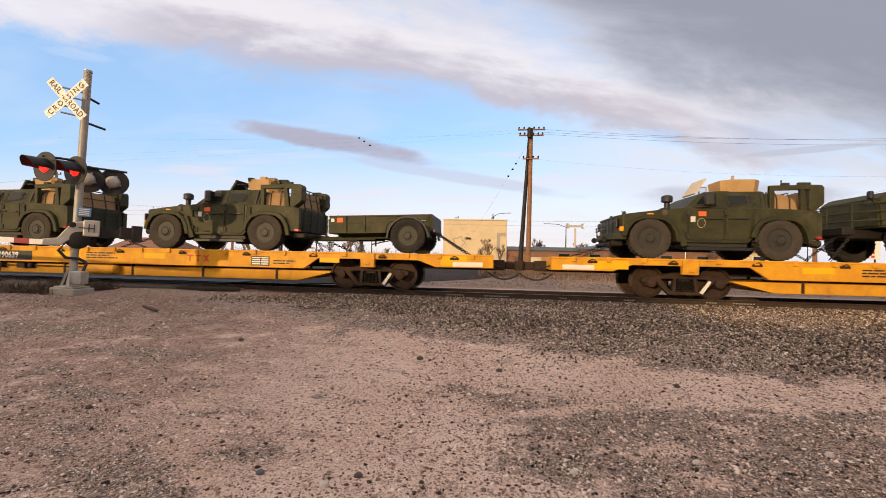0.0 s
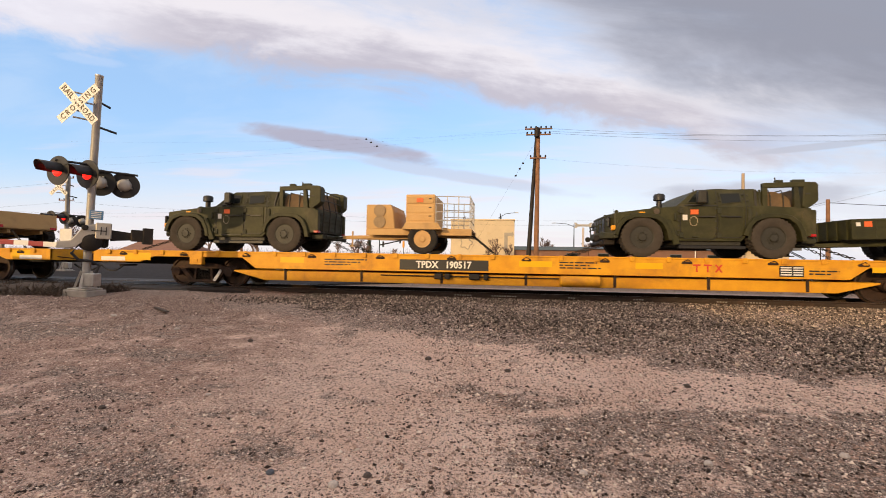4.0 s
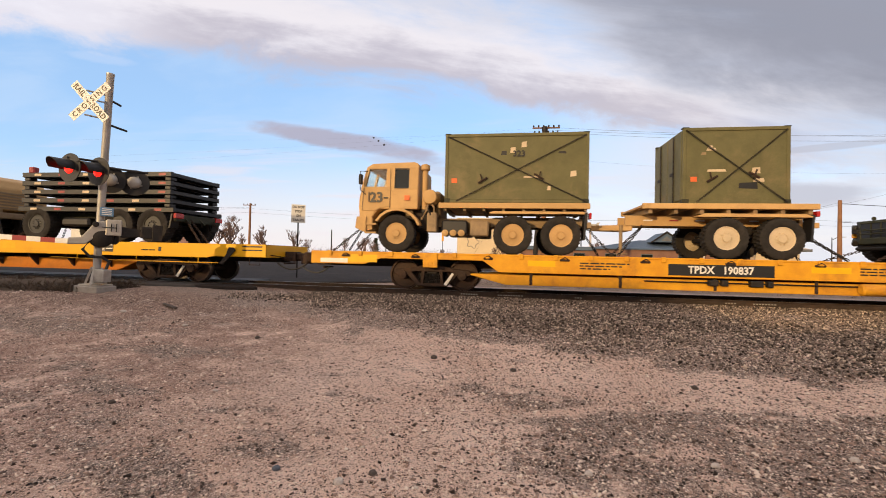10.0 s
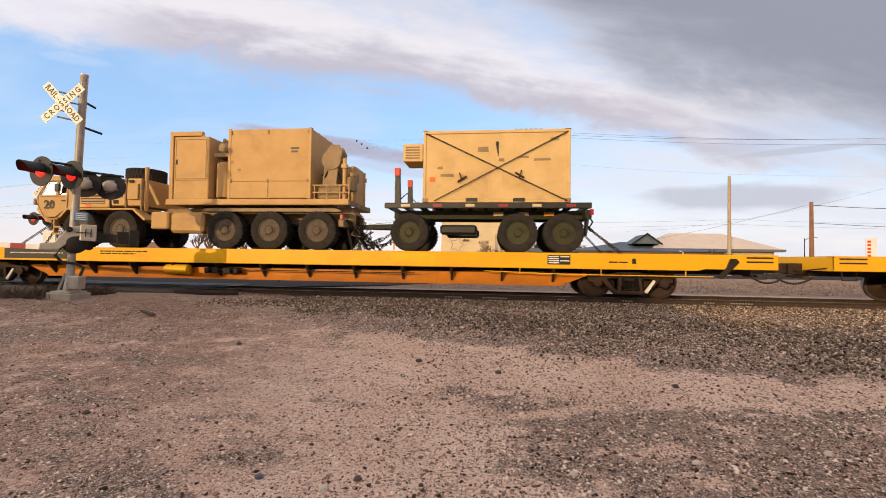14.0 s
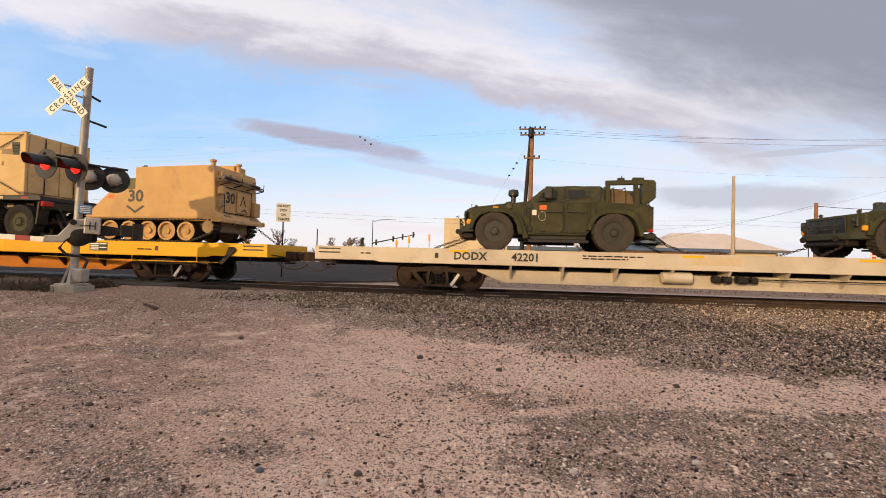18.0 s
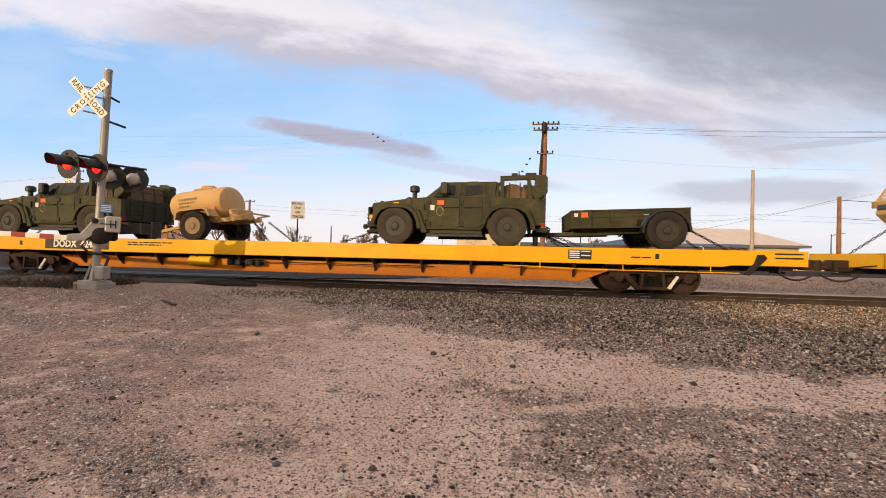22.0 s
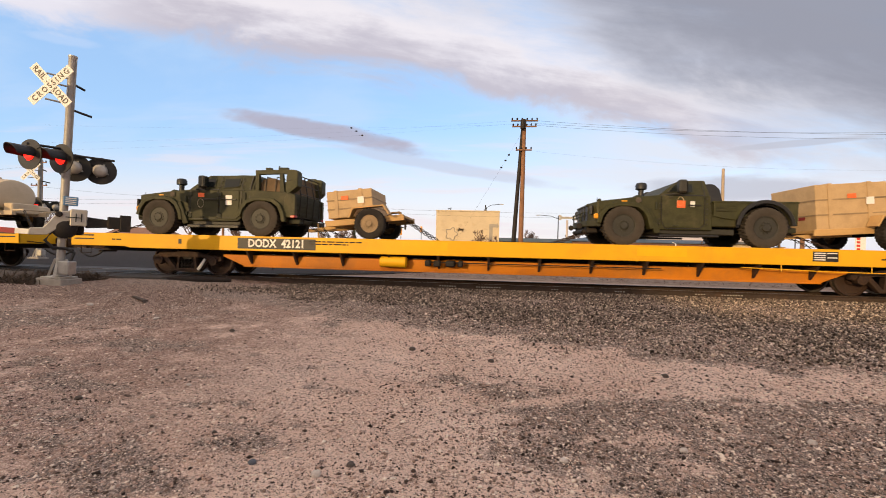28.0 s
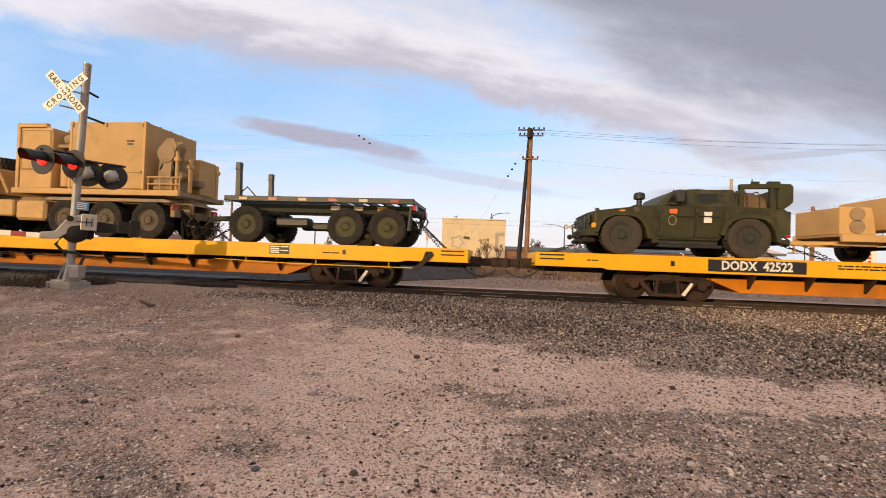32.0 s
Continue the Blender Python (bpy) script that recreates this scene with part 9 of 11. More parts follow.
def ground_sheet():
    xs = sorted(set([-2500, -1200, -600, -300, -150, -90, -60, -45, -36, -30, -26, -22, -19, -17, -15, -13.5] + [round(-12.5 + i * 0.1, 2) for i in range(221)] + [10.0, 11, 12, 14, 16, 19, 22, 26, 30, 36, 45, 60, 90, 150, 300, 600, 1200, 2500]))
    ys = sorted(set([-400, -200, -100, -60, -40, -25, -15, -8, -4, -2, -1, 0, 0.8] + [round(1.4 + i * 0.075, 3) for i in range(95)] + [8.8 + i * 0.3 for i in range(26)] + [17 + i for i in range(14)] + [32, 36, 42, 50, 60, 80, 120, 200, 400, 900, 2500]))
    w = len(xs)
    vs = [(x, y, surface(x, y)) for y in ys for x in xs]
    fs = [(j * w + i, j * w + i + 1, (j + 1) * w + i + 1, (j + 1) * w + i) for j in range(len(ys) - 1) for i in range(w - 1)]
    me = bpy.data.meshes.new("ground")
    me.from_pydata(vs, [], fs)
    me.polygons.foreach_set("use_smooth", [True] * len(fs))
    at = me.attributes.new("gravel", "FLOAT", "POINT")
    at.data.foreach_set("value", [gravel_share(x, y) if -14 < x < 13 and 0 < y < 12 else 0.25 for x, y, z in vs])
    me.materials.append(DIRT)
    return tagged(new("ground", me), "pinkish brown dirt yard with gravel patches", "ground", kind="structure")


def dirt_material():
    m = bpy.data.materials.new("dirt")
    m.use_nodes = True
    q = Nodes(m.node_tree)
    nn, ll = m.node_tree.nodes, m.node_tree.links
    b = nn["Principled BSDF"]
    tc = nn.new("ShaderNodeTexCoord").outputs["Object"]
    at = nn.new("ShaderNodeAttribute")
    at.attribute_name = "gravel"
    sep = nn.new("ShaderNodeSeparateXYZ")
    ll.new(tc, sep.inputs[0])
    big = q.noise(tc, 0.45, 5.0, 0.6)
    mid = q.noise(tc, 2.2, 6.0, 0.65)
    clod = q.noise(tc, 9.0, 6.0, 0.70, 0.3)
    fine = q.noise(tc, 34.0, 4.0, 0.65)
    grit = q.noise(tc, 110.0, 3.0, 0.6)
    col = q.mix(q.step(big, 0.36, 0.62), (0.72, 0.49, 0.375), (0.90, 0.67, 0.545))
    # redder earth towards the crossing
    red = q.math("MULTIPLY", q.step(sep.outputs[0], -1.0, -5.0), q.step(mid, 0.30, 0.55))
    col = q.mix(q.math("MULTIPLY", red, 0.9), col, (0.245, 0.13, 0.096))
    # darker brown on the left, close to the rails
    dark_brown = q.math("MULTIPLY", q.step(q.math("ADD", sep.outputs[0], q.math("MULTIPLY", big, 3.0)), -2.0, -5.0), q.step(q.math("ADD", sep.outputs[1], q.math("MULTIPLY", mid, 2.0)), 7.6, 9.8))
    col = q.mix(q.math("MULTIPLY", dark_brown, 0.85), col, (0.12, 0.069, 0.052))
    col = q.mix(q.math("MULTIPLY", q.step(mid, 0.54, 0.74), 0.5), col, (0.33, 0.225, 0.175))
    grey = q.mix(q.step(clod, 0.38, 0.62), (0.12, 0.094, 0.08), (0.31, 0.235, 0.195))
    col = q.mix(q.step(q.math("ADD", at.outputs["Fac"], q.math("MULTIPLY", q.math("SUBTRACT", clod, 0.5), 1.1)), 0.22, 0.62), col, grey)
    # hollows darker, raised grains paler: relief shading put into the colour
    col = q.mix(q.math("MULTIPLY", q.step(clod, 0.44, 0.36), 0.55), col, (0.13, 0.09, 0.07))
    col = q.mix(q.math("MULTIPLY", q.step(fine, 0.46, 0.38), 0.75), col, (0.065, 0.047, 0.038))
    col = q.mix(q.math("MULTIPLY", q.step(fine, 0.54, 0.62), 0.75), col, (0.84, 0.64, 0.52))
    col = q.mix(q.math("MULTIPLY", q.step(grit, 0.55, 0.61), 0.8), col, (0.90, 0.72, 0.60))
    col = q.mix(q.math("MULTIPLY", q.step(grit, 0.44, 0.38), 0.5), col, (0.07, 0.05, 0.04))
    # brown matted verge beyond the tracks
    verge = q.mix(q.step(mid, 0.35, 0.65), (0.23, 0.16, 0.118), (0.38, 0.28, 0.215))
    col = q.mix(q.step(q.math("ADD", sep.outputs[1], q.math("MULTIPLY", mid, 2.0)), 17.6, 19.0), col, verge)
    ll.new(col, b.inputs["Base Color"])
    b.inputs["Roughness"].default_value = 0.95
    b.inputs["Specular IOR Level"].default_value = 0.2
    k = nn.new("ShaderNodeBump")
    k.inputs["Strength"].default_value, k.inputs["Distance"].default_value = 1.0, 0.05
    ll.new(q.math("ADD", q.math("ADD", clod, q.math("MULTIPLY", fine, 0.6)), q.math("MULTIPLY", grit, 0.2)), k.inputs["Height"])
    ll.new(k.outputs[0], b.inputs["Normal"])
    return m


DIRT = dirt_material()
ground_sheet()


def rail(y, name):
    bm = B()
    pr = [(-0.036, 0.0), (0.036, 0.0), (0.036, -0.03), (0.012, -0.05), (0.010, -0.145), (0.075, -0.165), (0.075, -0.178), (-0.075, -0.178), (-0.075, -0.165), (-0.010, -0.145), (-0.012, -0.05), (-0.036, -0.03)]
    prism(bm, [(y + a, RAIL + b) for a, b in pr], -220, 220, "x")
    for f in bm.faces:
        if f.normal.z > 0.9 and f.calc_center_median().z > RAIL - 0.005:
            f.material_index = 1
    return tagged(part(name, bm, [RAIL_RUST, BRIGHT_STEEL]), "brown steel rail with a polished head", "rail", kind="structure")


RAIL_RUST = mat("rail_rust", (0.075, 0.050, 0.038), (0.055, 0.038, 0.03), 5.0, 0.8, 0.3, 0.2, dirt=(0.14, 0.075, 0.045), dirt_amount=0.5)
rail(YC - 0.7535, "rail_near")
rail(YC + 0.7535, "rail_far")

# ---- ballast, ties, crossing ----
def ballast_top(x, y):
    """Height of the ballast bed across the track."""
    d = abs(y - YC)
    if d < 1.9:
        return RAIL - 0.16
    k = min((d - 1.9) / 4.6, 1.0)
    return (RAIL - 0.16) * (1 - k) + 0.10 * k - 0.10 * math.sin(math.pi * k) * 0.35


BALLAST_BED = mat("ballast_bed", (0.135, 0.105, 0.082), (0.085, 0.068, 0.056), 9.0, 0.95, 0.0, 0.8, dirt=(0.16, 0.115, 0.09), dirt_amount=0.5, fine=40.0, spec=0.2)
STONE = mat("ballast_stone", (0.225, 0.17, 0.132), (0.125, 0.098, 0.08), 14.0, 0.9, 0.0, 0.3, fine=90.0, island=True, vary=0.8, spec=0.2, pale=((0.70, 0.57, 0.44), 0.16))
PEBBLE = mat("pebble", (0.37, 0.255, 0.20), (0.21, 0.148, 0.12), 18.0, 0.9, 0.0, 0.3, fine=120.0, island=True, vary=0.88, spec=0.25, pale=((0.92, 0.78, 0.65), 0.22))


def ballast_bed():
    xs = [-220, -120, -60, -40] + [-30 + i * 0.5 for i in range(121)] + [40, 60, 120, 220]
    ds = [-6.6, -5.6, -4.6, -3.8, -3.0, -2.4, -1.9, -1.2, 0, 1.2, 1.9, 2.4, 3.2, 4.4]
    vs, fs = [], []
    for d in ds:
        for x in xs:
            y = YC + d
            n = noise.noise(Vector((x * 1.3, y * 1.3, 7))) * 0.03
            z = ballast_top(x, y) + (n if abs(d) > 1.2 else 0)
            if d == ds[0] or d == ds[-1]:
                z = ground_height(x, y) - 0.08
            vs.append((x, y + (noise.noise(Vector((x * 0.5, 1, 2))) * 0.5 if d < -4 else 0), z))
    w = len(xs)
    for j in range(len(ds) - 1):
        for i in range(w - 1):
            fs.append((j * w + i, j * w + i + 1, (j + 1) * w + i + 1, (j + 1) * w + i))
    me = bpy.data.meshes.new("ballast")
    me.from_pydata(vs, [], fs)
    me.materials.append(BALLAST_BED)
    return tagged(new("ballast", me), "grey-brown crushed-stone track bed", "ballast", kind="structure")


ballast_bed()


def scatter(name, pts, sizes, material, label, flat=0.65, seed=3):
    """Angular stones, eight faces each, as one mesh of uncountable stuff."""
    rng = np.random.default_rng(seed)
    n = len(pts)
    base = np.array([(1, 0, 0), (-1, 0, 0), (0, 1, 0), (0, -1, 0), (0, 0, 1), (0, 0, -1)], float)
    tri = np.array([(0, 2, 4), (2, 1, 4), (1, 3, 4), (3, 0, 4), (2, 0, 5), (1, 2, 5), (3, 1, 5), (0, 3, 5)])
    v = base[None] * rng.uniform(0.55, 1.25, (n, 6, 1)) + rng.normal(0, 0.18, (n, 6, 3))
    a, b = rng.uniform(0, 6.283, n), rng.uniform(-0.6, 0.6, n)
    ca, sa, cb, sb = np.cos(a), np.sin(a), np.cos(b), np.sin(b)
    x = v[:, :, 0] * cb[:, None] + v[:, :, 2] * sb[:, None]
    z = -v[:, :, 0] * sb[:, None] + v[:, :, 2] * cb[:, None]
    y = v[:, :, 1]
    x, y = x * ca[:, None] - y * sa[:, None], x * sa[:, None] + y * ca[:, None]
    s = np.asarray(sizes)[:, None]
    co = np.stack([x * s, y * s, z * s * flat], 2) + np.asarray(pts)[:, None, :]
    me = bpy.data.meshes.new(name)
    me.vertices.add(n * 6)
    me.vertices.foreach_set("co", co.reshape(-1).astype(np.float32))
    idx = (tri[None] + (np.arange(n) * 6)[:, None, None]).reshape(-1)
    me.loops.add(len(idx))
    me.loops.foreach_set("vertex_index", idx.astype(np.int32))
    me.polygons.add(n * 8)
    me.polygons.foreach_set("loop_start", np.arange(0, len(idx), 3, dtype=np.int32))
    me.polygons.foreach_set("loop_total", np.full(n * 8, 3, dtype=np.int32))
    me.update(calc_edges=True)
    me.materials.append(material)
    return tagged(new(name, me), label, "stones", kind="stuff")


def ballast_stones():
    rng = np.random.default_rng(11)
    pts, sizes = [], []
    n = 0
    while n < 100000:
        x = rng.uniform(-9.5, 19.0)
        y = rng.uniform(5.2, 12.95)
        fade = min(max((y - apron_edge(x) + 0.9 * noise.noise(Vector((x * 0.6, y * 0.6, 4)))) / 1.7, 0.0), 1.0)
        edge = min(max((x + 6.6 - (y - 12) * 0.9) / 2.2, 0.0), 1.0)
        if rng.random() > fade * fade * edge:
            continue
        s = rng.uniform(0.013, 0.031) * (1.4 if rng.random() < 0.08 else 1.0)
        pts.append((x, y, max(ballast_top(x, y), ground_height(x, y)) + rng.uniform(-0.01, 0.022)))
        sizes.append(s)
        n += 1
    scatter("ballast_stones", pts, sizes, STONE, "grey and brown crushed ballast stones beside the rails", 0.8, 5)
    pts, sizes = [], []
    for i in range(9000):
        x, y = rng.uniform(-16, 24), rng.uniform(13.15, 18.2)
        pts.append((x, y, ballast_top(x, y) + rng.uniform(-0.01, 0.02)))
        sizes.append(rng.uniform(0.02, 0.042))
    scatter("far_ballast_stones", pts, sizes, STONE, "crushed ballast stones between and behind the rails", 0.8, 6)


ballast_stones()


def yard_gravel():
    rng = np.random.default_rng(21)
    pts, sizes = [], []
    n = 0
    while n < 112000:
        y = 1.7 + 7.6 * rng.random() ** 1.3
        x = rng.uniform(-1.55, 1.30) * (y + 0.6)
        g = gravel_share(x, y)
        if rng.random() > (0.40 if x > -0.9 else 0.26 if x > -4 else 0.14) + 0.6 * g:
            continue
        s = rng.uniform(0.0040, 0.0125) * (1.9 if rng.random() < 0.10 else 1.0) * (0.85 + 0.07 * y) * (1.0 if x > -1.2 else 0.85)
        pts.append((x, y, surface(x, y) + s * 0.15))
        sizes.append(s)
        n += 1
    scatter("yard_gravel", pts, sizes, PEBBLE, "small pale and dark pebbles strewn over the dirt", 0.7, 8)
    # clods of earth and larger lumps
    pts, sizes = [], []
    for i in range(2600):
        y = 2.0 + 7.0 * rng.random() ** 1.4
        x = rng.uniform(-1.5, 1.25) * (y + 0.5)
        if x > -0.5 and rng.random() < 0.5:
            continue
        s = rng.uniform(0.010, 0.030)
        pts.append((x, y, surface(x, y) + s * 0.1))
        sizes.append(s)
    scatter("earth_clods", pts, sizes, PEBBLE, "scattered lumps of earth and stone", 0.55, 9)


yard_gravel()


def boulder(x, y, size, material, label, seed):
    bm = B()
    bmesh.ops.create_icosphere(bm, subdivisions=2, radius=size)
    for v in bm.verts:
        v.co *= 1 + 0.35 * noise.noise(v.co / size * 1.3 + Vector((seed, 0, 0)))
        v.co.z *= 0.65
    z = surface(x, y)
    o = tagged(part("stone", bm, material, None, smooth=True), label, "stone", "loose stones")
    o.location = (x, y, z + size * 0.3)
    return o


STONE_PALE = mat("pale_stone", (0.62, 0.54, 0.47), (0.50, 0.43, 0.37), 30.0, 0.85, 0.0, 0.3)
STONE_DARK = mat("dark_stone", (0.10, 0.075, 0.06), (0.07, 0.054, 0.045), 30.0, 0.85, 0.0, 0.3)
STONE_BLUE = mat("blue_grey_stone", (0.11, 0.125, 0.145), (0.085, 0.095, 0.115), 30.0, 0.85, 0.0, 0.3)
for bx, by, bs, bmx, bl in ((-1.15, 2.94, 0.036, STONE_PALE, "pale pinkish stone lying on the dirt"), (-1.10, 6.6, 0.05, STONE_DARK, "dark rough stone lying on the dirt"), (2.35, 5.95, 0.045, STONE_DARK, "dark rough stone lying on the dirt"),
                            (0.10, 6.25, 0.05, STONE_DARK, "dark rough stone lying on the dirt"), (-1.66, 3.02, 0.032, STONE_BLUE, "blue-grey stone lying on the dirt"), (2.82, 4.05, 0.035, STONE_PALE, "pale flat stone lying on the gravel"),
                            (-6.1, 7.55, 0.05, STONE_PALE, "pale pinkish stone lying on the dirt"), (-4.32, 7.1, 0.045, STONE_DARK, "dark rough stone lying on the dirt"), (-7.9, 8.0, 0.06, STONE_PALE, "pale pinkish stone lying on the dirt"),
                            (-0.95, 3.1, 0.03, STONE_DARK, "dark rough stone lying on the dirt"), (0.62, 3.4, 0.03, STONE_PALE, "pale flat stone lying on the gravel"), (1.62, 3.7, 0.034, STONE_PALE, "pale flat stone lying on the gravel"),
                            (-4.05, 4.0, 0.035, STONE_DARK, "dark rough stone lying on the dirt"), (-3.3, 4.6, 0.03, STONE_PALE, "pale pinkish stone lying on the dirt"), (1.05, 2.75, 0.028, STONE_PALE, "pale flat stone lying on the gravel")):
    boulder(bx, by, bs, bmx, bl, bx * 3)

# ties under the rails
TIE_WOOD = mat("creosoted_tie", (0.075, 0.055, 0.042), (0.055, 0.042, 0.034), 4.0, 0.9, 0.0, 0.5, dirt=(0.13, 0.11, 0.09), dirt_amount=0.5, vary=0.3)
ties = thing("railway_ties", "dark creosoted wooden ties sunk in ballast", "railway ties", kind="structure")
tie_bm = B()
box(tie_bm, -0.115, 0.115, -1.3, 1.3, -0.18, 0.0, 0.012)
tie0 = part("tie", tie_bm, TIE_WOOD, ties)
tie0.location = (-33.0, YC, RAIL - 0.178)
for i in range(1, 121):
    o = new("tie", tie0.data)
    o.parent = ties
    o.location = (-33.0 + i * 0.55, YC + 0.03 * math.sin(i * 3.1), RAIL - 0.178)
# chalk and paint marks on the near rail
for xm, w in ((-1.4, 0.45), (-0.3, 0.7), (1.9, 0.22), (3.7, 0.24), (5.9, 0.25), (6.6, 0.6)):
    bm = B()
    k = xm
    while k < xm + w:
        box(bm, k, k + 0.05, YC - 0.7535 - 0.0125, YC - 0.7535 - 0.0105, RAIL - 0.105, RAIL - 0.075)
        k += 0.075
    tagged(part("rail_mark", bm, CONCRETE), "faded paint marks on the rail web", "rail marks", kind="structure")

# crossing deck and road
ASPHALT = mat("asphalt", (0.040, 0.033, 0.030), (0.030, 0.025, 0.023), 1.2, 0.9, 0.0, 0.4, dirt=(0.062, 0.048, 0.040), dirt_amount=0.5, fine=70.0, spec=0.1)
DECK_DARK = mat("crossing_deck", (0.06, 0.055, 0.053), (0.045, 0.042, 0.04), 3.0, 0.8, 0.0, 0.3, dirt=(0.12, 0.10, 0.085), dirt_amount=0.5)
bm = B()
for y0, y1 in ((YC - 2.1, YC - 0.85), (YC - 0.66, YC + 0.66), (YC + 0.85, YC + 2.1)):
    for i in range(7):
        box(bm, -27 + i * 2.55, -24.47 + i * 2.55, y0, y1, 0.30, RAIL - 0.012, 0.015)
tagged(part("crossing_deck", bm, DECK_DARK), "dark worn crossing panels between the rails", "crossing", kind="structure")
bm = B()
prism(bm, [(-200, 15.9), (-8.8, 15.9), (-4.5, 18.5), (-1.0, 24), (1.5, 34), (120, 50), (120, 57), (-200, 57)], 0.30, 0.475, "z")
tagged(part("road", bm, ASPHALT), "grey asphalt street beyond the tracks", "road", kind="structure")
bm = B()
prism(bm, [(-27, -60), (-13.6, -60), (-13.6, 9.0), (-12.4, 11.68), (-27, 11.68)], 0.32, 0.575, "z", 0.02)
tagged(part("road_near", bm, ASPHALT), "grey asphalt road leading to the crossing", "road", kind="structure")
bm = B()
prism(bm, [(-9.4, 11.75), (-8.2, 11.6), (-7.3, 11.9), (-7.8, 12.5), (-9.3, 12.55)], 0.50, 0.585, "z", 0.015)
tagged(part("asphalt_slab", bm, ASPHALT), "broken grey asphalt slab beside the rail", "slab")
# unseen wall added behind the camera; closes the place and shades the yard
bm = B()
prism(bm, [(-70, 0.0), (34, 0.0), (34, 7.62), (-16.5, 7.62), (-16.5, 8.85), (-70, 8.85)], -36, -26)
tagged(part("wall_behind", bm, CONCRETE), "plain long unseen wall added behind the yard to shade it", "building", kind="structure")
# plank
bm = B()
box(bm, -0.30, 0.30, -0.035, 0.035, 0.0, 0.035, 0.006)
o = tagged(part("plank", bm, STONE_DARK), "short dark wooden plank lying on the dirt", "plank")
o.matrix_basis = pose(-7.35, 8.62, ground_height(-7.35, 8.62) + 0.02, 0, 4, -28)

# ---- crossing signals ----
def lamp_head(parent, at, face, lit, hood=True):
    """Round black target with a red lens under a long hood; face: the way it looks."""
    face = Vector(face).normalized()
    m = Matrix.Translation(at) @ face.to_track_quat("-Y", "Z").to_matrix().to_4x4()
    bm = B()
    lathe(bm, [(0.345, -0.006), (0.345, 0.012), (0.16, 0.016)], seg=28)
    o = part("lamp_target", bm, BLACK, parent)
    o.matrix_basis = m
    bm = B()
    lathe(bm, [(0.155, 0.012), (0.165, 0.05), (0.15, 0.14), (0.10, 0.19), (0.03, 0.20)], seg=20)
    for k in range(4):
        a = k * math.pi / 2 + 0.4
        box(bm, math.cos(a) * 0.17 - 0.02, math.cos(a) * 0.17 + 0.02, 0.012, 0.05, math.sin(a) * 0.17 - 0.02, math.sin(a) * 0.17 + 0.02)
    part("lamp_housing", bm, ALU, o, "pale grey domed housing", smooth=True)
    bm = B()
    lathe(bm, [(0.145, -0.012), (0.12, -0.045), (0.05, -0.06), (0.01, -0.062)], seg=22)
    part("lens", bm, RED_GLOW if lit else RED_DULL, o, "glowing red lens" if lit else "dark red lens", smooth=True)
    if hood:
        bm = B()
        n, L = 14, 0.46
        vs = []
        for rr in (0.185, 0.172):
            for d in (0.0, -L):
                for i in range(n):
                    a = radians(-15 + 210 * i / (n - 1))
                    r = rr * (1.0 if d == 0 else 0.92)
                    vs.append(bm.verts.new((math.cos(a) * r, d - (0.0 if d == 0 else -0.18 * (1 - math.sin(a)) * 0.5), math.sin(a) * r)))
        q = lambda ring, i: vs[ring * n + i]
        for i in range(n - 1):
            bm.faces.new((q(0, i), q(0, i + 1), q(1, i + 1), q(1, i)))
            bm.faces.new((q(2, i), q(3, i), q(3, i + 1), q(2, i + 1)))
            bm.faces.new((q(1, i), q(1, i + 1), q(3, i + 1), q(3, i)))
        bmesh.ops.recalc_face_normals(bm, faces=bm.faces)
        part("hood", bm, BLACK, o)
    return o


def crossbuck(parent, at, face):
    face = Vector(face).normalized()
    m = Matrix.Translation(at) @ face.to_track_quat("-Y", "Z").to_matrix().to_4x4()
    words = (("CROSSING", -45, 0.006), ("RAIL     ROAD", 45, 0.0))
    for word, ang, dy in words:
        bm = B()
        box(bm, -0.61, 0.61, -0.004 - dy, -dy, -0.105, 0.105)
        b = part("blade", bm, WHITE, parent)
        b.matrix_basis = m @ Matrix.Rotation(radians(ang), 4, "Y")
        lettering("sign_word", word, 0.19, BLACK, b, pose(0, -0.006 - dy, -0.004), 0.86, "", 0.018, 1.50 if ang < 0 else 1.10)


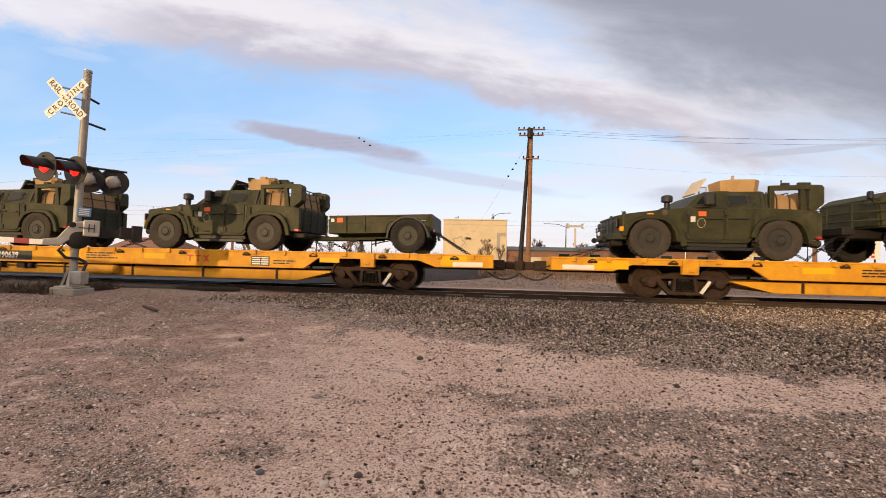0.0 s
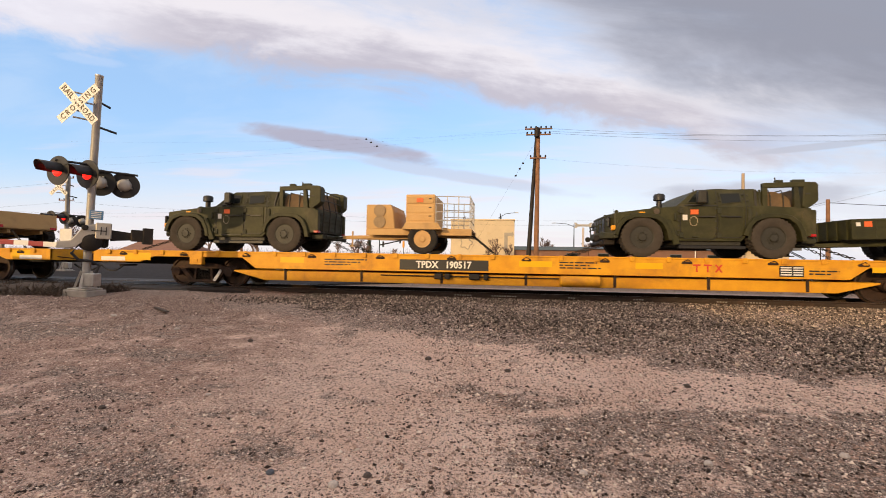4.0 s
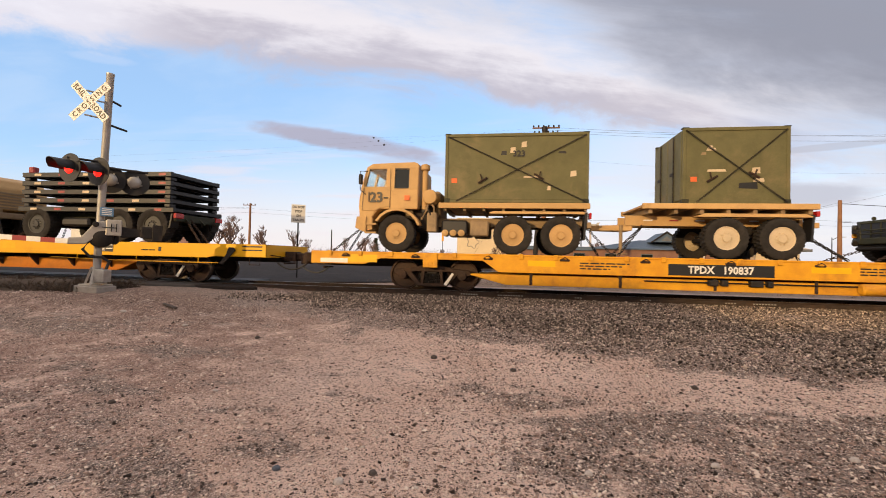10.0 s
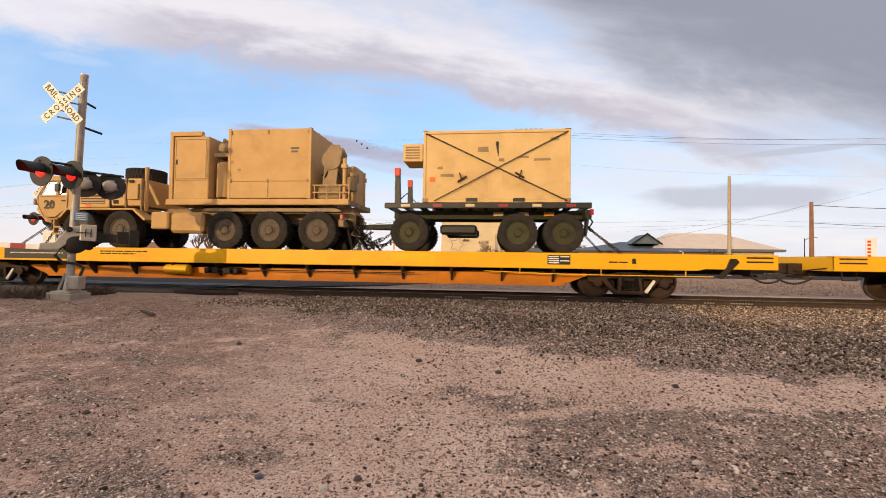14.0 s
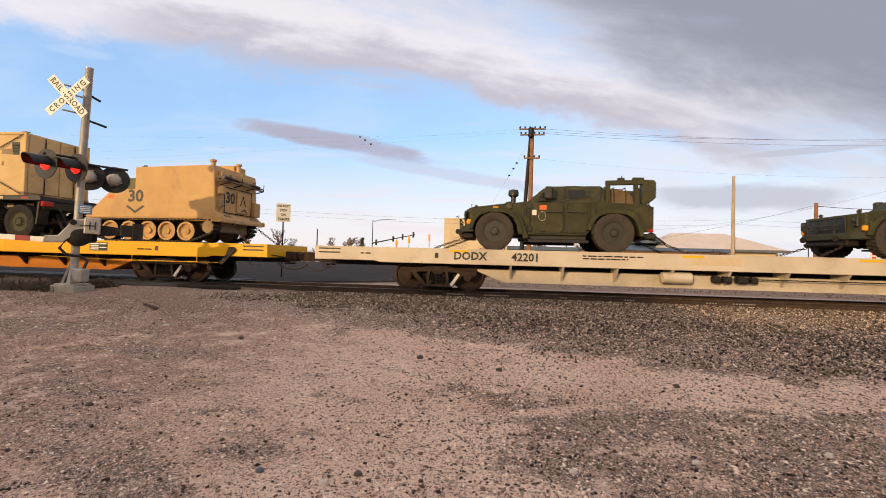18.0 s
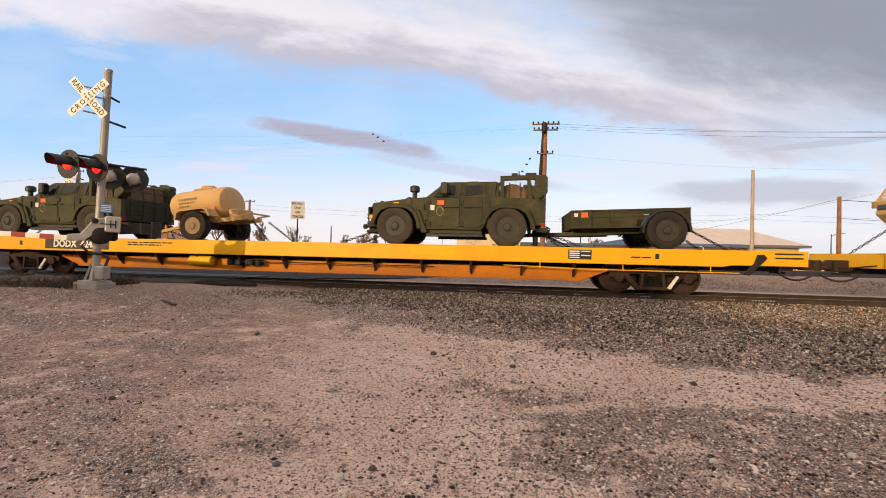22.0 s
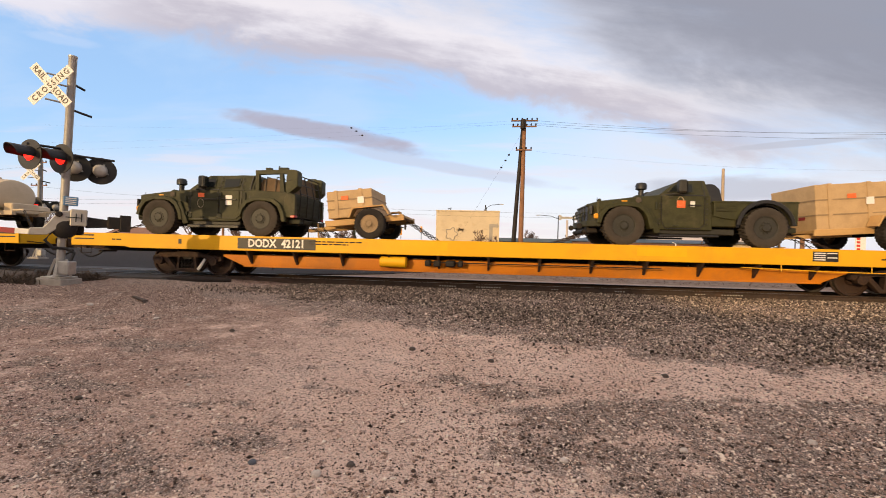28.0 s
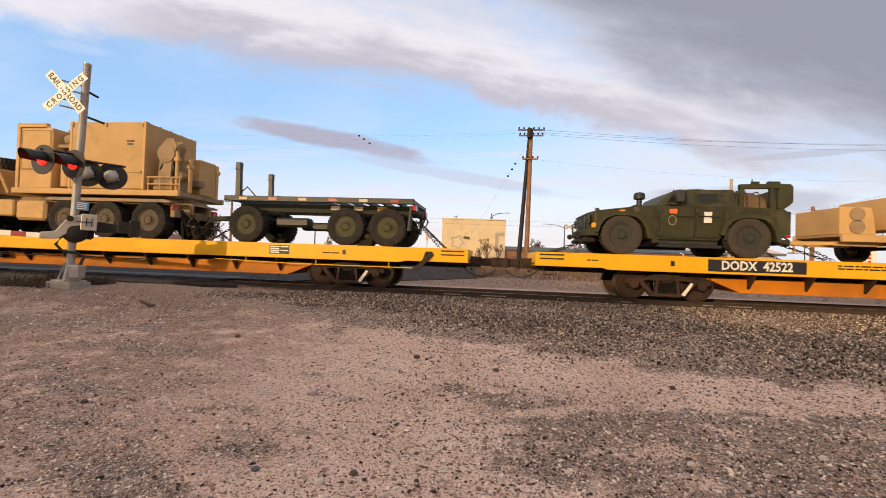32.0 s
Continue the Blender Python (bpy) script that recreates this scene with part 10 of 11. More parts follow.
def crossing_signal(mx, my, base, small=False):
    v = thing("crossing_signal", "galvanised crossing mast with crossbuck, red lamps and lowered gate", "crossing signal", "crossing signals")
    v.matrix_basis = pose(mx, my, base, 0, 0 if small else 2.3) @ Matrix.Scale(1.08 if small else 1.0, 4)
    d = Vector((mx, my, 0)).normalized()
    r = Vector((d.y, -d.x, 0))
    H = 5.42
    bm = B()
    lathe(bm, [(0.085, 0.1), (0.085, H - 0.05), (0.092, H - 0.04), (0.092, H), (0.02, H + 0.02)], axis="z", seg=18)
    part("mast", bm, GALV, v, smooth=True)
    bm = B()
    box(bm, -0.34, 0.34, -0.28, 0.28, -0.35, 0.04, 0.02)
    part("concrete_base", bm, CONCRETE, v)
    bm = B()
    for a in (20, 110, 200, 290):
        c, s = math.cos(radians(a)), math.sin(radians(a))
        tube(bm, [(c * 0.24, s * 0.24, 0.06), (c * 0.11, s * 0.11, 0.50)], 0.035, 4)
    box(bm, -0.26, 0.26, -0.24, 0.24, 0.04, 0.08, 0.01)
    part("mast_foot", bm, ALU, v)
    c = r * 0.12 - d * 0.16
    bm = B()
    box(bm, c.x - 0.15, c.x + 0.15, c.y - 0.12, c.y + 0.12, 0.14, 0.46, 0.02)
    part("junction_box", bm, GALV, v)
    # crossbuck and its brackets
    cb = r * -0.36 - d * 0.16
    crossbuck(v, (cb.x, cb.y, 4.58), (0.14, -0.99, 0))
    for zz in (4.25, 4.42, 4.66, 4.85):
        bm = B()
        e = r * (-0.45 if zz < 4.9 else 0.30) - d * 0.10
        tube(bm, [tuple(r * 0.06 + Vector((0, 0, zz))), tuple(e + Vector((0, 0, zz)))], 0.022, 5)
        part("bracket", bm, ALU, v)
    for zz, ll in ((4.12, 0.42), (4.74, 0.26)):
        bm = B()
        a, b = r * 0.06, r * ll + d * 0.1
        tube(bm, [(a.x, a.y, zz), (b.x, b.y, zz - 0.06)], 0.03, 5)
        part("bracket", bm, BLACK, v)
    # lamps
    bm = B()
    for z, off in ((3.12, -0.30), (3.08, 0.36)):
        a, b = d * off + r * (-0.7 if off < 0 else -0.1), d * off + r * (0.05 if off < 0 else 0.95)
        tube(bm, [(a.x, a.y, z), (b.x, b.y, z)], 0.03, 6)
    tube(bm, [tuple(d * -0.3 + Vector((0, 0, 3.12))), tuple(d * 0.36 + Vector((0, 0, 3.08)))], 0.04, 6)
    part("lamp_arm", bm, BLACK, v)
    for off, fw in ((-0.64, 1), (-0.10, 1)):
        p = r * off - d * 0.34
        lamp_head(v, (p.x, p.y, 2.88), -r * 0.80 - d * 0.60, True)
    for off in (0.16, 0.68):
        p = r * off + d * 0.44
        lamp_head(v, (p.x, p.y, 2.78), r * 0.25 + d * 0.95, False, hood=True)
    if not small:
        # gate machine, arm, counterweight
        TURN.append(Matrix.Translation(r * 0.14) @ Matrix(((r.x, d.x, 0, 0), (r.y, d.y, 0, 0), (0, 0, 1, 0), (0, 0, 0, 1))))
        bm = B()
        prism(bm, [(-0.74, 1.06), (-0.72, 1.22), (-0.48, 1.25), (-0.24, 1.62), (0.02, 1.70), (0.05, 1.45), (-0.12, 1.40), (-0.25, 1.22), (-0.40, 1.08)], -0.34, -0.20, bev=0.015)
        part("gate_bracket", bm, ALU, v)
        bm = B()
        lathe(bm, [(0.05, -0.40), (0.07, -0.38), (0.07, -0.33)], -0.22, 0, 1.58, "y", 10)
        part("pivot_bolt", bm, IRON, v)
        bm = B()
        box(bm, -0.22, 0.26, -0.18, 0.24, 1.10, 1.62, 0.05)
        lathe(bm, [(0.12, -0.36), (0.24, -0.30), (0.26, -0.18), (0.26, 0.1)], -0.10, 0, 1.26, "y", 18)
        part("gate_machine", bm, IRON, v, smooth=True)
        bm = B()
        box(bm, -0.02, 0.30, -0.38, -0.33, 1.32, 1.72, 0.02)
        pl = part("gate_cover", bm, ALU, v)
        bm = B()
        box(bm, 0.08, 0.10, -0.395, -0.38, 1.42, 1.62)
        box(bm, 0.18, 0.20, -0.395, -0.38, 1.42, 1.62)
        box(bm, -0.10, 0.20, -0.40, -0.385, 1.51, 1.53)
        part("cover_handle", bm, BLACK, pl)
        bm = B()
        prism(bm, [(0.28, 1.56), (0.85, 1.50), (0.85, 1.34), (0.28, 1.28)], -0.30, -0.18, bev=0.01)
        part("counterweight_arm", bm, IRON, v)
        bm = B()
        box(bm, 0.70, 1.16, -0.34, -0.12, 1.30, 1.60, 0.015)
        box(bm, 0.95, 1.17, -0.36, -0.10, 1.24, 1.66, 0.01)
        part("counterweight", bm, IRON, v)
        bm = B()
        box(bm, -0.16, 0.12, -0.16, -0.10, 1.80, 2.02, 0.01)
        sp = part("notice_plate", bm, mat("blue_notice", (0.12, 0.25, 0.42), (0.10, 0.21, 0.36), 5.0, 0.5), v, "small blue notice plate")
        bm = B()
        for k in range(4):
            box(bm, -0.12, 0.08, -0.165, -0.16, 1.835 + k * 0.045, 1.855 + k * 0.045)
        part("notice_lines", bm, WHITE, sp)
        bm = B()
        tube(bm, [(-0.32, -0.22, 1.16), (-0.44, -0.26, 0.95), (-0.30, -0.24, 0.78), (-0.05, -0.14, 0.76), (0.10, -0.10, 0.66), (0.04, -0.12, 0.45)], 0.035, 8)
        part("cable_conduit", bm, HOSE, v)
        TURN.pop()
        root = r * -0.52 - d * 0.27
        for i in range(18):
            bm = B()
            x1, x0 = root.x - i * 0.41, root.x - (i + 1) * 0.41
            yb, zb = root.y - 0.02 + 0.0 * i, 1.13
            box(bm, x0, x1, yb - 0.02, yb + 0.02, zb - 0.06, zb + 0.06)
            part("arm_stripe", bm, RED_DARK if i % 2 else WHITE, v)
    else:
        q = r * 0.0 - d * 0.2
        bm = B()
        box(bm, q.x - 0.38, q.x + 0.38, q.y - 0.02, q.y + 0.02, 1.30, 2.30, 0.01)
        part("notice_board", bm, WHITE, v)
    return v


crossing_signal(-10.30, 9.6, 0.63)
crossing_signal(-25.65, 22.6, 0.49, True)

# dead weeds at the foot of the mast
WEED = mat("dead_weeds", (0.055, 0.040, 0.028), (0.085, 0.06, 0.04), 8.0, 0.95, 0.0, 0.2, vary=0.4, island=True)


def twigs(name, label, n, area, h, material, seed, thick=0.004, lean_out=0.6, zf=None, kind="stuff", category="weeds"):
    rng = random.Random(seed)
    vs, fs = [], []
    for i in range(n):
        x, y = rng.uniform(area[0], area[1]), rng.uniform(area[2], area[3])
        z = zf(x, y) if zf else ground_height(x, y)
        p = Vector((x, y, z - 0.02))
        dr = Vector((rng.gauss(0, lean_out), rng.gauss(0, lean_out), 1)).normalized()
        L = h * rng.uniform(0.35, 1.0)
        w = thick * rng.uniform(0.7, 1.6)
        for seg in range(2):
            q = p + dr * (L / 2)
            a = dr.cross(Vector((rng.gauss(0, 1), rng.gauss(0, 1), 0.1))).normalized() * w
            b = dr.cross(a).normalized() * w
            k = len(vs)
            vs += [p + a, p - a * 0.5 + b, p - a * 0.5 - b, q]
            fs += [(k, k + 1, k + 3), (k + 1, k + 2, k + 3), (k + 2, k, k + 3)]
            p = q - dr * 0.01
            dr = (dr + Vector((rng.gauss(0, 0.35), rng.gauss(0, 0.35), -0.1))).normalized()
    me = bpy.data.meshes.new(name)
    me.from_pydata([tuple(v) for v in vs], [], fs)
    me.materials.append(material)
    return tagged(new(name, me), label, category, kind=kind)


twigs("dead_weeds", "dark matted dead weeds at the mast foot", 4200, (-14.4, -10.5, 9.1, 11.2), 0.36, WEED, 4, 0.013, 1.0)
DRY = mat("dry_grass", (0.20, 0.13, 0.085), (0.145, 0.095, 0.065), 4.0, 0.95, 0.0, 0.2, vary=0.35, island=True)
twigs("dry_grass", "dry brown grass beyond the tracks", 5200, (-6.0, 30.0, 17.8, 30.0), 0.24, DRY, 5, 0.010, 1.1, category="grass")
twigs("dry_grass", "dry brown grass beyond the tracks", 2600, (-1.0, 8.0, 26.0, 52.0), 0.8, DRY, 6, 0.02, 0.35, category="grass")


def earth_mound():
    bm = B()
    bmesh.ops.create_grid(bm, x_segments=30, y_segments=16, size=1.0)
    for c in bm.verts:
        k = max(1 - c.co.x ** 2, 0) * max(1 - c.co.y ** 2, 0)
        x, y = -12.6 + c.co.x * 2.2, 10.1 + c.co.y * 1.2
        c.co = Vector((x, y, ground_height(x, y) - 0.06 + 0.26 * k + 0.12 * noise.noise(Vector((x * 3, y * 3, 1))) * k))
    return tagged(part("earth_mound", bm, WEED, None, smooth=True), "low dark mound of earth beside the crossing", "mound", kind="structure")


earth_mound()

# ---- poles and wires ----
def beads(bm, pts, r):
    for p in pts:
        bmesh.ops.create_icosphere(bm, subdivisions=1, radius=r, matrix=Matrix.Translation(p))


def wood_pole(x, y, top, r, material, label, arms=(), lean_x=0.0, stub=None):
    v = thing("utility_pole", label, "utility pole", "utility poles")
    v.location = (x, y, 0.4)
    h = top - 0.4
    bm = B()
    lathe(bm, [(r * 1.25, -0.3), (r * 1.2, 0.0), (r, h * 0.6), (r * 0.85, h)], axis="z", seg=12)
    for k in bm.verts:
        k.co.x += lean_x * k.co.z / h
    part("pole_shaft", bm, material, v, smooth=True)
    for zz, half, ins in arms:
        bm = B()
        cx = lean_x * zz / h
        box(bm, cx - half, cx + half, -r - 0.12, -r, zz - 0.05, zz + 0.05, 0.01)
        part("cross_arm", bm, WOOD_POLE, v)
        n = 2 * ins
        for i in range(n):
            k = -half * 0.92 + i * (2 * half * 0.92) / (n - 1)
            if abs(k) < 0.12:
                continue
            bm = B()
            lathe(bm, [(0.02, 0.0), (0.06, 0.04), (0.07, 0.12), (0.03, 0.18)], cx + k, -r - 0.06, zz + 0.05, "z", 8)
            part("insulator", bm, IRON, v)
    if stub:
        # the brace stands in shade; the dark iron colour carries that shade
        bm = B()
        tube(bm, [(stub[0], 0.1, -0.3), (stub[1], 0.1, h * 0.97)], [r * 1.2, r * 0.7], 10)
        part("brace_pole", bm, IRON, v, "wooden brace pole, coloured dark for the shade it stands in")
    return v


p_main = wood_pole(2.62, 35.0, 12.0, 0.17, WOOD_POLE, "tall weathered wooden utility pole with a dark brace pole", ((11.45, 1.05, 3), (11.0, 0.95, 3), (9.15, 0.62, 2)), 0.08, (-0.66, -0.04))
bm = B()
lathe(bm, [(0.12, 0.0), (0.2, 0.05), (0.2, 0.75), (0.1, 0.8)], -0.05, -0.35, 10.75, "z", 12)
part("transformer", bm, IRON, p_main)
wood_pole(22.7, 45.0, 10.1, 0.15, WOOD_PALE, "bleached bare wooden pole stub")
wood_pole(30.0, 45.0, 7.6, 0.17, WOOD_POLE, "short brown wooden utility pole")
p_right = wood_pole(31.6, 35.0, 10.95, 0.16, WOOD_POLE, "brown wooden utility pole with transformer", ((10.2, 1.1, 3),))
bm = B()
lathe(bm, [(0.1, 0.0), (0.22, 0.04), (0.22, 0.66), (0.12, 0.72)], -0.45, -0.3, 8.15, "z", 14)
part("transformer", bm, GALV, p_right)
wood_pole(-38.3, 60.0, 8.9, 0.16, WOOD_POLE, "brown wooden utility pole with transformer", ((8.2, 1.0, 2),))
wood_pole(-50.9, 45.0, 10.6, 0.18, WOOD_PALE, "pale utility pole with cross-arms", ((9.9, 0.9, 2), (7.3, 1.0, 2)))
wood_pole(-36.0, 85.0, 6.6, 0.12, IRON, "thin dark pole beyond the trees")


def wire(a, b, sag, label="thin dark overhead wire", r=0.008, bead_at=()):
    a, b = Vector(a), Vector(b)
    bm = B()
    pts = []
    for i in range(17):
        t = i / 16
        p = a.lerp(b, t)
        p.z -= sag * 4 * t * (1 - t)
        pts.append(p)
    tube(bm, [tuple(p) for p in pts], r, 4)
    o = tagged(part("overhead_wire", bm, WIRE), label, "wire", "overhead wires")
    for t in bead_at:
        bm = B()
        p = a.lerp(b, t)
        p.z -= sag * 4 * t * (1 - t)
        lathe(bm, [(0.02, -0.09), (0.065, -0.06), (0.065, 0.06), (0.02, 0.09)], p.x, p.y, p.z, "x", 8)
        part("wire_marker", bm, BLACK, o)
    return o


for yo, z0, z1, sag, zl, bead in ((-0.9, 11.5, 10.75, 0.35, 9.9, 0.281), (-0.3, 11.9, 10.7, 0.3, 10.8, 0.296), (0.9, 11.9, 10.7, 0.35, 12.9, 0.314)):
    wire((2.7, 35 + yo, z0), (31.6, 35 + yo, z1), sag)
    wire((2.7, 35 + yo, z0), (-44, 38 + yo, zl), 0.35, r=0.002, bead_at=(bead,))
wire((31.6, 35, 10.6), (75, 35, 10.8), 0.4)
wire((2.75, 35, 9.6), (31.6, 35, 8.2), 0.5, r=0.003)
wire((2.66, 34.9, 11.2), (-3.6, 34.9, 0.5), 0.15, "thin slanting pole guy wire", 0.004, (0.18, 0.22, 0.27))
wire((31.6, 34.9, 8.3), (14.0, 48.0, 4.9), 0.9, r=0.006)
for z0, z1 in ((7.55, 7.9), (6.95, 7.3)):
    wire((-95, 62, z0 + 1.2), (-38.3, 60, z0 + 0.6), 0.6)
    wire((-38.3, 60, z0 + 0.6), (30, 58, z0 - 0.4), 0.9)
    wire((30, 58, z0 - 0.4), (90, 56, z0 - 0.6), 0.6)
wire((30, 45, 7.4), (20.5, 60, 4.6), 0.2, r=0.012)
wire((30, 45, 7.3), (62, 46, 9.0), 1.0, r=0.025)
wire((30, 45, 5.6), (62, 46, 5.0), 0.3, r=0.02)
wire((-50.9, 45, 10.0), (-95, 50, 9.6), 0.6)
wire((-50.9, 45, 7.6), (-95, 50, 7.2), 0.6)
wire((-50.9, 45, 7.6), (-38.3, 60, 8.3), 0.4)

# sign before the tracks
SIGN_WHITE = mat("reflective_sign_face", (0.74, 0.72, 0.66), (0.68, 0.66, 0.60), 4.0, 0.4, bump=0.02)
sg = thing("track_sign", "white rectangular warning sign on a thin post", "road sign")
sg.matrix_basis = pose(-9.7, 19.0, 0.40, 0, 0, 24)
bm = B()
box(bm, -0.03, 0.03, 0.0, 0.05, -0.2, 3.45)
part("post", bm, IRON, sg)
bm = B()
box(bm, -0.31, 0.31, -0.012, 0.0, 2.62, 3.46, 0.004)
part("sign_face", bm, SIGN_WHITE, sg)
for i, wd in enumerate(("DO NOT", "STOP", "ON", "TRACKS")):
    lettering("sign_word", wd, 0.155, BLACK, sg, pose(0, -0.016, 3.34 - i * 0.20), 0.85)

# street furniture far behind
def street_lamp(x, y, top, reach, label="grey steel street lamp with a curved arm"):
    v = thing("street_lamp", label, "street lamp", "street lamps")
    v.location = (x, y, 0.4)
    h = top - 0.4
    bm = B()
    tube(bm, [(0, 0, 0), (0, 0, h)], [0.12, 0.07], 8)
    part("lamp_post", bm, IRON, v)
    bm = B()
    tube(bm, [(0, 0, h - 0.5), (reach * 0.4, 0, h), (reach, 0, h + 0.15)], 0.05, 6)
    part("lamp_arm", bm, IRON, v)
    bm = B()
    box(bm, min(reach, reach * 1.22), max(reach, reach * 1.22), -0.15, 0.15, h + 0.08, h + 0.2, 0.03)
    part("lantern", bm, ALU, v)
    return v


ts = street_lamp(-25.9, 90, 9.1, 4.0, "dark steel traffic-signal pole with mast arm")
bm = B()
tube(bm, [(0, 0, 3.7), (9.1, 0, 5.7)], [0.14, 0.08], 8)
part("mast_arm", bm, IRON, ts)
for k in (0.1, 0.5, 0.72, 0.97):
    bm = B()
    box(bm, 9.1 * k - 0.18, 9.1 * k + 0.18, -0.3, -0.1, 3.7 + 2.0 * k - 0.6, 3.7 + 2.0 * k + 0.6, 0.04)
    part("signal_head", bm, IRON, ts)
for sx, sz in ((-17.6, 3.9), (-20.2, 3.2), (-13.4, 4.4)):
    v = thing("traffic_signal", "yellow traffic signal hanging beyond the street", "traffic signal", "traffic signals")
    v.location = (sx, 88, 0.4)
    bm = B()
    box(bm, -0.2, 0.2, -0.15, 0.15, sz, sz + 1.3, 0.04)
    part("signal_head", bm, AMBER, v)
    bm = B()
    tube(bm, [(0, 0, 0), (0, 0, sz)], 0.06, 6)
    part("signal_post", bm, IRON, v)
street_lamp(-0.4, 72, 9.0, 2.4)
street_lamp(12.6, 80, 8.0, -3.2)
street_lamp(62.0, 95, 7.0, 2.0)


# ---- buildings ----
CREAM_WALL = mat("cream_render", (0.66, 0.54, 0.36), (0.60, 0.49, 0.33), 0.6, 0.9, 0.0, 0.15, dirt=(0.46, 0.37, 0.26), dirt_amount=0.45, fine=12.0)
MURAL_GREY = mat("faded_mural_paint", (0.40, 0.36, 0.30), (0.34, 0.31, 0.26), 2.0, 0.9, 0.0, 0.1)
BROWN_WALL = mat("brown_siding", (0.24, 0.125, 0.085), (0.20, 0.105, 0.075), 1.0, 0.85, 0.0, 0.2, dirt=(0.30, 0.19, 0.14), dirt_amount=0.4)
BLUE_ROOF = mat("blue_grey_roofing", (0.085, 0.13, 0.19), (0.075, 0.11, 0.16), 1.0, 0.7, 0.1, 0.2, dirt=(0.13, 0.15, 0.18), dirt_amount=0.4)
PALE_ROOF = mat("pale_roofing", (0.60, 0.52, 0.47), (0.54, 0.47, 0.43), 0.8, 0.85, 0.0, 0.2, dirt=(0.46, 0.39, 0.35), dirt_amount=0.4)
TRIM = mat("dark_trim", (0.13, 0.14, 0.15), (0.11, 0.115, 0.125), 2.0, 0.7)

mu = thing("mural_building", "cream rendered building with a faded mural wall", "building")
mu.location = (-2.75, 60, 0.42)
bm = B()
box(bm, -4.35, 4.35, 0, 9, 0, 6.42, 0.03)
part("wall", bm, CREAM_WALL, mu)
bm = B()
box(bm, -4.42, 4.42, -0.06, 9.06, 6.42, 6.58, 0.02)
part("parapet", bm, CREAM_WALL, mu)
bm = B()
ring = []
for i in range(41):
    a = 2 * math.pi * i / 40
    rr = 0.72 + 0.16 * math.cos(5 * a)
    ring.append((-2.2 + rr * math.cos(a), -0.02, 3.3 + rr * 1.05 * math.sin(a)))
tube(bm, ring, 0.055, 4)
part("painted_flower", bm, MURAL_GREY, mu, "faded grey flower outline")
bm = B()
prism(bm, [(3.0, 2.3), (3.45, 2.3), (3.45, 4.3), (4.0, 4.3), (4.0, 4.1), (4.3, 4.5), (4.0, 4.95), (4.0, 4.75), (3.0, 4.75)], -0.012, 0.0)
part("painted_arrow", bm, MURAL_GREY, mu, "faded grey arrow")
rng_m = random.Random(9)
for i in range(16):
    bm = B()
    cx, cz = rng_m.uniform(-4.0, 2.6), rng_m.uniform(3.6, 6.1)
    n = rng_m.randint(5, 8)
    prism(bm, [(cx + rng_m.uniform(0.15, 0.5) * math.cos(2 * math.pi * k / n), cz + rng_m.uniform(0.1, 0.35) * math.sin(2 * math.pi * k / n)) for k in range(n)], -0.006, 0.0)
    part("painted_patch", bm, mat("mural_tint", (0.60, 0.47, 0.30), (0.56, 0.46, 0.32), 2.0, 0.9) if i == 0 else bpy.data.materials["mural_tint"], mu)
for xx in (-2.6, 2.4):
    bm = B()
    tube(bm, [(xx, 1, 6.5), (xx - 0.2, 1, 6.85), (xx + 0.25, 1, 7.0), (xx + 0.1, 1, 6.7)], 0.06, 5)
    part("roof_fitting", bm, IRON, mu)

sh = thing("workshop", "low brown workshop with a blue-grey pitched roof", "building")
sh.location = (0, 60, 0.42)
bm = B()
box(bm, 11.4, 29.6, 0, 12, 0, 2.72, 0.02)
part("wall", bm, BROWN_WALL, sh)
bm = B()
prism(bm, [(-0.4, 2.66), (-0.4, 2.80), (6.0, 4.15), (12.4, 2.80), (12.4, 2.66)], 11.0, 29.9, "x")
for c in bm.verts:
    if c.co.x < 12 and c.co.z > 4:
        c.co.x = 18.4
part("roof", bm, BLUE_ROOF, sh)
bm = B()
prism(bm, [(18.8, 3.75), (20.6, 5.05), (22.4, 3.75)], 1.4, 6.0, bev=0.0)
dm = part("dormer", bm, BLUE_ROOF, sh)
bm = B()
box(bm, 1.6, 11.38, 0.4, 9.0, 0, 2.42, 0.02)
wg = part("low_wing", bm, BROWN_WALL, sh)
bm = B()
box(bm, 1.3, 11.38, 0.1, 9.3, 2.42, 2.92, 0.03)
part("wing_roof", bm, BLUE_ROOF, wg)
bm = B()
prism(bm, [(19.9, 3.90), (20.6, 4.55), (21.3, 3.90)], 1.37, 1.40)
part("dormer_face", bm, TRIM, dm)
for k in (-1, 1):
    bm = B()
    prism(bm, [(20.6, 5.2), (20.6, 4.95), (20.6 + k * 1.9, 3.62), (20.6 + k * 2.05, 3.72)], 1.2, 1.42)
    part("dormer_trim", bm, IRON, dm)
for xx in (8.5, 12.5, 17.0, 21.5, 26.0):
    bm = B()
    box(bm, xx, xx + 1.5, -0.03, 0.05, 0.9, 2.1, 0.01)
    w = part("window", bm, TRIM, sh)
    bm = B()
    box(bm, xx + 0.08, xx + 1.42, -0.045, -0.03, 0.98, 2.02)
    part("pane", bm, GLASS_DARK, w)
bm = B()
tube(bm, [(24.0, -1.5, 0), (24.0, -1.5, 2.6), (23.6, -1.5, 2.75)], 0.07, 6)
part("vent_pipe", bm, WHITE, sh)
fe = thing("low_wall", "long cream block wall along the far street", "wall")
fe.location = (16, 57.8, 0.40)
bm = B()
box(bm, -11.5, 26, -0.1, 0.1, 0, 1.42, 0.01)
part("wall", bm, CREAM_WALL, fe)
bm = B()
box(bm, -11.5, 26, -0.14, 0.14, 1.42, 1.52, 0.01)
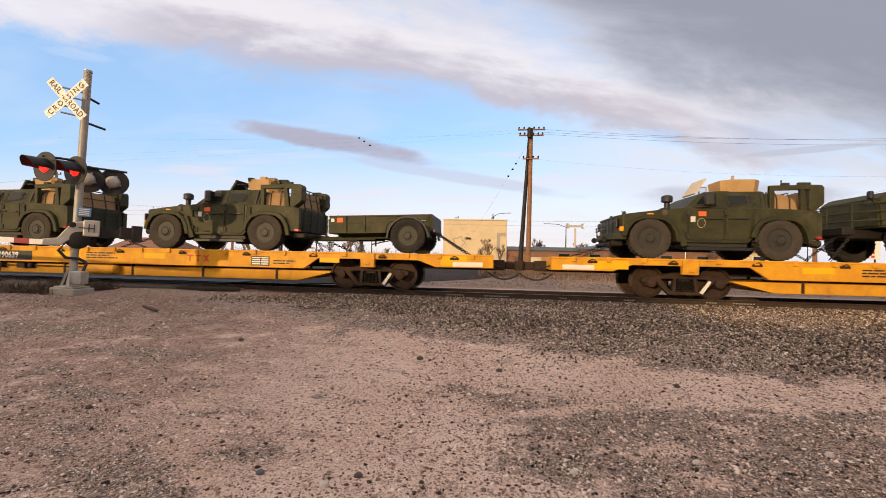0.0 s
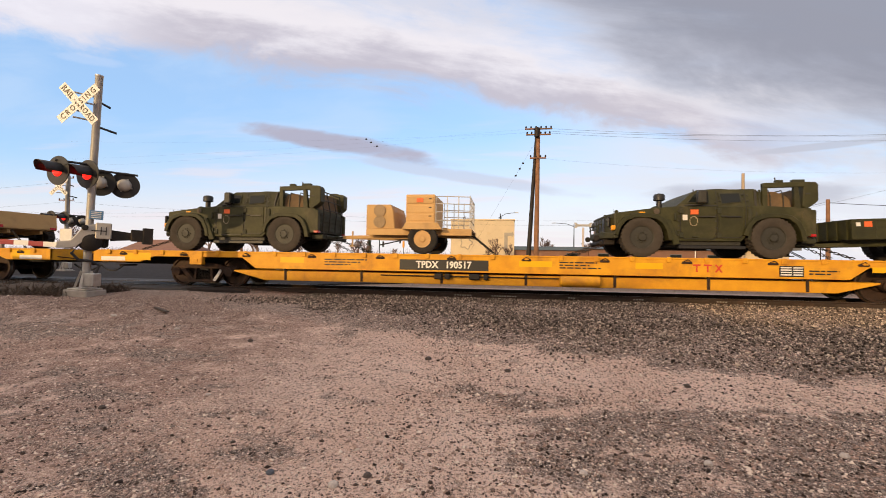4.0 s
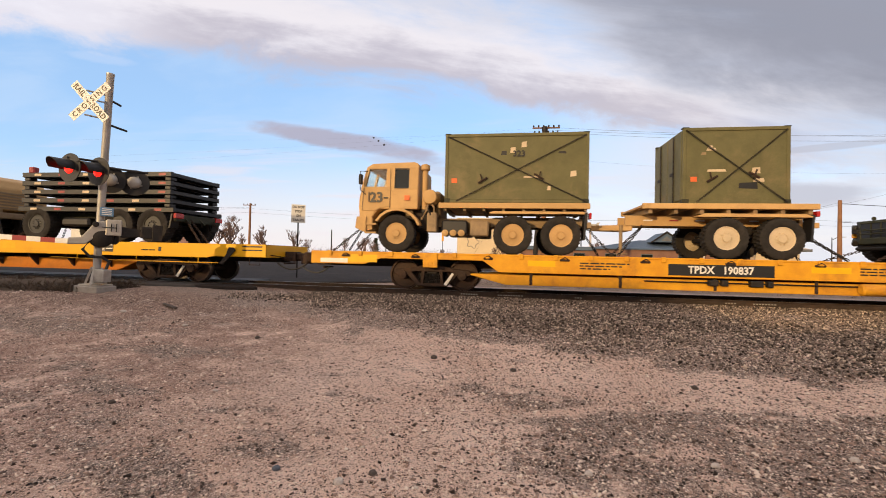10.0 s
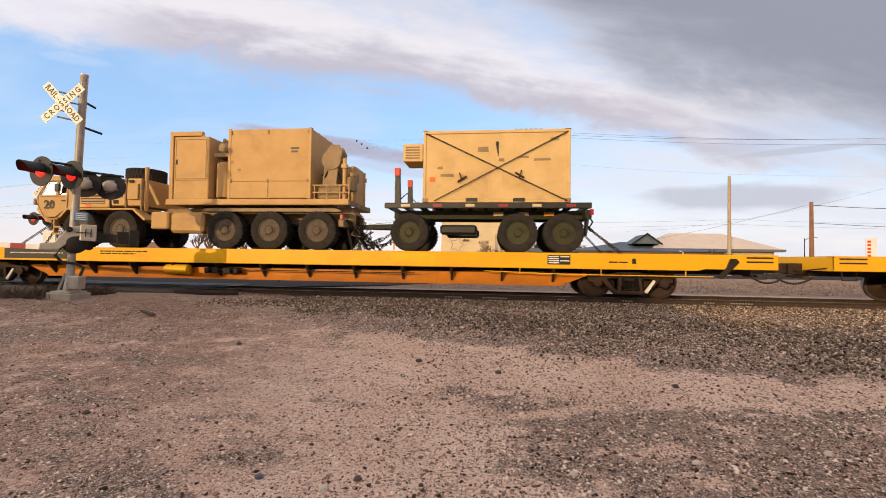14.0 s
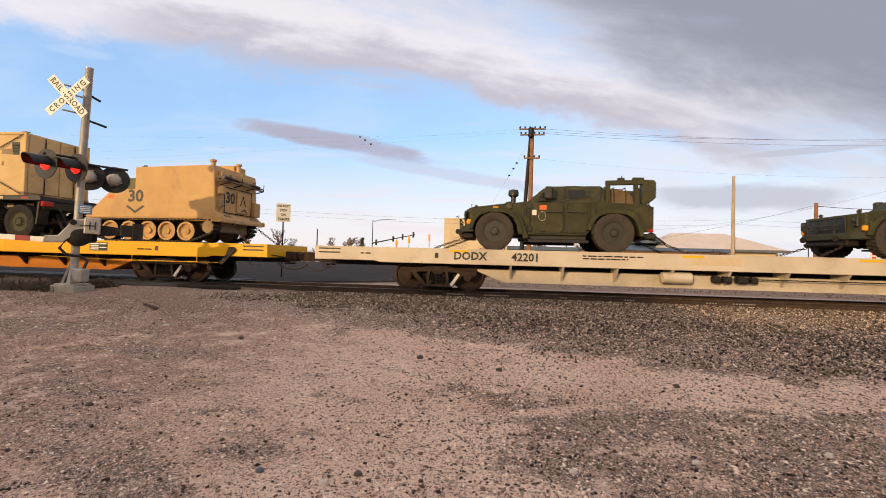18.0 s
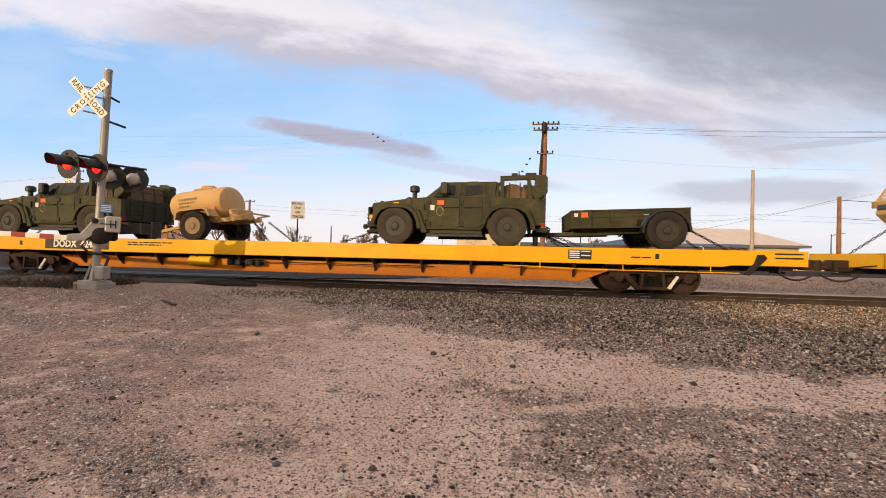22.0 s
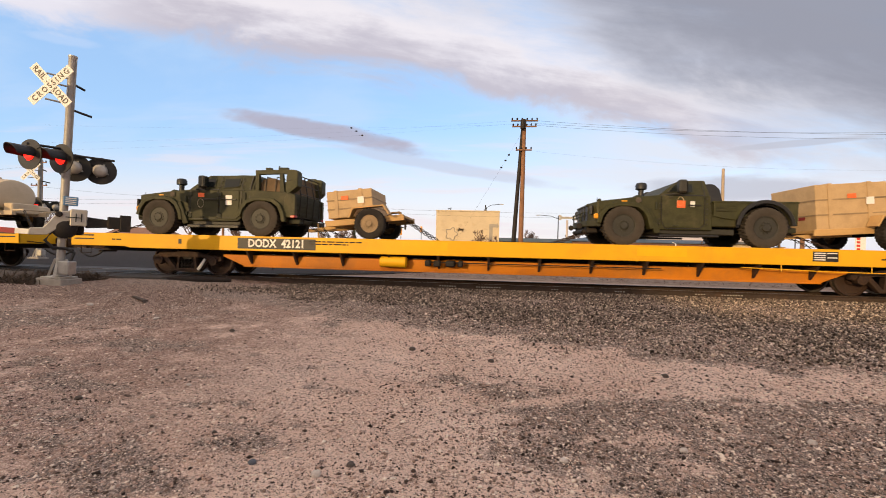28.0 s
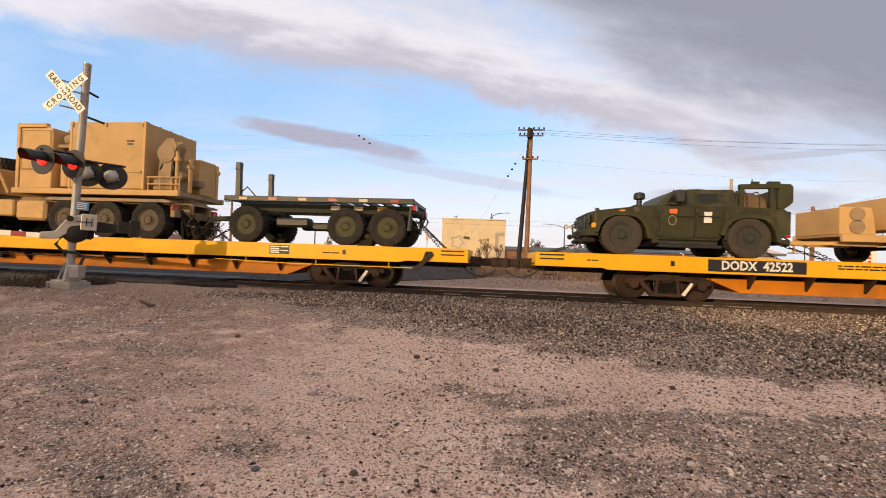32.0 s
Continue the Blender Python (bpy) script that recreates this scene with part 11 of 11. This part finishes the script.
part("coping", bm, PALE_ROOF, fe)

ho = thing("pale_house", "cream house with a broad pale hipped roof", "house")
ho.location = (30.2, 62, 0.42)
bm = B()
box(bm, -8.2, 6.6, 0, 9, 0, 3.15, 0.02)
part("wall", bm, CREAM_WALL, ho)
bm = B()
e0 = [(-9.0, -0.8, 3.1), (7.5, -0.8, 3.1), (7.5, 9.8, 3.1), (-9.0, 9.8, 3.1)]
rv = [bm.verts.new(p) for p in e0] + [bm.verts.new((-5.0, 4.5, 5.5)), bm.verts.new((2.2, 4.5, 5.5))]
for f in ((0, 1, 5, 4), (1, 2, 5), (2, 3, 4, 5), (3, 0, 4), (3, 2, 1, 0)):
    bm.faces.new([rv[i] for i in f])
part("roof", bm, PALE_ROOF, ho)
bm = B()
box(bm, -9.05, 7.55, -0.86, -0.78, 2.82, 3.14)
box(bm, 7.48, 7.56, -0.8, 9.8, 2.82, 3.14)
part("fascia", bm, TRIM, ho)
for xx in (-6.5, -1.8, 3.6):
    bm = B()
    box(bm, xx, xx + 1.6, -0.04, 0.04, 1.1, 2.3, 0.01)
    w = part("window", bm, WHITE, ho)
    bm = B()
    box(bm, xx + 0.1, xx + 1.5, -0.055, -0.04, 1.2, 2.2)
    part("pane", bm, GLASS_DARK, w)

wr = thing("wrench_sign", "pale wrench-shaped sign on a tall post", "sign")
wr.location = (10.9, 61.5, 0.42)
bm = B()
tube(bm, [(0, 0, 0), (0, 0, 5.6)], 0.14, 8)
part("post", bm, PALE_ROOF, wr)
bm = B()
box(bm, -0.8, 0.8, -0.06, 0.06, 5.75, 6.05, 0.03)
for k in (-1, 1):
    prism(bm, [(k * 0.75, 5.72), (k * 0.85, 5.58), (k * 1.25, 5.55), (k * 1.05, 5.80), (k * 1.05, 6.0), (k * 1.25, 6.28), (k * 0.85, 6.24), (k * 0.75, 6.08)], -0.06, 0.06)
part("wrench_board", bm, ALU, wr)

rs = thing("roadside_sign", "tall white roadside sign with red lettering bars", "sign")
rs.location = (70.2, 90, 0.4)
bm = B()
box(bm, -0.9, 0.9, -0.1, 0.1, 2.6, 6.4, 0.03)
part("sign_board", bm, WHITE, rs)
bm = B()
box(bm, -0.1, 0.1, -0.1, 0.1, 0, 2.6)
part("post", bm, IRON, rs)
for k in range(5):
    bm = B()
    box(bm, -0.7, -0.1, -0.13, -0.1, 2.9 + k * 0.66, 3.3 + k * 0.66)
    part("lettering_bar", bm, RED, rs)
gd = thing("brown_house", "low house with a brown pitched roof beyond the crossing", "house")
gd.location = (-55.2, 62, 0.30)
bm = B()
box(bm, -5.2, 5.2, 0, 8, 0, 1.7, 0.02)
part("wall", bm, PALE_ROOF, gd)
bm = B()
rv = [bm.verts.new(p) for p in ((-5.8, -0.6, 1.55), (5.8, -0.6, 1.55), (5.8, 8.6, 1.55), (-5.8, 8.6, 1.55), (-4.6, 4, 3.6), (3.0, 4, 3.6))]
for f in ((0, 1, 5, 4), (1, 2, 5), (2, 3, 4, 5), (3, 0, 4), (3, 2, 1, 0)):
    bm.faces.new([rv[i] for i in f])
part("roof", bm, BROWN_WALL, gd)
bm = B()
box(bm, -5.85, 5.85, -0.66, -0.58, 1.40, 1.57)
part("fascia", bm, TRIM, gd)


# ---- bare winter trees ----
BARK = mat("bare_bark", (0.20, 0.135, 0.105), (0.155, 0.105, 0.085), 3.0, 0.95, 0.0, 0.4, dirt=(0.26, 0.18, 0.15), dirt_amount=0.4)
TWIG = mat("bare_twigs", (0.19, 0.125, 0.10), (0.145, 0.095, 0.078), 3.0, 0.95, 0.0, 0.2, island=True, vary=0.3)


def tree_meshes(seed, h, spread):
    rng = random.Random(seed)
    trunk, crown = B(), B()

    def limb(p, d, L, r, depth):
        q = p + d * L
        mid = p.lerp(q, 0.5) + Vector((rng.gauss(0, 0.05), rng.gauss(0, 0.05), 0)) * L
        tube(trunk if depth < 2 else crown, [tuple(p), tuple(mid), tuple(q)], [max(r, 0.013), max(r * 0.82, 0.011), max(r * 0.62, 0.008)], 5 if depth < 2 else 3)
        if depth >= 5:
            return
        for i in range(3 if depth < 3 else 4):
            a = Vector((rng.gauss(0, spread), rng.gauss(0, spread), rng.uniform(0.35, 1.1)))
            limb(p.lerp(q, rng.uniform(0.45, 1.0)), (d * 0.75 + a).normalized(), L * rng.uniform(0.52, 0.78), r * 0.58, depth + 1)

    limb(Vector((0, 0, -0.2)), Vector((rng.gauss(0, 0.05), 0, 1)).normalized(), h * 0.30, h * 0.032, 0)
    out = []
    for nm, bm, m in (("trunk", trunk, BARK), ("crown", crown, TWIG)):
        me = bpy.data.meshes.new(nm)
        bm.to_mesh(me)
        bm.free()
        me.materials.append(m)
        out.append(me)
    return out


TREES = [tree_meshes(s, 8.0, sp) for s, sp in ((1, 0.55), (2, 0.7), (3, 0.5), (7, 0.65))]


def bare_tree(x, y, h, k, turn=0):
    v = thing("bare_tree", "leafless brown winter tree with fine twigs", "tree", "bare trees")
    v.matrix_basis = pose(x, y, 0.38, 0, 0, turn) @ Matrix.Diagonal((h / 8, h / 8, h / 8, 1))
    for nm, me in zip(("trunk", "crown"), TREES[k]):
        o = new(nm, me)
        o.parent = v


for i, (tx, ty, th) in enumerate(((-80, 60, 11), (-74, 66, 8.5), (-88, 58, 10), (-57, 70, 9.0), (-52, 72, 9.6), (-48, 70, 10.2), (-44, 74, 9.2), (-40, 78, 8.6), (-42, 69, 7.6), (-46, 66, 8.4), (-60, 90, 8.0), (-66, 84, 9), (-38, 112, 10.5), (-46, 118, 8), (8.9, 92, 8.5), (10.5, 95, 7.0),
                                  (16.8, 92, 8.3), (-0.8, 56.5, 5.2), (0.6, 55.5, 4.6), (-1.9, 57.5, 4.0), (-30, 120, 6.5), (27.5, 59.0, 4.2), (29.0, 58.8, 3.6), (-71, 78, 8), (-20, 130, 6), (-95, 62, 10), (44, 105, 6.5), (15, 57, 2.6), (-24.3, 70, 6.2), (-34.2, 70, 5.0), (-29.2, 70, 4.0), (7.3, 76, 7.0), (14.6, 76, 7.4), (-22.6, 71, 5.2))):
    bare_tree(tx, ty, th, i % 4, i * 47)
conifer = thing("conifer", "small dark conifer beyond the street", "tree")
conifer.location = (-27.5, 88, 0.4)
bm = B()
tube(bm, [(0, 0, 0), (0, 0, 4.6)], [0.12, 0.03], 6)
part("trunk", bm, BARK, conifer)
bm = B()
rng_c = random.Random(5)
for i in range(420):
    z = rng_c.uniform(0.7, 4.8)
    rr = (4.9 - z) * 0.30 * rng_c.uniform(0.4, 1.0)
    a = rng_c.uniform(0, 6.283)
    p = Vector((math.cos(a) * rr, math.sin(a) * rr, z))
    s = 0.22
    vs = [bm.verts.new(p + Vector((rng_c.gauss(0, s), rng_c.gauss(0, s), rng_c.gauss(-0.05, s * 0.6)))) for _ in range(3)]
    bm.faces.new(vs)
part("crown", bm, mat("conifer_needles", (0.035, 0.05, 0.03), (0.05, 0.065, 0.04), 4.0, 0.9), conifer)
twigs("far_brush", "distant band of leafless brown scrub", 11000, (-190, -12, 92, 150), 4.2, TWIG, 8, 0.03, 0.8, lambda x, y: 0.3, category="scrub")
twigs("far_brush", "distant band of leafless brown scrub", 6000, (-150, -50, 62, 92), 3.0, TWIG, 9, 0.02, 0.8, lambda x, y: 0.3, category="scrub")
twigs("far_brush", "distant band of leafless brown scrub", 4500, (30, 190, 100, 160), 3.2, TWIG, 10, 0.03, 0.8, lambda x, y: 0.3, category="scrub")

# ---- everything that moves ----
def shift(t):
    for (a, p), (b, r) in zip(DRIFT, DRIFT[1:]):
        if t <= b:
            return SPEED * t + p + (r - p) * (t - a) / (b - a)
    return SPEED * t + DRIFT[-1][1]


TICKS = [i * 0.5 for i in range(65)]


def motions():
    for ob, place, z in MOVERS:
        walk(ob, [(t, pose(place + shift(t), YC, z)) for t in TICKS])
        for bg in ob.children:
            if not bg.name.startswith("bogie"):
                continue
            bx = bg.matrix_basis.translation.x
            t0 = (-34.0 - place - bx) / SPEED
            t1 = (26.0 - place - bx) / SPEED
            a, b = max(0, round(t0 * FPS)), min(32 * FPS, round(t1 * FPS))
            if b <= a:
                continue
            frames = sorted({0, 32 * FPS, *range(a, b + 1)})
            for ws in bg.children:
                if ws.name.startswith("wheelset"):
                    p = ws.location.copy()
                    walk(ws, [(f / FPS, pose(p.x, p.y, p.z, 0, math.degrees(shift(min(max(f, a), b) / FPS) / 0.457), 0)) for f in frames])


motions()
